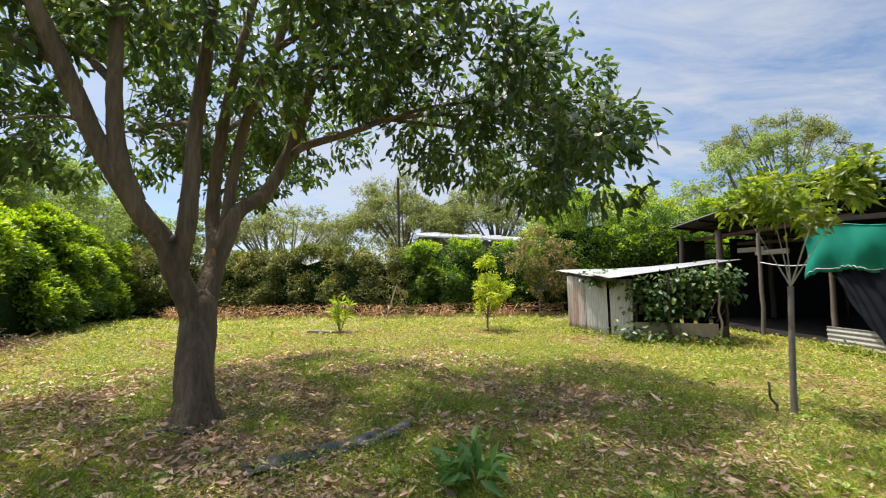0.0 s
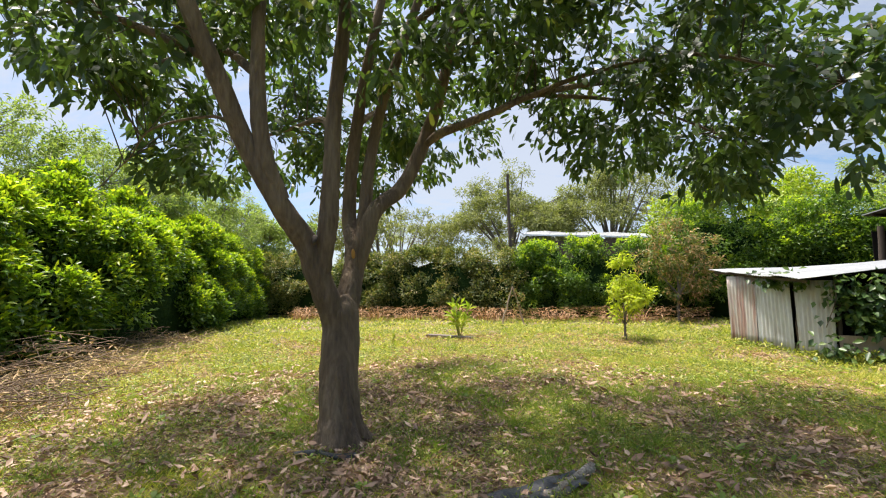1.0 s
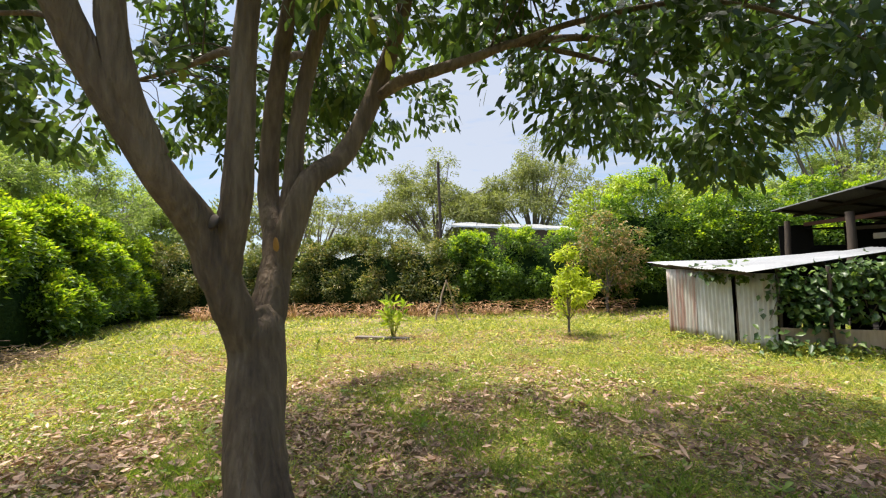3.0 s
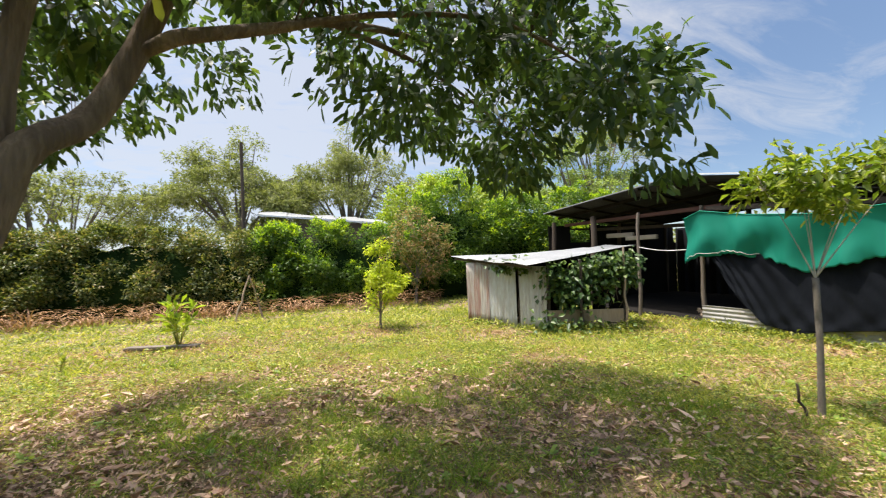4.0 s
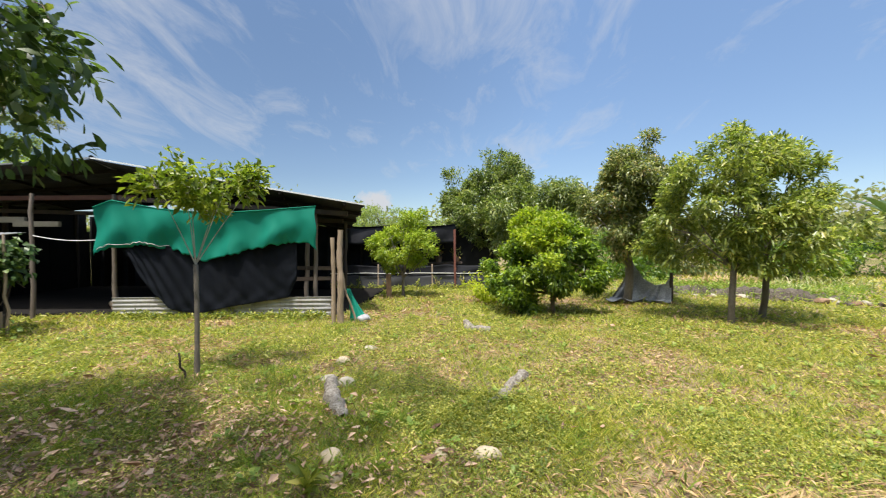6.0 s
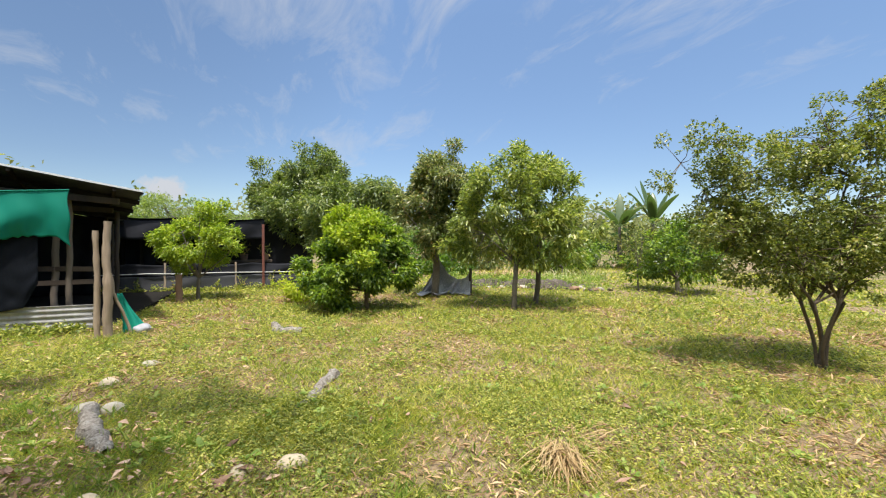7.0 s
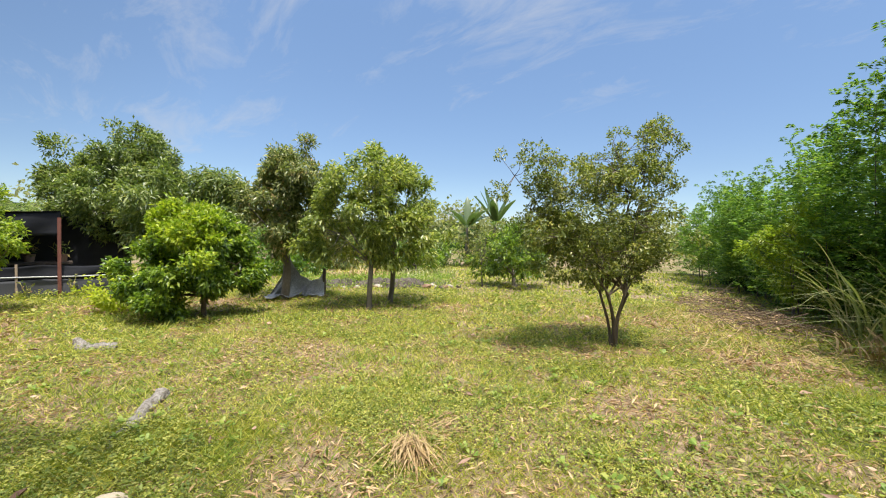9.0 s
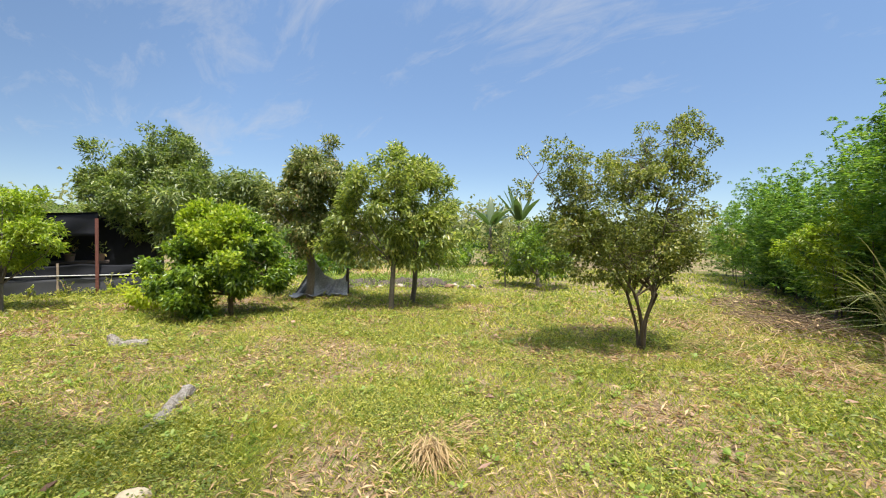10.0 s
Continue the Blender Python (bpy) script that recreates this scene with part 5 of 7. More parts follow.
wide_tree("rain_tree", (22.5, 31), "tall airy tree with a thin crown", tiers(5.0, 3.0, 13.2, 2.6, 22, 1105, 0.32, 1.0), "leaf_far", 1100, 9, 0.18, 0.06, 0.3, 5.0, 106, shell=0.1, clumps=90, clump_r=0.5)
wide_tree("feather_tree", (-15.0, 7.6), "light green tree rising behind the hedge", [(0.8, 0, 5.1, 1.9, 1.9, 1.1), (1.0, 1.6, 4.8, 1.7, 1.8, 1.0), (0.6, 4.2, 4.4, 1.5, 1.8, 0.9), (1.2, -2.2, 5.0, 1.6, 1.7, 1.0), (0.8, 2.5, 3.6, 1.5, 2.6, 1.2)], "leaf_pale", 2800, 9, 0.16, 0.045, 0.14, 2.2, 107, shell=0.25)
wide_tree("broad_tree", (-18.0, 19.0), "green tree beyond the corner of the hedge", [(0, 0, 4.2, 2.2, 2.2, 1.3), (2.2, 2.0, 3.8, 1.8, 1.8, 1.2)], "leaf_pale", 1500, 9, 0.22, 0.08, 0.2, 2.0, 108)
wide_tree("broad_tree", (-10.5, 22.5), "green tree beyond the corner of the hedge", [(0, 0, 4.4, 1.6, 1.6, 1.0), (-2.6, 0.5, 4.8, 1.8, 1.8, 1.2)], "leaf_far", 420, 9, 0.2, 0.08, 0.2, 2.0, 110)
wide_tree("broad_tree", (-15.2, 14.5), "green tree rising behind the hedge", [(0, 0, 5.0, 1.8, 2.0, 1.3), (-0.5, 2.4, 4.7, 1.7, 1.7, 1.2), (0.5, -2.6, 4.9, 1.6, 1.8, 1.2), (0, 0, 3.6, 1.5, 3.0, 1.2)], "leaf_pale", 2300, 9, 0.16, 0.045, 0.16, 2.0, 111)
wide_tree("willow_tree", (23.5, 6.5), "soft yellow-green tree beyond the fence", [(0, 0, 2.3, 2.6, 2.6, 0.95), (1.5, -2.4, 2.1, 2.0, 2.0, 0.85), (0.5, 3.0, 2.0, 2.0, 2.2, 0.9)], "leaf_pale", 2200, 9, 0.15, 0.045, 0.2, 1.4, 109, shell=0.2)


def far_woods():
    """A ragged wood on the skyline, all round."""
    g = np.random.default_rng(121)
    n = 4600
    a = g.uniform(0, 2 * np.pi, n)
    r = 62 + 10 * np.sin(a * 3 + 1) + g.normal(0, 4, n)
    east = np.clip(np.cos(a - 0.35), 0, 1) ** 6
    h = (4.2 + 1.6 * np.sin(a * 11) * np.sin(a * 5 + 2) + 0.9 * np.sin(a * 31)) * (0.85 + 0.55 * east)
    z = h * g.random(n) ** 0.55
    p = np.stack([r * np.cos(a), r * np.sin(a), z], 1)
    out = -p * (1, 1, 0) / 60 + np.array([0, 0, 0.6])
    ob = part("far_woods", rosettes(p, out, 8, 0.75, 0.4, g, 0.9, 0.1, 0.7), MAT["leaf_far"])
    tagged(ob, "distant belt of trees on the skyline", "woods", kind="stuff")
    # a near-black band behind the leaves stands for the wood's own shade
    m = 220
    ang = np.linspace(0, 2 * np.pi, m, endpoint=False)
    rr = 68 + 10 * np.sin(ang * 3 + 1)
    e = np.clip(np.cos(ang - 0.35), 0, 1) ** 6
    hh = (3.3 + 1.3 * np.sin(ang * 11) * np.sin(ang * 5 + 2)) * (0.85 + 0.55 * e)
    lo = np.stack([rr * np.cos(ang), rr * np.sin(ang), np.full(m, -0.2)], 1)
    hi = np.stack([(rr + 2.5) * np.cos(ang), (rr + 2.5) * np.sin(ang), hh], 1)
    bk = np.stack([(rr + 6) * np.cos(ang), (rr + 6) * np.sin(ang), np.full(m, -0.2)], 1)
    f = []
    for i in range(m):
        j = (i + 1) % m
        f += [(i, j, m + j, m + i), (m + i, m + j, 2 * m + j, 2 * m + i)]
    ob = part("far_wood_shade", (np.concatenate([lo, hi, bk]), np.array(f)), MAT["leaf_shade"], smooth=True)
    tagged(ob, "dark shell for the shaded inside of the distant woods", "woods", kind="stuff")


far_woods()
for i, (x, y, h, w) in enumerate([(14.5, -10.5, 1.1, 1.4), (17.0, -8.2, 1.5, 1.5), (19.0, -11.5, 1.3, 1.6), (16.5, -14.0, 1.4, 1.5), (13.5, -18.5, 1.5, 1.7), (20.5, -6.0, 1.6, 1.7), (11.0, -21.5, 1.8, 1.7), (22.5, -15.5, 1.8, 2.0), (15.2, -5.3, 0.9, 1.1), (24.0, -3.0, 2.4, 2.2), (14.3, -15.4, 2.3, 1.6)]):
    tree("far_shrub", (x, y), "green shrub at the edge of the orchard", [(0, 0, h * 0.55, w, w, h * 0.5), (w * 0.5, w * 0.4, h * 0.5, w * 0.7, w * 0.7, h * 0.45)], ("leaf_citrus", "leaf_back", "leaf_hedge")[i % 3], 260, 8, 0.2, 0.075, 0.05, 0.25, 130 + i, category="shrub", group="shrubs beyond the orchard", twig_n=12)


def banana(at, h, seed, leaves=8):
    g = np.random.default_rng(seed)
    x, y = at
    t = empty("banana_plant", (x, y, 0), "banana plant with long torn leaves", "banana plant", "banana plants")
    part("trunk", tube(spline([(x, y, -0.05, 0.13), (x + 0.03, y, h * 0.3, 0.11), (x, y + 0.03, h * 0.55, 0.07)], 5), 10, 0.03, seed), MAT["bark_grey"], t, smooth=True)
    for k in range(leaves):
        a = k * 2.4 + g.uniform(-0.3, 0.3)
        L, m = h * g.uniform(0.45, 0.62), 12
        u = np.linspace(0, 1, m)
        lean = g.uniform(0.3, 0.8)
        c = np.stack([x + L * lean * u * math.cos(a), y + L * lean * u * math.sin(a), h * 0.55 + L * (u * (1.15 - lean * 0.5) - 0.55 * lean * u ** 2.2)], 1)
        sd = np.array([-math.sin(a), math.cos(a), 0.0])
        w = 0.19 * np.sin(np.pi * np.clip(0.06 + 0.94 * u, 0, 1)) ** 0.6 * (u > 0.1) + 0.015
        drop = np.array([0, 0, -0.35])
        v = np.concatenate([c + sd * w[:, None] + drop * w[:, None], c + np.array([0, 0, 0.02]), c - sd * w[:, None] + drop * w[:, None]])
        f = [(i + o * m, i + 1 + o * m, i + 1 + (o + 1) * m, i + (o + 1) * m) for i in range(m - 1) for o in (0, 1)]
        part("leaf", (v, np.array(f)), MAT["leaf_banana"], t)


banana((15.0, -16.4), 4.3, 141, 9)
banana((16.1, -15.3), 3.9, 142, 8)
banana((18.6, -13.6), 3.0, 143, 7)


# ---- the shed ----
FRONT = 7.1   # the front edge of its roof
LEFT, PEAK, RIGHT = np.array((FRONT, 14.6, 3.02)), np.array((FRONT, 9.0, 3.28)), np.array((FRONT, 3.35, 2.25))
DEEP = np.array((5.5, 1.85, -0.34))


def shed():
    g = np.random.default_rng(151)
    t = empty("shed", (9.5, 8.5, 0), "open farm shed with a low tin roof on wooden posts", "shed")
    # roof sheets, ribs running down the slope
    for a, b, n, seed in ((PEAK, LEFT, 7, 0), (PEAK, RIGHT, 7, 40)):
        for k in range(n):
            o = DEEP * (k / n)
            w = DEEP / n * 1.06
            c = a + o + np.array([0, 0, 0.012 * (k % 2)])
            part("roof_sheet", corrugated(c, w, b - a, 0.09, 0.013, 0.012, seed + k), MAT["zinc_shaded"], t, smooth=True)
    ridge = [(*(PEAK + DEEP * s + np.array([0, 0, 0.03])), 0.05) for s in np.linspace(0, 1, 5)]
    part("ridge_cap", tube(ridge, 8), MAT["zinc"], t)
    for b, tin in ((LEFT, "zinc"), (RIGHT, "sheet_white")):
        part("verge_strip", plank(PEAK + (-0.01, 0, 0.02), b + (-0.01, 0, 0.02), 0.012, 0.03), MAT[tin], t, "bright tin edge")
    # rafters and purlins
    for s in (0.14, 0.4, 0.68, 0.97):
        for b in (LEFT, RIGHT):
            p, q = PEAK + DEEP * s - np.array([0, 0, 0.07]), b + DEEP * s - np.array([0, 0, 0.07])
            part("rafter", plank(p, q, 0.05, 0.08), MAT["wood_shaded"], t)
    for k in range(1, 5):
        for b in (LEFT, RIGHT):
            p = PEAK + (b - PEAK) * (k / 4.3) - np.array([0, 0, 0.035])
            part("purlin", plank(p, p + DEEP, 0.05, 0.05), MAT["wood_shaded"], t)
    part("front_beam", plank((7.75, 14.3, 2.6), (7.8, 8.6, 2.56), 0.07, 0.1), MAT["wood_red"], t, "reddish brown beam")
    part("front_beam", plank((7.45, 8.7, 2.5), (7.5, 3.8, 2.12), 0.08, 0.1), MAT["wood_dark"], t)
    part("cross_beam", plank((9.0, 14.2, 2.45), (9.2, 4.4, 2.05), 0.08, 0.1), MAT["wood_dark"], t)
    # posts
    posts = [(7.1, 10.35, 2.6, 0.045, "wood_grey"), (7.55, 8.95, 2.6, 0.05, "wood_grey"), (7.65, 4.75, 2.25, 0.05, "wood_grey"), (7.6, 4.55, 2.2, 0.045, "wood_grey"), (7.2, 14.2, 2.7, 0.08, "wood_dark"), (7.3, 12.3, 2.7, 0.1, "wood_dark"),
             (12.4, 5.4, 1.85, 0.05, "wood_dark"), (12.4, 10.2, 2.8, 0.07, "wood_dark"), (12.5, 14.6, 2.6, 0.07, "wood_dark"), (10.0, 9.6, 3.0, 0.07, "wood_dark"), (10.1, 14.4, 2.7, 0.08, "wood_dark"), (10.0, 4.6, 2.05, 0.05, "wood_dark"), (7.55, 6.9, 2.3, 0.045, "wood_dark")]
    for i, (x, y, h, r, m) in enumerate(posts):
        part("post", pole((x, y, -0.1), (x + 0.02, y - 0.02, h), r, r * 0.85, 0.012, 160 + i), MAT[m], t, smooth=True)
    # boards that close the back and the ends, near-black for the unlit inside
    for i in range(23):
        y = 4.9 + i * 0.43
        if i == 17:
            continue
        part("board", plank((13.05 + 0.02 * (i % 2), y, -0.02), (13.1 + 0.02 * (i % 2), y, float(np.interp(y, [4.9, 9.5, 14.6], [1.65, 2.55, 2.4])) + 0.08 * g.random()), 0.02, 0.48), MAT["room_shade"], t)
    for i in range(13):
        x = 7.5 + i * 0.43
        part("board", plank((x, 14.55 + 0.02 * (i % 2), -0.02), (x, 14.6 + 0.02 * (i % 2), (2.0 if i in (2, 3) else 2.6) + 0.08 * g.random()), 0.48, 0.02), MAT["room_shade"], t)
    # sheets added behind the boards to block daylight through the gaps
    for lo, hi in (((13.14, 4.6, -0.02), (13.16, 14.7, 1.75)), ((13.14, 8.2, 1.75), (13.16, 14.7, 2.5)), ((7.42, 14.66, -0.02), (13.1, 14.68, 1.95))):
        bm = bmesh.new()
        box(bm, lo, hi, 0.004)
        part("light_stop_sheet", bm, MAT["cloth_black"], t, "black sheet added behind the boards to keep light out")
    # a board added for the deep shade below the roof
    part("shade_band", plank((7.95, 14.57, 2.5), (9.5, 14.57, 2.48), 0.4, 0.025), MAT["room_shade"], t)
    # sawn timber stored across the frame
    part("stored_timber", plank((7.9, 12.4, 2.12), (7.92, 11.35, 2.1), 0.07, 0.13), MAT["wood_sawn"], t, "pale sawn timber laid across the frame")
    part("stored_timber", plank((7.8, 11.5, 2.0), (7.84, 10.45, 1.99), 0.09, 0.12), MAT["wood_sawn"], t, "pale sawn timber laid across the frame")
    # low tin wall at the front, ribs lying level
    for k, (y0, y1) in enumerate(((8.7, 7.2), (7.25, 5.7), (5.75, 4.1))):
        x0, x1 = 7.2 + 0.02 * k, 7.22 + 0.02 * k
        part("wall_sheet", corrugated((x0, y0, 0.02), (0, 0, 0.4), (x1 - x0, y1 - y0, 0.01), 0.085, 0.009, 0.01, 170 + k), MAT["zinc_rust"], t, smooth=True)
    # slats and a shelf seen behind the cloth
    part("rail", plank((7.62, 5.3, 0.75), (7.62, 4.2, 0.77), 0.03, 0.08), MAT["wood_dark"], t)
    part("rail", plank((7.62, 5.3, 1.0), (7.62, 4.2, 0.98), 0.03, 0.08), MAT["wood_dark"], t)
    part("rail", plank((7.62, 5.2, 0.4), (7.64, 5.2, 1.4), 0.07, 0.03), MAT["wood_grey"], t)
    # the floor too carries the shed's shade in its colour
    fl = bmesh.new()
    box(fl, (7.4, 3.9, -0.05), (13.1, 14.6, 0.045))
    part("floor", fl, MAT["room_shade"], t)
    # black cloths added to make the inside of the shed dark
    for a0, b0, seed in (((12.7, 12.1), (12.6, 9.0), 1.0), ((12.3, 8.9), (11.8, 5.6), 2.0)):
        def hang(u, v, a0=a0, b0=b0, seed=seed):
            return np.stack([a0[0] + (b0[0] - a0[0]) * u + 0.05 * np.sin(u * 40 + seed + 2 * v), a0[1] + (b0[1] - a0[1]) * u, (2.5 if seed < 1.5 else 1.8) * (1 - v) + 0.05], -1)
        part("hanging_cloth", cloth(hang, 80, 6), MAT["cloth_black"], t, "black cloth added for the dim inside of the shed", True)


shed()


stick("timber", (7.9, 9.2, 0.05), (8.5, 9.9, 0.12), 0.05, 0.045, "rough length of timber lying at the shed's mouth", "wood_old", "timber", 190)


def green_net(u, v):
    y = 8.93 - 4.62 * u
    top = np.interp(u, [0, 0.08, 0.3, 0.55, 0.8, 1], [2.3, 2.44, 2.25, 2.14, 2.2, 2.26])
    low = np.interp(u, [0, 0.04, 0.2, 0.35, 0.46, 0.5, 0.55, 0.7, 0.85, 0.97, 1], [1.3, 1.42, 1.5, 1.42, 1.24, 1.16, 1.2, 1.4, 1.52, 1.5, 1.38]) + 0.018 * np.sin(u * 70 + 3 * np.sin(u * 17)) + 0.014 * np.sin(u * 131 + 4 * np.sin(u * 29))
    fold = 0.05 * np.sin(u * 34 + 3 * v) * (0.3 + v) + 0.03 * np.sin(u * 71 - 2 * v) * v + 0.05 * np.sin(v * 5 + u * 9)
    return np.stack([7.04 + 0.05 * v + fold * 0.7, y + 0.02 * np.sin(9 * v), top + (low - top) * v], -1)


net = part("shade_net", cloth(green_net, 150, 26), MAT["net_green"], smooth=True)
tagged(net, "green shade netting with a ragged edge, hung along the shed front", "netting")
for name, v_at, u0, u1, r_, m_ in (("top_cord", 0.01, 0.0, 1.0, 0.008, "net_green"), ("seam", 0.93, 0.02, 0.33, 0.006, "rope")):
    us = np.linspace(u0, u1, 60)
    line = green_net(us, np.full(60, v_at))
    part(name, tube(np.column_stack([line[:, 0] - 0.012, line[:, 1], line[:, 2], np.full(60, r_)]), 5), MAT[m_], net, "pale seam along the netting" if name == "seam" else "")


def black_cloth(u, v):
    y = 8.48 - 3.72 * u
    top = 1.62 + 0.06 * np.sin(u * 6)
    low = np.interp(u, [0, 0.06, 0.16, 0.3, 0.45, 0.6, 0.8, 0.95, 1.0], [1.45, 1.2, 0.62, 0.17, 0.1, 0.22, 0.34, 0.42, 0.8])
    slant = u - 0.3 * v
    crease = 0.018 * np.sin(slant * 62 + 2 * np.sin(slant * 7)) * np.exp(-2.2 * np.abs(slant - 0.02)) + 0.012 * np.sin(slant * 31 + 4 * v + 2 * np.sin(u * 5)) + 0.008 * np.sin(u * 41 + 13 * v + 3 * np.sin(v * 6)) + 0.008 * np.sin(slant * 83 + 7 * v + 3 * np.sin(u * 9)) * np.sin(v * 9 + u * 13)
    return np.stack([7.18 + crease * 0.9 - 0.06 * v * np.sin(np.pi * u), y, top + (low - top) * v], -1)


tarp = part("tarpaulin", cloth(black_cloth, 120, 36), MAT["tarp"], smooth=True)
tagged(tarp, "black cloth sagging in folds over the shed's low tin wall", "tarpaulin")
for name, uu, vv in (("top_hem", np.linspace(0, 1, 60), np.full(60, 0.01)), ("lower_hem", np.linspace(0.02, 0.98, 60), np.full(60, 0.99))):
    line = black_cloth(uu, vv)
    part(name, tube(np.column_stack([line, np.full(60, 0.008)]), 5), MAT["tarp"], tarp)

# the stout corner posts with their props, and the net left at their foot
corner = empty("corner_post", (6.5, 3.8, 0), "two rough weathered posts standing together at the shed corner", "post")
rough_rng = np.random.default_rng(201)
part("post", tube([(6.5 + 0.008 * math.sin(3 * z), 3.80 + 0.006 * math.sin(5 * z), z, 0.042 - 0.004 * z + rough_rng.normal(0, 0.002)) for z in np.linspace(-0.1, 1.62, 22)], 14, 0.05, 201), MAT["wood_old"], corner)
part("post", tube([(6.47 + 0.012 * math.sin(4 * z + 1), 3.66 + 0.012 * math.sin(6 * z), z, 0.062 - 0.008 * z + (0.006 if 0.75 < z < 0.9 else 0.0) + rough_rng.normal(0, 0.002)) for z in np.linspace(-0.1, 1.76, 24)], 14, 0.06, 202), MAT["wood_old"], corner)
stick("prop", (6.62, 3.42, 0.0), (6.52, 3.66, 0.98), 0.022, 0.018, "pale pole leaning against the corner post", "wood_old", "pole", 203)


def bundle(u, v):
    a = u * 2 * np.pi
    r = 0.03 + 0.13 * v ** 1.5 + 0.025 * np.sin(a * 5 + 3 * v) * v
    return np.stack([6.78 + 0.7 * r * np.cos(a), 3.6 - 0.2 * v + r * np.sin(a), np.maximum(0.62 - 0.6 * v + 0.03 * np.sin(a * 7), 0.01)], -1)


tagged(part("fallen_net", cloth(bundle, 50, 16), MAT["net_green"], smooth=True), "crumpled green netting dropped at the foot of the post", "netting")
bm = bmesh.new()
bmesh.ops.create_icosphere(bm, subdivisions=3, radius=0.12)
for v_ in bm.verts:
    v_.co = Vector((v_.co.x * 0.9, v_.co.y * 1.1, v_.co.z * 0.8)) * (1 + 0.3 * noise.noise(v_.co * 11))
bmesh.ops.transform(bm, matrix=pose(6.72, 3.28, 0.07), verts=bm.verts)
tagged(part("sack", bm, MAT["cloth_pale"], smooth=True), "pale crumpled sack beside the green netting", "sack")
line_rows = [(7.1 + 0.15 * s, 10.3 - 1.25 * s, 1.72 - 0.05 * math.sin(math.pi * s) - 0.1 * s, 0.012) for s in np.linspace(0, 1, 9)]
tagged(part("rope", tube(line_rows, 6), MAT["rope"], smooth=True), "white rope stretched between two shed posts", "rope")


# ---- the hen coop ----
def coop():
    t = empty("hen_coop", (4.3, 10.6, 0), "low hen coop of old tin sheets under a sloping tin roof", "coop")
    A, B = np.array((2.76, 12.25, 1.63)), np.array((3.3, 9.32, 1.40))
    n = 4
    for k in range(n):
        c = A + (B - A) * (k / n) + np.array([0, 0, 0.01 * (k % 2)])
        down = np.array((2.78, 0.03 + 0.02 * k, 0.04 + 0.1 * k))
        part("roof_sheet", corrugated(c, (B - A) / n * 1.05, down, 0.076, 0.008, 0.016, 210 + k), MAT["zinc"], t, smooth=True)
    for s in (0.05, 0.5, 0.95):
        p, q = A + np.array((2.55 * s, 0, 0.04 * s - 0.06)), B + np.array((2.55 * s, 0.05, 0.34 * s - 0.06))
        part("rafter", plank(p, q, 0.04, 0.05), MAT["wood_dark"], t)
    p0, p1 = np.array((2.93, 11.58, 0.0)), np.array((3.82, 9.45, 0.0))
    cuts = ((0.0, 0.32, "zinc_red"), (0.31, 0.66, "zinc_pale"), (0.70, 1.0, "zinc_pale"))
    for k, (a, b, m) in enumerate(cuts):
        q = p0 + (p1 - p0) * a
        part("wall_sheet", corrugated(q + (0, 0, 1.47 - 0.05 * k), (p1 - p0) * (b - a), (0.0, 0.0, -1.45 + 0.04 * k), 0.085, 0.009, 0.012, 220 + k), MAT[m], t, smooth=True)
    for k, q in enumerate((p0 + (p1 - p0) * 0.06 + (0.1, 0.05, 0), p0 + (p1 - p0) * 0.68 + (0.06, 0.03, 0), p1 + (0.09, 0.05, 0), np.array((4.45, 9.15, 0)), np.array((5.75, 9.4, 0)), np.array((5.1, 12.0, 0)))):
        part("post", pole(q - (0, 0, 0.1), q + (0, 0, 1.36 + 0.07 * (q[0] - 2.8)), 0.035, 0.03, 0.008, 230 + k), MAT["wood_dark"], t, smooth=True)
    for k, z in enumerate((0.08, 0.24, 0.38)):
        part("board", plank((3.85, 9.44, z), (5.3, 8.92, z), 0.025, 0.14), MAT["wood_old"], t)
    part("board", plank((5.3, 8.95, 0.2), (5.75, 9.4, 0.2), 0.025, 0.3), MAT["wood_dark"], t)
    # back boards coloured near-black for the coop's shaded inside
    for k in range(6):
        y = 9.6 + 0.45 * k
        part("back_board", plank((5.7 - 0.1 * k, y, 0), (5.7 - 0.1 * k, y, 1.52), 0.02, 0.44), MAT["room_shade"], t)
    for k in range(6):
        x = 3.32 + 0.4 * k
        part("back_board", plank((x, 11.72, 0), (x, 11.72, 1.5), 0.41, 0.02), MAT["room_shade"], t)


coop()
stick("clothes_pole", (5.28, 8.82, -0.05), (5.33, 8.9, 1.72), 0.025, 0.02, "thin pole standing before the coop", "wood_old", "pole", 240)


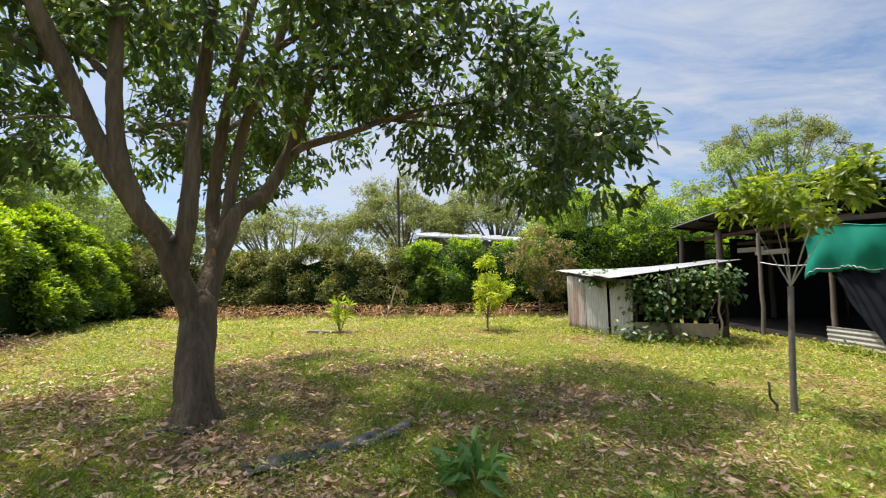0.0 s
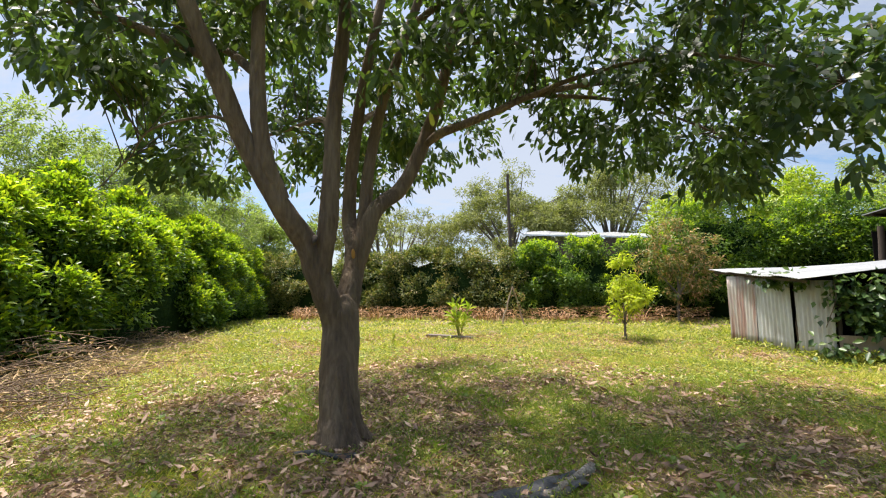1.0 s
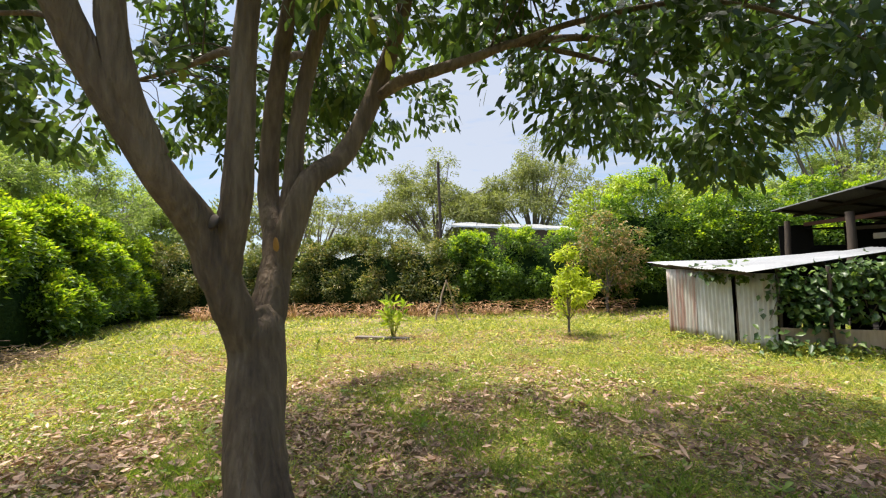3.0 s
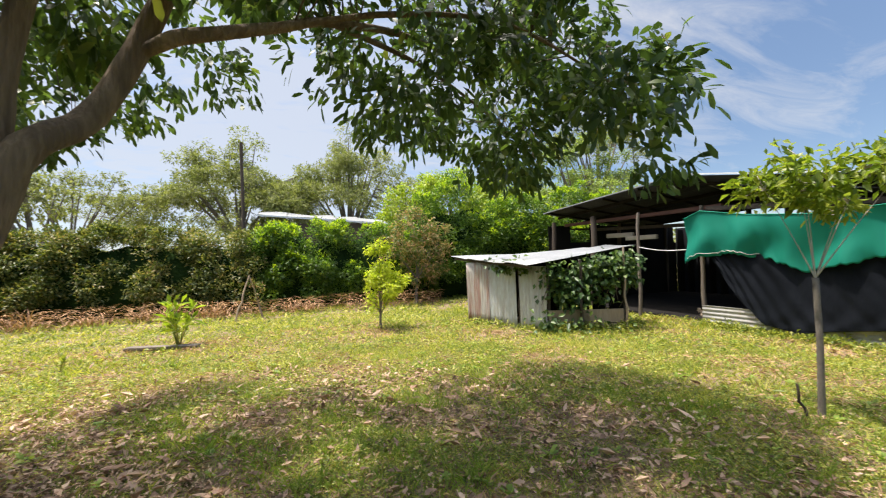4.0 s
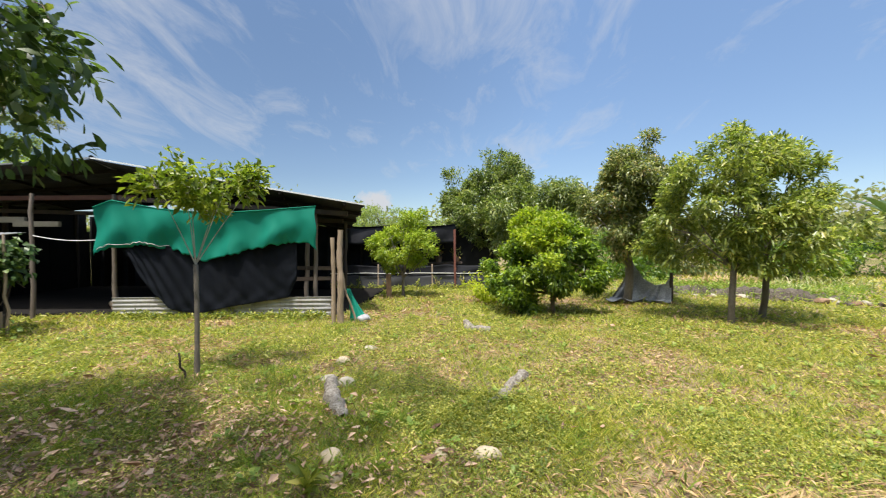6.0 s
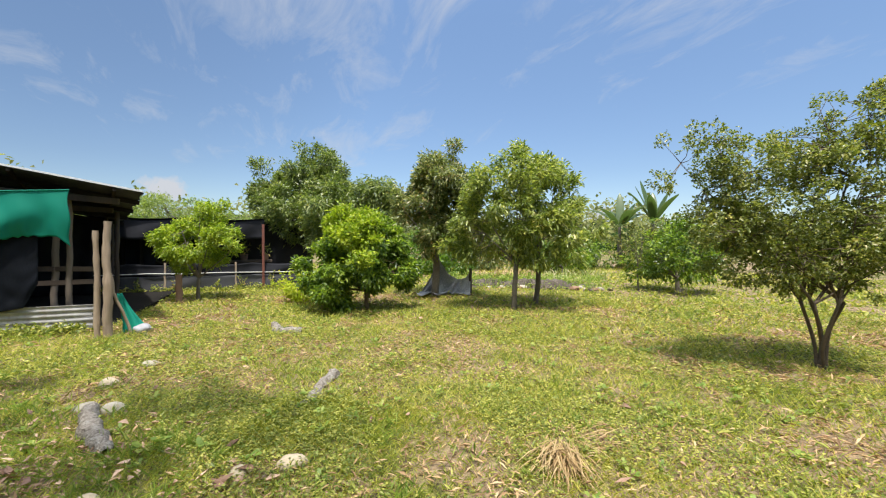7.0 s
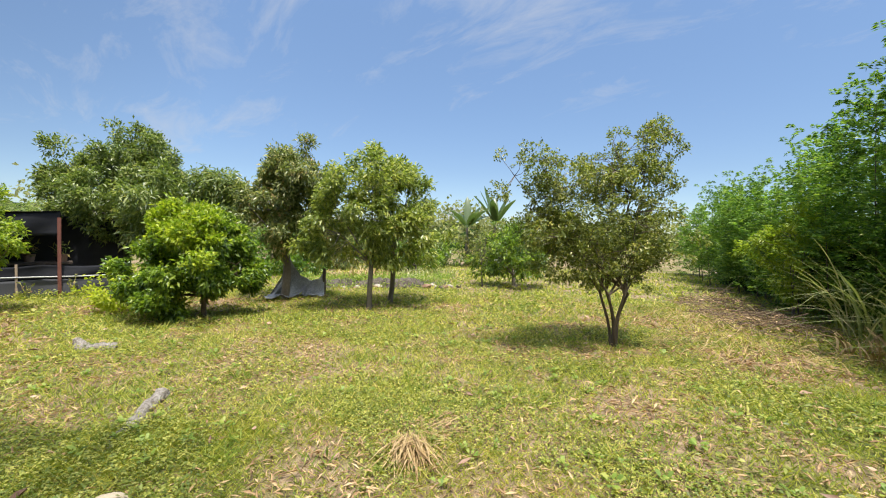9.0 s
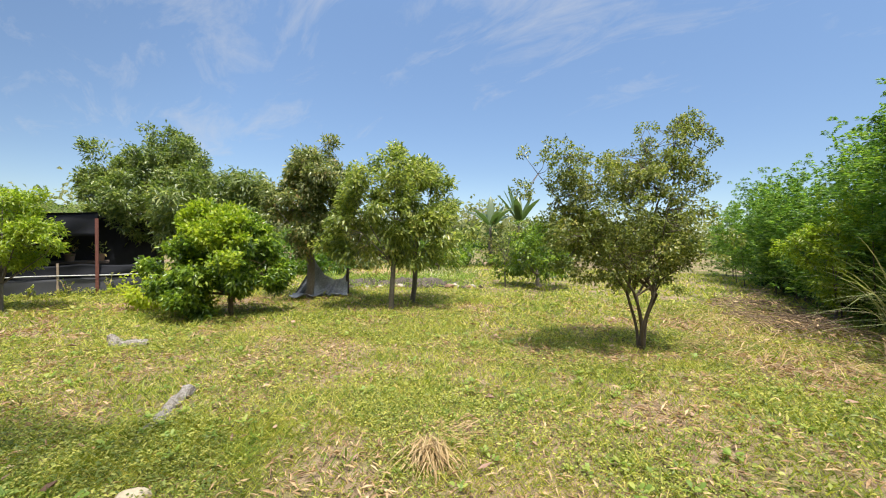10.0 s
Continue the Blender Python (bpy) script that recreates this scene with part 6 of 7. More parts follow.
def vine():
    g = np.random.default_rng(251)
    t = empty("creeper", (4.6, 9.15, 0), "leafy creeper hanging over the front of the coop", "creeper")
    # trails that hang from the eave, thick towards the pole and thin elsewhere
    trails = []
    for k in range(46):
        s = g.beta(1.5, 1.1) * 1.14 - 0.12
        top = 1.36 + 0.2 * s
        drop = (0.25 + 0.85 * math.sin(math.pi * min(0.95, max(0.1, 0.2 + 0.65 * s)))) * g.uniform(0.3, 1.0) ** 1.3
        m = int(2 + drop * 8)
        u = g.random(m) ** 0.8
        sx = s + g.normal(0, 0.05) * u + 0.06 * np.sin(u * 5 + k)
        trails.append(np.stack([3.8 + 1.7 * sx, 9.46 - 0.42 * sx + g.normal(0, 0.07, m), top - drop * u], 1))
    p = np.concatenate(trails)
    n = len(p)
    extra = np.stack([g.uniform(5.2, 5.7, 26), g.uniform(8.85, 9.1, 26), g.uniform(1.05, 1.5, 26)], 1)
    q = g.uniform(0.3, 0.8, 20)
    fall = np.stack([2.93 + 0.89 * q - 0.09 + g.normal(0, 0.02, 20), 11.58 - 2.13 * q - 0.04 + g.normal(0, 0.03, 20), 1.43 - 0.14 * g.random(20) ** 1.6], 1)
    w = np.concatenate([g.normal(0.0, 0.06, 22), g.uniform(0.1, 1.0, 20)])
    foot = np.stack([3.75 + 1.55 * w, 9.3 - 0.58 * w + g.normal(0, 0.1, 42), 0.02 + 0.26 * g.random(42) ** 2], 1)
    p = np.concatenate([p, extra, fall, foot])
    out = np.tile([-0.35, -0.85, 0.2], (len(p), 1))
    part("foliage", rosettes(p, out, 5, 0.14, 0.09, g, 0.75, 0.5, 0.09), MAT["leaf_vine"], t)
    for k in range(16):
        a = p[g.integers(0, n)]
        b = a + (g.uniform(-0.3, 0.3), g.uniform(-0.05, 0.1), -g.uniform(0.3, 0.9))
        b[2] = max(b[2], 0.02)
        part("stem", tube(spline([(*a, 0.008), (*((a + b) / 2 + g.normal(0, 0.06, 3)), 0.008), (*b, 0.007)], 3), 5), MAT["twig"], t, smooth=True)


vine()

# ---- the tin roof of the next house, behind the hedge ----
nb = empty("neighbour_house", (0.4, 26.5, 0), "long low roof of pale sheets beyond the hedge", "house")
for k in range(5):
    x = -2.9 + 1.32 * k
    part("roof_sheet", corrugated((x, 25.0, 4.12 - 0.09 * k), (1.38, 0, -0.09), (0.0, 3.0, 0.5), 0.18, 0.006, 0.05, 260 + k), MAT["zinc"], nb, smooth=True)
bm = bmesh.new()
box(bm, (-2.75, 25.12, 0), (3.6, 27.9, 3.66))
part("wall", bm, MAT["wood_dark"], nb)
part("eave_board", plank((-2.95, 24.97, 4.08), (3.75, 24.97, 3.62), 0.03, 0.08), MAT["sheet_white"], nb, "pale eave board")


# ---- the shade-cloth nursery at the east side ----
def nursery():
    t = empty("nursery", (13.5, 4.0, 0), "nursery frame closed with black and grey shade cloth", "nursery")
    X0 = 12.35

    def band(x, y0, y1, z0, z1, amp, sag, k):
        def fn(u, v):
            y = y0 + (y1 - y0) * u
            tz, lz = z1 - sag * np.abs(np.sin(u * np.pi * k)), z0 + 0.02 * np.sin(u * 40)
            return np.stack([x + amp * np.sin(u * 46 + 2 * v) * (0.4 + v) + 0.5 * amp * np.sin(u * 23 + 5 * v), y, lz + (tz - lz) * (1 - v)], -1)
        return cloth(fn, 90, 8)

    part("lower_cloth", band(X0, 9.5, 0.5, 0.0, 0.44, 0.02, 0.02, 6), MAT["cloth_grey"], t, "dusty grey shade cloth", True)
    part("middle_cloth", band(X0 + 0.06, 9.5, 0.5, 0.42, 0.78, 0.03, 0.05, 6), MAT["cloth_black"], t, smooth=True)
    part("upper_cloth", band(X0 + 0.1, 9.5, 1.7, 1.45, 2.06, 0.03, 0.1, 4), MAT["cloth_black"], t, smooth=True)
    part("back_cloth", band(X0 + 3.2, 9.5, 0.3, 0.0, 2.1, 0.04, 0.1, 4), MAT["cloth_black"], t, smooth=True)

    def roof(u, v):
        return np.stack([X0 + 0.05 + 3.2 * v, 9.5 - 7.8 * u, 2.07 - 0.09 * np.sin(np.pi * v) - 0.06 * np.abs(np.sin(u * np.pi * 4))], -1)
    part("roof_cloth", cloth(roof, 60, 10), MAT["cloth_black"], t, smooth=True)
    part("rail", tube([(X0 - 0.03, y, 0.5 + 0.015 * math.sin(y * 3), 0.014) for y in np.linspace(9.5, 0.5, 12)], 6), MAT["rope"], t)
    for k, y in enumerate((9.3, 7.4, 5.5, 4.2, 2.45)):
        part("post", pole((X0 - 0.02, y, -0.1), (X0 + 0.02, y, 0.8 if k > 2 else 2.05), 0.03, 0.026, 0.006, 270 + k), MAT["wood_dark" if k < 3 else "wood_old"], t, smooth=True)
    bm = bmesh.new()
    box(bm, (X0 - 0.08, 1.68, -0.1), (X0 - 0.01, 1.75, 1.9), 0.008)
    part("steel_post", bm, MAT["iron_red"], t, "rust-red steel post")
    bm = bmesh.new()
    box(bm, (X0 + 1.0, 1.5, 0.72), (X0 + 1.7, 9.0, 0.78), 0.01)
    bench = part("bench", bm, MAT["wood_dark"], t)
    for k, y in enumerate((2.0, 5.0, 8.5)):
        part("bench_leg", plank((X0 + 1.35, y, 0), (X0 + 1.35, y, 0.73), 0.08, 0.08), MAT["wood_dark"], bench)


nursery()
gg = np.random.default_rng(281)
pots = []
for k in range(11):
    y = 1.7 + 0.62 * k
    rosette = empty("potted_plant", (13.6, y, 0.78), "withered potted plant on the nursery bench", "potted plant", "pots on the bench")
    part("pot", tube([(13.6, y, 0.78, 0.09), (13.6, y, 0.9, 0.11), (13.6, y, 0.98, 0.125)], 10), MAT["earth_red"], rosette, smooth=True)
    pk = np.array([[13.6, y, 1.0], [13.6, y + 0.06, 1.12], [13.55, y - 0.05, 1.2]])
    part("foliage", rosettes(pk, np.tile([0, 0, 1.0], (3, 1)), 9, 0.2, 0.05, gg), MAT["leaf_red" if k % 2 else "leaf_back"], rosette)

tagged(part("stub_post", pole((10.42, 3.5, -0.1), (10.42, 3.5, 0.62), 0.075, 0.07, 0.004, 291, 12), MAT["wood_pink"], smooth=True), "short reddish-brown post beside the citrus tree", "post")
for k, (y, h) in enumerate(((2.25, 0.45), (1.5, 0.6), (2.95, 0.3), (3.9, 0.35), (4.8, 0.4))):
    rosette_plant((12.15, y), h, 26, 0.09, 0.05, ("leaf_red", "leaf_back", "weed")[k % 3], "small weed climbing at the foot of the shade cloth", "fence_weed", 300 + k)


# ---- the sheet hung in the fruit tree ----
def hung(u, v):
    """A dark sheet tied to a trunk and to a stake, its pale foot spread over the ground."""
    top = np.interp(u, [0, 0.06, 0.3, 0.6, 0.85, 1], [0.92, 0.8, 0.5, 0.36, 0.4, 0.58])
    w = np.clip(v / 0.55, 0, 1)
    lie = np.clip((v - 0.55) / 0.45, 0, 1)
    side = (0.12 + 0.85 * u) * (1 - w) + (-0.35 + 1.35 * u) * w
    pleat = 0.05 * np.sin(u * 34 + 2 * np.sin(u * 9)) * w * (1 - 0.6 * lie)
    fwd = -0.25 * w ** 2 - 0.75 * lie * (0.62 + 0.22 * np.sin(u * 5 + 1) + 0.12 * np.sin(u * 17) + 0.06 * np.sin(u * 41)) + pleat
    z = top * (1 - w ** 0.85) + 0.05 + 0.03 * np.sin(u * 21 + 9 * lie) * w + lie * (0.03 + 0.05 * np.abs(np.sin(u * 13 + 7 * lie)) * np.sin(lie * 8 + u * 9) ** 2)
    x = 9.75 - 0.493 * side + 0.87 * fwd
    y = -2.72 - 0.87 * side - 0.493 * fwd
    return np.stack([x, y, np.maximum(z, 0.035)], -1)


tagged(part("ground_sheet", cloth(hung, 90, 30), MAT["sheet_grey"], smooth=True), "grey plastic sheet tied to a tree, trailing on the ground", "sheet")
tagged(part("tie_stake", pole((9.27, -3.57, -0.1), (9.25, -3.57, 0.72), 0.045, 0.04, 0.006, 316), MAT["wood_dark"], smooth=True), "weathered stake that holds up a sheet", "stake")

# the rough edge of the bed behind the orchard: a low cut bank of dark earth, with rubble at its foot
def cut_bank():
    g = np.random.default_rng(311)
    a, b = np.array((11.3, -3.7)), np.array((9.1, -8.1))
    side = np.array((-0.89, 0.45))
    prof = np.array([(0.34, -0.06), (0.26, 0.07), (0.2, 0.15), (0.12, 0.24), (0.05, 0.29), (-0.15, 0.31), (-0.5, 0.22), (-1.1, 0.06), (-1.5, -0.08)])
    m, rows = 90, []
    for i in range(m):
        u = i / (m - 1)
        k = min(1.0, 6 * u, 3.2 * (1 - u)) ** 0.7 * (0.8 + 0.2 * math.sin(u * 21) * math.sin(u * 9 + 1))
        c = a + (b - a) * u + side * (0.14 * math.sin(u * 13) + 0.07 * math.sin(u * 37))
        for o, z in prof:
            q = c + side * (o + g.normal(0, 0.025))
            rows.append((q[0], q[1], max(-0.08, z * k + g.normal(0, 0.018) * (z > 0.1))))
    w = len(prof)
    f = [(i * w + j, (i + 1) * w + j, (i + 1) * w + j + 1, i * w + j + 1) for i in range(m - 1) for j in range(w - 1)]
    t = part("earth_bank", (np.array(rows), np.array(f)), MAT["bank_earth"], smooth=True)
    tagged(t, "low cut bank of dark crumbling earth behind the orchard", "earth bank")
    u = np.concatenate([g.random(260), g.random(70)])
    o = np.concatenate([g.uniform(-0.9, 0.03, 260), g.uniform(0.2, 0.5, 70)])
    xy = a + (b - a) * u[:, None] + side * o[:, None]
    p = np.stack([xy[:, 0], xy[:, 1], np.where(o < 0.1, 0.2, 0.03) + 0.1 * g.random(330)], 1)
    tagged(part("bank_weeds", rosettes(p, np.tile([-0.3, 0, 0.8], (330, 1)), 7, 0.13, 0.03, g, 0.8, 0.2, 0.06), MAT["tuft"]), "grass and weeds along the top of the earth bank", "weeds", kind="stuff")
    for k in range(26):
        u = (k + g.random()) / 26
        x, y = a + (b - a) * u + side * g.uniform(0.12, 0.6)
        bm = bmesh.new()
        r = g.uniform(0.05, 0.13)
        bmesh.ops.create_icosphere(bm, subdivisions=2, radius=r)
        for v_ in bm.verts:
            v_.co = Vector((v_.co.x * 1.4, v_.co.y, v_.co.z * 0.7)) * (1 + 0.45 * noise.noise(v_.co * 9 + Vector((k, 0, 0))))
        bmesh.ops.transform(bm, matrix=pose(x, y, r * 0.3, 0, 0, g.uniform(0, 360)), verts=bm.verts)
        tagged(part("rubble_stone", bm, MAT[("stone_grey", "bank_earth", "earth_red")[k % 3]]), "broken lump of rubble at the foot of the bank", "stone", "rubble of the bed")


cut_bank()
tall_grass("bed_grass", (11.4, -6.2), 130, 0.38, 312, "rough grass along the edge of the bed", 0.9, "tuft")
tall_grass("bed_grass", (11.2, -8.0), 130, 0.45, 313, "rough grass along the edge of the bed", 0.9)
tall_grass("bed_grass", (12.8, -6.8), 160, 0.6, 314, "rough grass along the edge of the bed", 1.2, "straw")
tall_grass("bed_grass", (12.6, -9.6), 160, 0.6, 315, "rough grass along the edge of the bed", 1.3)

gh = empty("shelter", (17.35, -13.85, 0), "low shelter with a white sheet roof among shrubs", "shelter")
part("roof_sheet", corrugated((16.75, -14.3, 0.98), (-0.25, 0.9, 0.0), (1.3, 0.35, -0.22), 0.09, 0.013, 0.01, 321), MAT["sheet_white"], gh, smooth=True)
for x, y in ((16.8, -14.2), (16.6, -13.5), (17.95, -13.9), (17.75, -13.15)):
    part("post", pole((x, y, -0.1), (x, y, 0.9 if x < 17 else 0.72), 0.03, 0.03, 0.004, 320), MAT["wood_old"], gh, smooth=True)


def brush_pile(at, n, spread, height, length, seed, label, dead="straw"):
    """A tangle of dry twigs, one mesh, with withered leaves caught in it."""
    g = np.random.default_rng(seed)
    t = empty("brush_pile", (at[0], at[1], 0), label, "brush pile")
    runs = []
    for k in range(n):
        a, r = g.uniform(0, 6.28), spread * g.random() ** 0.6
        x, y = at[0] + r * math.cos(a), at[1] + r * math.sin(a)
        hh = height * max(0.1, 1 - (r / spread) ** 1.5)
        az, L = g.uniform(0, 6.28), length * g.uniform(0.4, 1.2)
        z0 = g.uniform(0.01, hh)
        dx, dy = L * math.cos(az) / 2, L * math.sin(az) / 2
        tilt = g.normal(0, 0.12)
        ends = [(x - dx, y - dy, max(0.01, z0 - tilt * L)), (x + g.normal(0, 0.06), y + g.normal(0, 0.06), z0 + 0.05), (x + dx, y + dy, max(0.01, z0 + tilt * L))]
        rr = g.uniform(0.003, 0.009)
        runs.append(spline([(*q, w) for q, w in zip(ends, (rr, rr * 0.8, rr * 0.35))], 4))
    tagged(part("twig_tangle", tubes(runs, 4), MAT["brush"], t), kind="stuff")
    m = n * (5 if dead == "straw" else 3)
    a, r = g.uniform(0, 6.28, m), spread * 1.1 * g.random(m) ** 0.55
    c = np.stack([at[0] + r * np.cos(a), at[1] + r * np.sin(a), g.uniform(0.01, 1, m) * height * np.maximum(0.12, 1 - (r / spread) ** 1.5)], 1)
    part("withered_foliage", blades_of(c, g.normal(0, 1, (m, 3)) * (1, 1, 0.5), g.normal(0, 0.4, (m, 3)) + np.array([0, 0, 0.8]), 0.13 * g.uniform(0.5, 1.4, m), 0.03, 0.3), MAT[dead], t)


brush_pile((-8.6, 5.6), 170, 1.5, 0.75, 1.5, 322, "tangle of dry cut twigs under the tall hedge")
brush_pile((-7.5, 4.3), 130, 1.1, 0.5, 1.2, 323, "tangle of dry cut twigs and stalks on the lawn", "dry_bit")
brush_pile((-6.75, 3.75), 110, 0.9, 0.35, 1.0, 328, "thin edge of the dry twigs on the lawn", "dry_bit")
brush_pile((-10.2, 8.6), 90, 1.1, 0.5, 1.2, 324, "thin tangle of dry twigs under the hedge")
brush_pile((2.4, -10.9), 110, 1.0, 0.4, 1.0, 325, "brown cut twigs lying before the thicket", "dry_bit")
brush_pile((0.7, -8.4), 110, 0.9, 0.3, 0.9, 326, "brown cut twigs lying before the thicket", "dry_bit")
brush_pile((1.5, -9.6), 80, 0.9, 0.25, 0.9, 327, "brown cut twigs lying before the thicket", "dry_bit")


# ---- stones, logs and litter on the lawn ----
def pebble(at, size, label, seed, mat="stone", group="border stones"):
    bm = bmesh.new()
    bmesh.ops.create_icosphere(bm, subdivisions=3, radius=1)
    for v_ in bm.verts:
        v_.co *= 1 + 0.16 * noise.noise(v_.co * 1.3 + Vector((seed, 0, 0))) + 0.03 * noise.noise(v_.co * 5)
    bmesh.ops.transform(bm, matrix=pose(at[0], at[1], float(gz(*at)) + size[2] * 0.2, 4, 3, seed * 47) @ Matrix.Diagonal((*size, 1)), verts=bm.verts)
    tagged(part("stone", bm, MAT[mat], smooth=True), label, "stone", group)


pebble((1.7, 2.29), (0.082, 0.078, 0.07), "rounded pale brown stone in the grass", 1)
pebble((1.8, 1.2), (0.105, 0.085, 0.062), "smooth rounded pale stone in the grass", 2)
pebble((1.46, 2.19), (0.052, 0.05, 0.045), "small rounded stone in the grass", 3)
pebble((1.8, 1.53), (0.065, 0.06, 0.045), "brown stone half buried in grass", 4)
pebble((4.1, 2.92), (0.1, 0.085, 0.08), "brown weathered stone at the end of the border", 5)
pebble((3.4, 2.67), (0.1, 0.09, 0.06), "greyish broken stone of the border row", 6, "stone_grey")
pebble((3.5, 2.9), (0.11, 0.09, 0.05), "greyish broken stone of the border", 7, "stone_grey")
pebble((4.9, 2.75), (0.14, 0.1, 0.03), "flat greyish stone in the lawn", 8, "stone_grey")


def log(a, b, r0, r1, label, seed, bent=0.05):
    g = np.random.default_rng(seed)
    a, b = np.array(a, float), np.array(b, float)
    m = (a + b) / 2 + g.normal(0, bent, 3) * (1, 1, 0.3)
    rows = spline([(*a, r0), (*m, (r0 + r1) / 2 * 1.05), (*b, r1)], 12)
    rows[:, 3] *= 1 + 0.1 * np.sin(np.arange(len(rows)) * 0.9 + seed) + g.normal(0, 0.06, len(rows))
    rows[0, 3] *= 0.35
    rows[1, 3] *= 0.8
    rows[-1, 3] *= 0.4
    ob = part("log", tube(rows, 14, 0.13, seed), MAT["log"], smooth=True)
    tagged(ob, label, "log", "logs on the lawn")


log((2.42, 2.43, 0.02), (3.4, 2.84, 0.025), 0.078, 0.06, "weathered grey log of the border", 331)
log((2.58, 1.2, 0.0), (3.66, 0.69, 0.03), 0.03, 0.07, "weathered grey log lying in the grass", 332)
log((6.55, 1.35, 0.01), (5.95, 0.95, 0.02), 0.08, 0.065, "short pale log lying in the sun", 333)
log((-0.95, 3.25, 0.0), (-0.3, 4.2, 0.02), 0.025, 0.04, "rotting log lying beside a strip of black plastic", 334)


def strip(u, v):
    s = u
    x = -1.35 + 0.95 * s + 0.12 * (v - 0.5) * (-1)
    y = 3.02 + 0.95 * s + 0.16 * (v - 0.5)
    return np.stack([x, y, 0.035 + 0.03 * np.sin(u * 22) * np.sin(v * 5 + 1) + 0.03 * v + gz(x, y)], -1)


tagged(part("plastic_strip", cloth(strip, 50, 8), MAT["plastic_black"], smooth=True), "torn strip of black plastic half buried in the grass", "plastic")
hose = [(-2.66 + 0.5 * s, 3.72 + 0.14 * s + 0.05 * math.sin(6 * s), 0.05, 0.028) for s in np.linspace(0, 1, 9)]
tagged(part("hose", tube(hose, 7), MAT["plastic_black"], smooth=True), "piece of black hose at the foot of the tree", "hose")


def heap(name, at, n, length, seed, label, spread, mat="straw", height=0.1, way=None, wide=0.011, fan=0.9):
    g = np.random.default_rng(seed)
    a = g.uniform(0, 6.28, n)
    r = spread * g.random(n) ** 0.6
    x, y = at[0] + r * np.cos(a), at[1] + r * np.sin(a)
    c = np.stack([x, y, gz(x, y) + g.uniform(0.01, height, n)], 1)
    if way is not None:
        a = way + g.normal(0, 0.1, n)
    turn_ = g.normal(0, fan, n)
    d = np.stack([np.cos(a + turn_), np.sin(a + turn_), g.normal(0.08, 0.18, n)], 1)
    ob = part(name, blades_of(c, d, np.tile([0, 0, 1.0], (n, 1)), length * g.uniform(0.5, 1.3, n), wide, 0.3), MAT[mat])
    tagged(ob, label, "cut grass", kind="stuff")


heap("straw_heap", (1.28, -0.58), 230, 0.42, 341, "heap of cut straw on the lawn", 0.13, way=2.5, fan=0.3, height=0.08, wide=0.009)
heap("straw_heap", (1.35, -0.75), 40, 0.5, 340, "loose strands of cut straw on the lawn", 0.16, way=-1.9, fan=0.4, height=0.05, wide=0.008)
heap("straw_heap", (0.6, -6.0), 500, 0.4, 342, "cut dry grass along the thicket", 1.1, height=0.2)
heap("straw_heap", (2.0, -8.5), 500, 0.45, 343, "cut dry grass along the thicket", 1.3, height=0.25)
heap("straw_heap", (-8.4, 5.6), 700, 0.5, 344, "cut dry grass under the hedge", 1.3, height=0.3)
heap("straw_heap", (-9.6, 8.8), 400, 0.45, 345, "cut dry grass under the hedge", 1.2, height=0.25)
for k, x in enumerate(np.linspace(-11, 3, 8)):
    heap("withered_weeds", (x, 16.7), 420, 0.34, 350 + k, "withered weeds at the foot of the hedge", 0.9, "withered", 0.5, wide=0.03)
for k in range(9):
    a = np.random.default_rng(360 + k)
    x, y = -8.6 - 0.25 * k + a.normal(0, 0.3), 4.6 + 0.5 * k + a.normal(0, 0.4)
    stick("fallen_branch", (x, y, 0.04), (x + a.uniform(-0.9, 0.9), y + a.uniform(-0.7, 0.7), 0.1), 0.014, 0.007, "dry fallen branch under the hedge", "wood_old", "branch", 370 + k, "branches under the hedge")


def foot_weeds(a, b, n, height, seed, label):
    """Weeds and grass left standing along the foot of a wall."""
    g = np.random.default_rng(seed)
    u, a, b = g.random(n)[:, None], np.array(a), np.array(b)
    c = a + (b - a) * u + g.normal(0, 0.07, (n, 2))
    tall = height * (0.35 + 0.65 * np.abs(np.sin(u[:, 0] * 23 + seed) * np.sin(u[:, 0] * 9)))
    p = np.stack([c[:, 0], c[:, 1], gz(c[:, 0], c[:, 1]) + tall * g.random(n)], 1)
    ob = part("wall_weeds", rosettes(p, np.tile([-0.4, -0.2, 0.8], (n, 1)), 6, 0.085, 0.034, g, 0.8, 0.2, 0.03), MAT["weed"])
    tagged(ob, label, "weeds", kind="stuff")


foot_weeds((7.05, 8.6), (7.1, 4.2), 420, 0.16, 391, "weeds along the foot of the low tin wall")
foot_weeds((2.78, 11.6), (3.7, 9.4), 90, 0.12, 392, "weeds along the foot of the tin coop")
foot_weeds((3.8, 9.25), (5.5, 8.8), 240, 0.2, 393, "weeds before the open side of the coop")
foot_weeds((12.2, 9.0), (12.2, 0.8), 420, 0.18, 394, "weeds along the foot of the shade cloth")

# ---- grass, weeds and dead leaves ----
def clear(x, y):
    """True where the lawn is open, not under the buildings."""
    return ~((x > 7.4) & (x < 13.2) & (y > 3.9) & (y < 14.7)) & ~((x > 3.2) & (x < 5.7) & (y > 9.6) & (y < 12.2))


def drift(x, y):
    """Where the fallen leaves lie thick under the old tree."""
    return shade(x, y) * np.clip((5.0 - x) / 3.0, 0.3, 1) * np.clip(0.48 + 0.75 * np.sin(x * 1.9 + np.sin(y * 2.3) * 1.5) * np.sin(y * 1.4 + 0.5) + 0.3 * np.sin(x * 5.1 + y * 3.3) + 0.45 * np.clip((-1.6 - x) / 1.5, 0, 1), 0.12, 1)


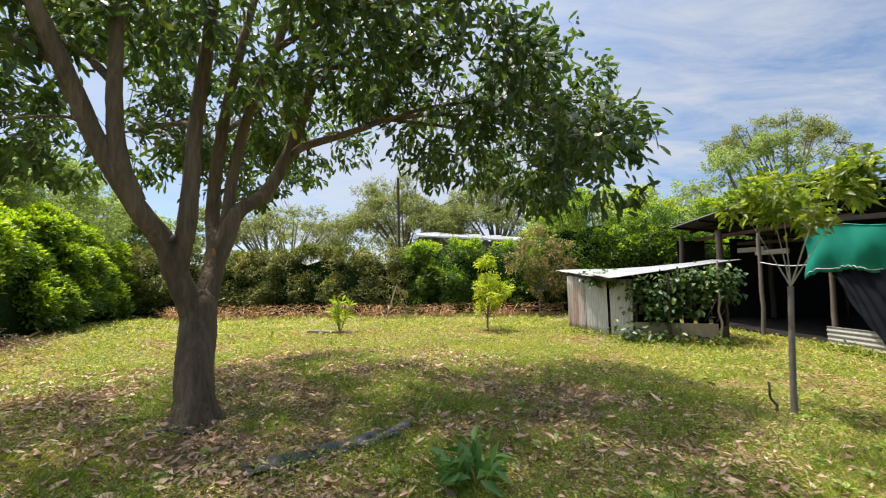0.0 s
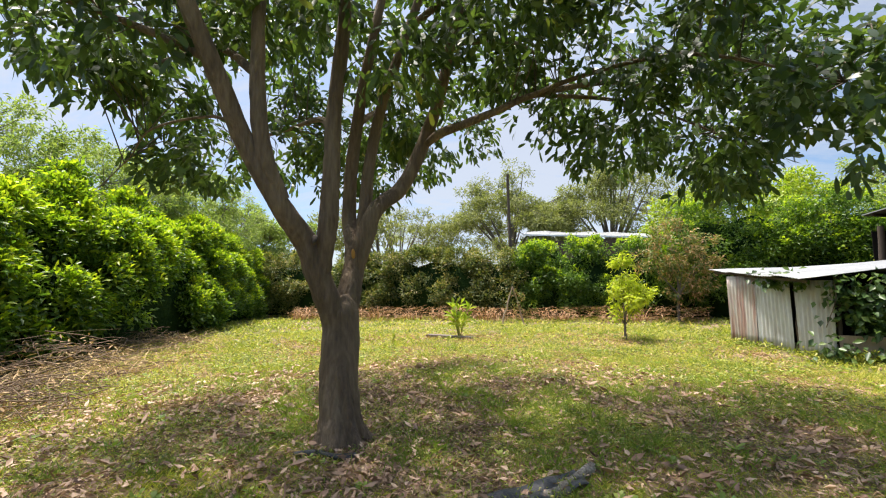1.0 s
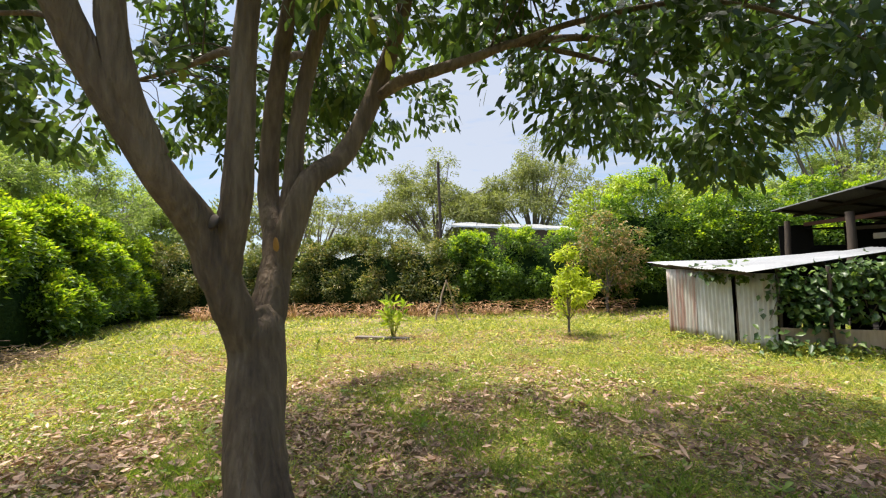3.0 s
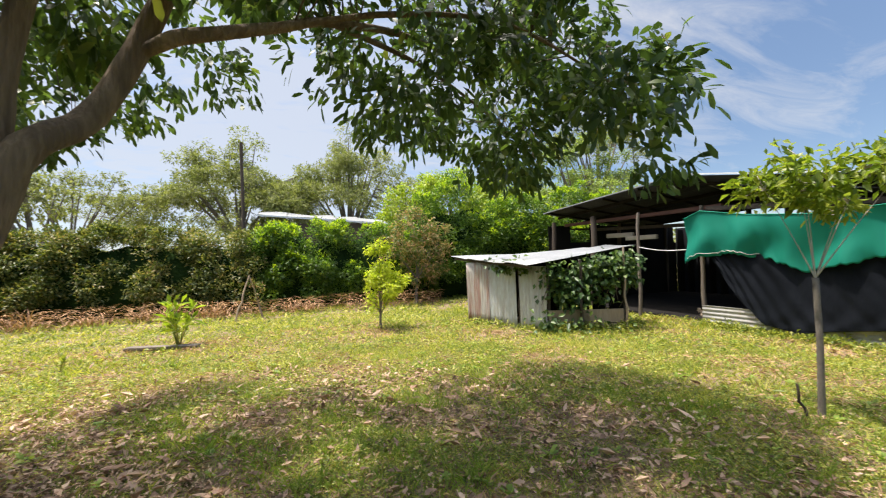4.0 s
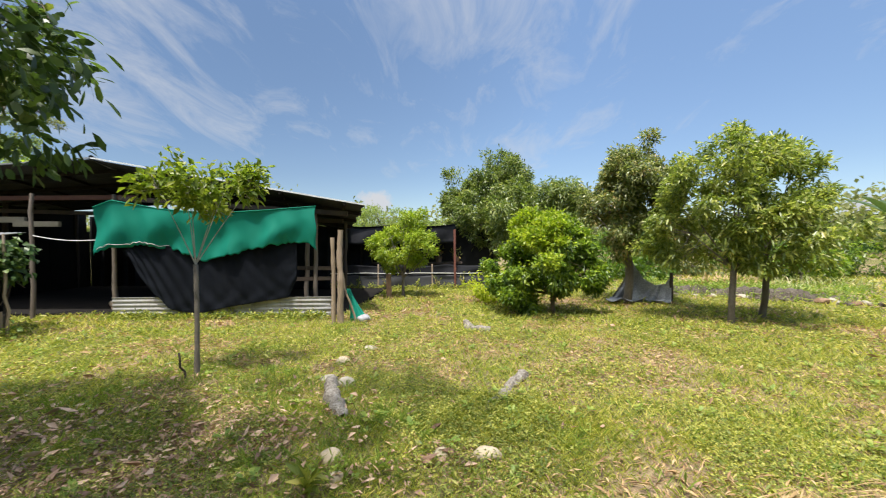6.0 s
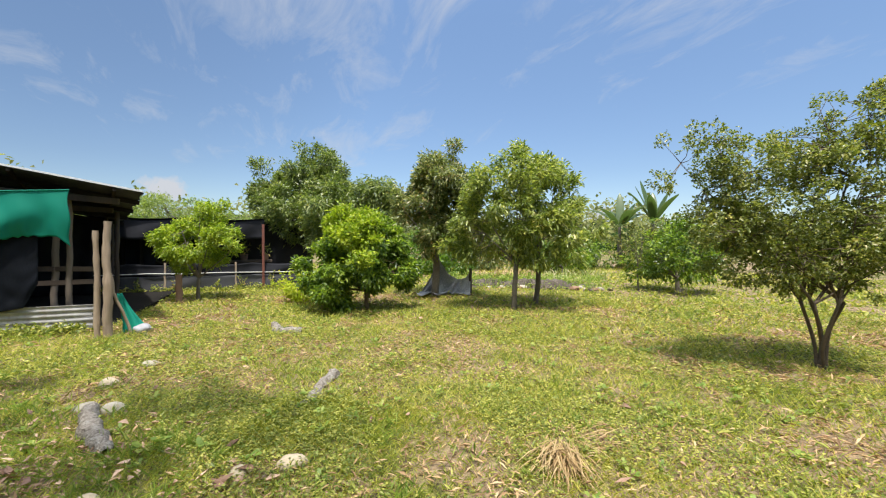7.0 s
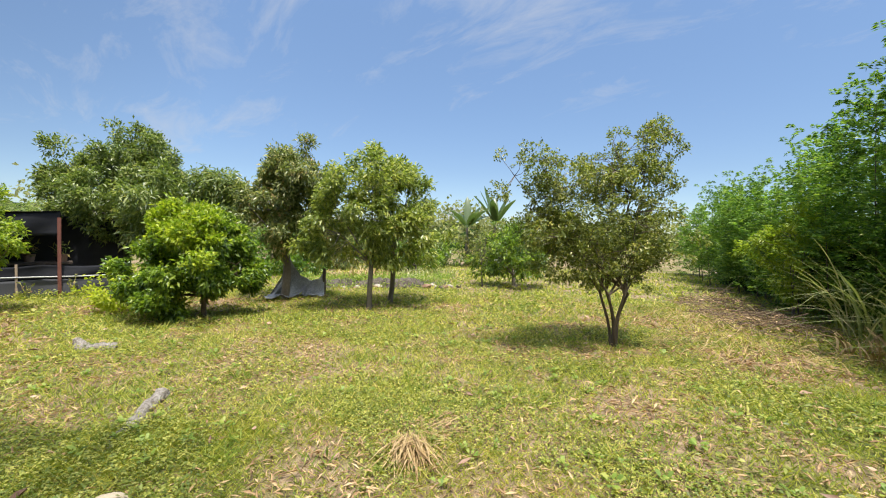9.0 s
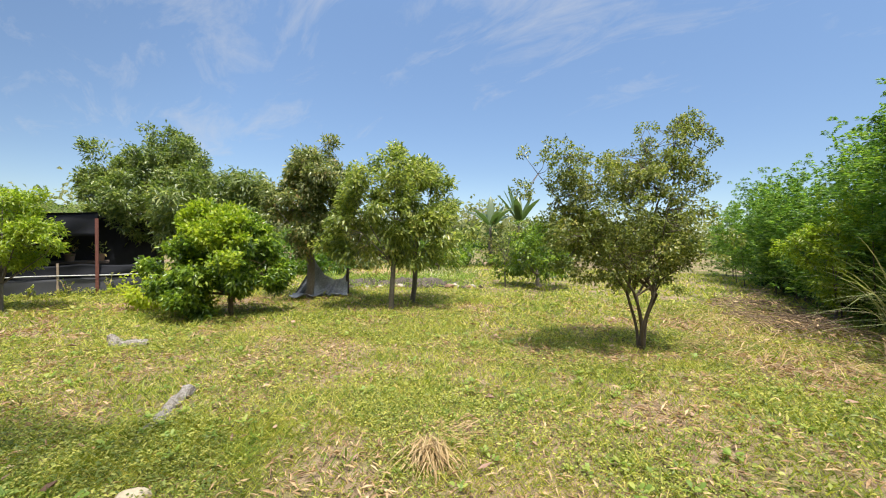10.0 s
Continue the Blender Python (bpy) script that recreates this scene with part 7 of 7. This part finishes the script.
def lawn():
    g = np.random.default_rng(401)
    out = []
    for r0, r1, dens, h, w in ((0.0, 3.5, 3900, 0.06, 0.0045), (3.5, 7.5, 1400, 0.07, 0.0085), (7.5, 13, 330, 0.09, 0.018), (13, 24, 50, 0.12, 0.045)):
        n = int(math.pi * (r1 * r1 - r0 * r0) * dens)
        r, a = np.sqrt(g.uniform(r0 * r0, r1 * r1, n)), g.uniform(0, 2 * np.pi, n)
        x, y = -0.3 + r * np.cos(a), 2.2 + r * np.sin(a)
        keep = clear(x, y) & (g.random(n) > np.clip(0.42 * shade(x, y) + 0.42 * drift(x, y), 0, 0.97)) & (patch(x, y) + g.normal(0, 0.35, n) < 0.72)
        x, y = x[keep], y[keep]
        n = len(x)
        az = g.uniform(0, 2 * np.pi, n)
        d = np.stack([np.cos(az), np.sin(az), g.uniform(0.35, 1.6, n)], 1)
        L = h * g.uniform(0.5, 1.5, n) * (1 + 0.5 * np.clip(-patch(x, y), 0, 1))
        c = np.stack([x, y, gz(x, y) - 0.004], 1)
        out.append((slips_of if r0 == 0 else spikes_of)(c, d, g.normal(0, 0.5, (n, 3)) + np.array([0, 0, 0.5]), L, w * g.uniform(0.7, 1.5, n)))
    ob = part("lawn_grass", join(out), MAT["grass"])
    tagged(ob, "short green and yellow grass of the lawn", "grass", kind="stuff")


def tufts():
    """Longer grass in clumps that the mower missed."""
    g = np.random.default_rng(405)
    k, per = 420, 46
    r, a = 12 * g.random(k) ** 0.65, g.uniform(0, 2 * np.pi, k)
    x0, y0 = -0.2 + r * np.cos(a), 1.6 + r * np.sin(a)
    # fresh grass grows thick in the shade of the old tree
    xs, ys = g.uniform(-6.5, 4.5, 1700), g.uniform(0.8, 8.0, 1700)
    lush = g.random(1700) < shade(xs, ys) * (1 - drift(xs, ys)) ** 1.5
    x0, y0 = np.concatenate([x0, xs[lush]]), np.concatenate([y0, ys[lush]])
    ok = clear(x0, y0) & (np.hypot(x0 + 1.0, y0 - 1.2) > 0.9)
    x0, y0, k = x0[ok], y0[ok], int(ok.sum())
    wide = g.uniform(0.05, 0.2, k)
    x = np.repeat(x0, per) + np.repeat(wide, per) * g.normal(0, 1, k * per)
    y = np.repeat(y0, per) + np.repeat(wide, per) * g.normal(0, 1, k * per)
    d = np.concatenate([g.normal(0, 0.5, (k * per, 2)), g.uniform(0.5, 1.2, (k * per, 1))], 1)
    L = np.repeat(g.uniform(0.07, 0.17, k), per) * g.uniform(0.5, 1.2, k * per)
    c = np.stack([x, y, gz(x, y) - 0.004], 1)
    ob = part("grass_tuft", slips_of(c, d, g.normal(0, 0.5, (k * per, 3)) + np.array([0, 0.4, 0.3]), L, 0.008 * g.uniform(0.7, 1.4, k * per)), MAT["tuft"])
    tagged(ob, "clumps of longer green grass left in the lawn", "grass", kind="stuff")


def ground_cover():
    g = np.random.default_rng(402)
    out = []
    for r0, r1, dens, size in ((0.0, 4.2, 3500, 0.028), (4.2, 9, 750, 0.045), (9, 18, 110, 0.085)):
        n = int(math.pi * (r1 * r1 - r0 * r0) * dens)
        r, a = np.sqrt(g.uniform(r0 * r0, r1 * r1, n)), g.uniform(0, 2 * np.pi, n)
        x, y = -0.3 + r * np.cos(a), 2.2 + r * np.sin(a)
        keep = clear(x, y) & (g.random(n) > 0.45 * drift(x, y)) & (np.sin(x * 2.1 + 3 * np.sin(y * 1.3)) + np.sin(y * 2.7 - x) + g.normal(0, 0.5, n) > -0.1) & (patch(x, y) + g.normal(0, 0.4, n) < 0.75)
        x, y = x[keep], y[keep]
        n = len(x)
        c = np.stack([x, y, gz(x, y) + g.uniform(0.005, 0.07, n)], 1)
        d = np.concatenate([g.normal(0, 1, (n, 2)), g.uniform(-0.1, 0.5, (n, 1))], 1)
        out.append(slips_of(c, d, np.tile([0, 0, 1.0], (n, 1)) + g.normal(0, 0.3, (n, 3)), size * np.exp(g.normal(-0.1, 0.4, n)), size * g.uniform(0.35, 0.75, n)))
    ob = part("ground_weeds", join(out), MAT["weed"])
    tagged(ob, "low broad-leaved weeds among the grass", "weeds", kind="stuff")


def herbs():
    """Small broad-leaved plants, each a ring of leaves, that stand a little out of the lawn."""
    g = np.random.default_rng(406)
    k, per = 1100, 9
    r, a = 8.5 * g.random(k) ** 0.6, g.uniform(0, 2 * np.pi, k)
    x, y = -0.3 + r * np.cos(a), 1.9 + r * np.sin(a)
    ok = clear(x, y) & (patch(x, y) < 0.5) & (g.random(k) > 0.5 * drift(x, y))
    x, y = x[ok], y[ok]
    p = np.stack([x, y, gz(x, y) + g.uniform(0.01, 0.05, len(x))], 1)
    az = g.uniform(0, 2 * np.pi, len(x) * per)
    d = np.stack([np.cos(az), np.sin(az), g.uniform(0.15, 1.1, len(az))], 1)
    L = np.repeat(g.uniform(0.035, 0.085, len(x)), per) * g.uniform(0.6, 1.1, len(az))
    c = np.repeat(p, per, 0) + d * (0.2 * L)[:, None] + g.normal(0, 0.012, (len(az), 3)) * (1, 1, 0.3)
    ob = part("lawn_herbs", leaves_of(c, d, np.tile([0, 0, 1.0], (len(az), 1)), L, L * g.uniform(0.4, 0.6, len(az)), g.uniform(0.1, 0.6, len(az))), MAT["tuft"])
    tagged(ob, "small broad-leaved plants dotted over the lawn", "weeds", kind="stuff")


def dry_bits():
    """Straw and torn dry leaves on the worn patches of the lawn."""
    g = np.random.default_rng(404)
    n = 185000
    r, a = 11 * g.random(n) ** 0.62, g.uniform(0, 2 * np.pi, n)
    x, y = -0.3 + r * np.cos(a), 1.6 + r * np.sin(a)
    keep = clear(x, y) & (patch(x, y) + g.normal(0, 0.5, n) > 0.38)
    x, y, r = x[keep], y[keep], r[keep]
    n = len(x)
    c = np.stack([x, y, gz(x, y) + g.uniform(0.004, 0.05, n)], 1)
    d = np.concatenate([g.normal(0, 1, (n, 2)), g.normal(0.05, 0.25, (n, 1))], 1)
    L = (0.045 + 0.004 * r) * g.uniform(0.5, 2.0, n)
    ob = part("dry_grass_bits", slips_of(c, d, np.tile([0, 0, 1.0], (n, 1)) + g.normal(0, 0.3, (n, 3)), L, L * g.uniform(0.05, 0.22, n)), MAT["dry_bit"])
    tagged(ob, "dry straw and torn leaves on worn patches of lawn", "dry grass", kind="stuff")


def litter():
    """Fallen leaves under the old tree: many torn crumbs, fewer whole leaves."""
    g = np.random.default_rng(403)
    n = 190000
    x, y = g.uniform(-8.5, 6.5, n), g.uniform(-0.5, 9.5, n)
    keep = g.random(n) < drift(x, y) * np.interp(x, [-2.0, 0.0], [1.0, 0.6])
    x, y = x[keep], y[keep]
    n = len(x)
    d = np.concatenate([g.normal(0, 1, (n, 2)), g.normal(0, 0.35, (n, 1))], 1)
    c = np.stack([x, y, gz(x, y) + g.uniform(0.006, 0.045, n)], 1)
    size = 0.045 * np.exp(g.normal(0, 0.35, n))
    crumbs = slips_of(c, d, np.tile([0, 0, 1.0], (n, 1)) + g.normal(0, 0.5, (n, 3)), size, size * g.uniform(0.12, 0.6, n), 0.3)
    m = 24000
    x, y = g.uniform(-8.5, 6.5, m), g.uniform(-0.5, 9.5, m)
    keep = g.random(m) < 0.25 * shade(x, y) + 0.75 * drift(x, y)
    x, y = np.concatenate([x[keep], g.uniform(-9, 9, 420)]), np.concatenate([y[keep], g.uniform(-7, 10, 420)])
    m = len(x)
    c = np.stack([x, y, gz(x, y) + g.uniform(0.02, 0.06, m)], 1)
    d = np.concatenate([g.normal(0, 1, (m, 2)), g.normal(0, 0.12, (m, 1))], 1)
    size = np.minimum(0.088 * np.exp(g.normal(-0.15, 0.35, m)), 0.14)
    whole = blades_of(c, d, np.tile([0, 0, 1.0], (m, 1)) + g.normal(0, 0.3, (m, 3)), size, size * g.uniform(0.28, 0.5, m), g.uniform(-0.6, 0.6, m), g.choice([-0.35, 0.35, 0.15], m)[:, None])
    ob = part("dead_leaves", join([crumbs, whole]), MAT["dead_leaf"])
    tagged(ob, "brown fallen leaves scattered under the tree", "leaf litter", kind="stuff")



lawn()
tufts()
ground_cover()
herbs()
dry_bits()
litter()
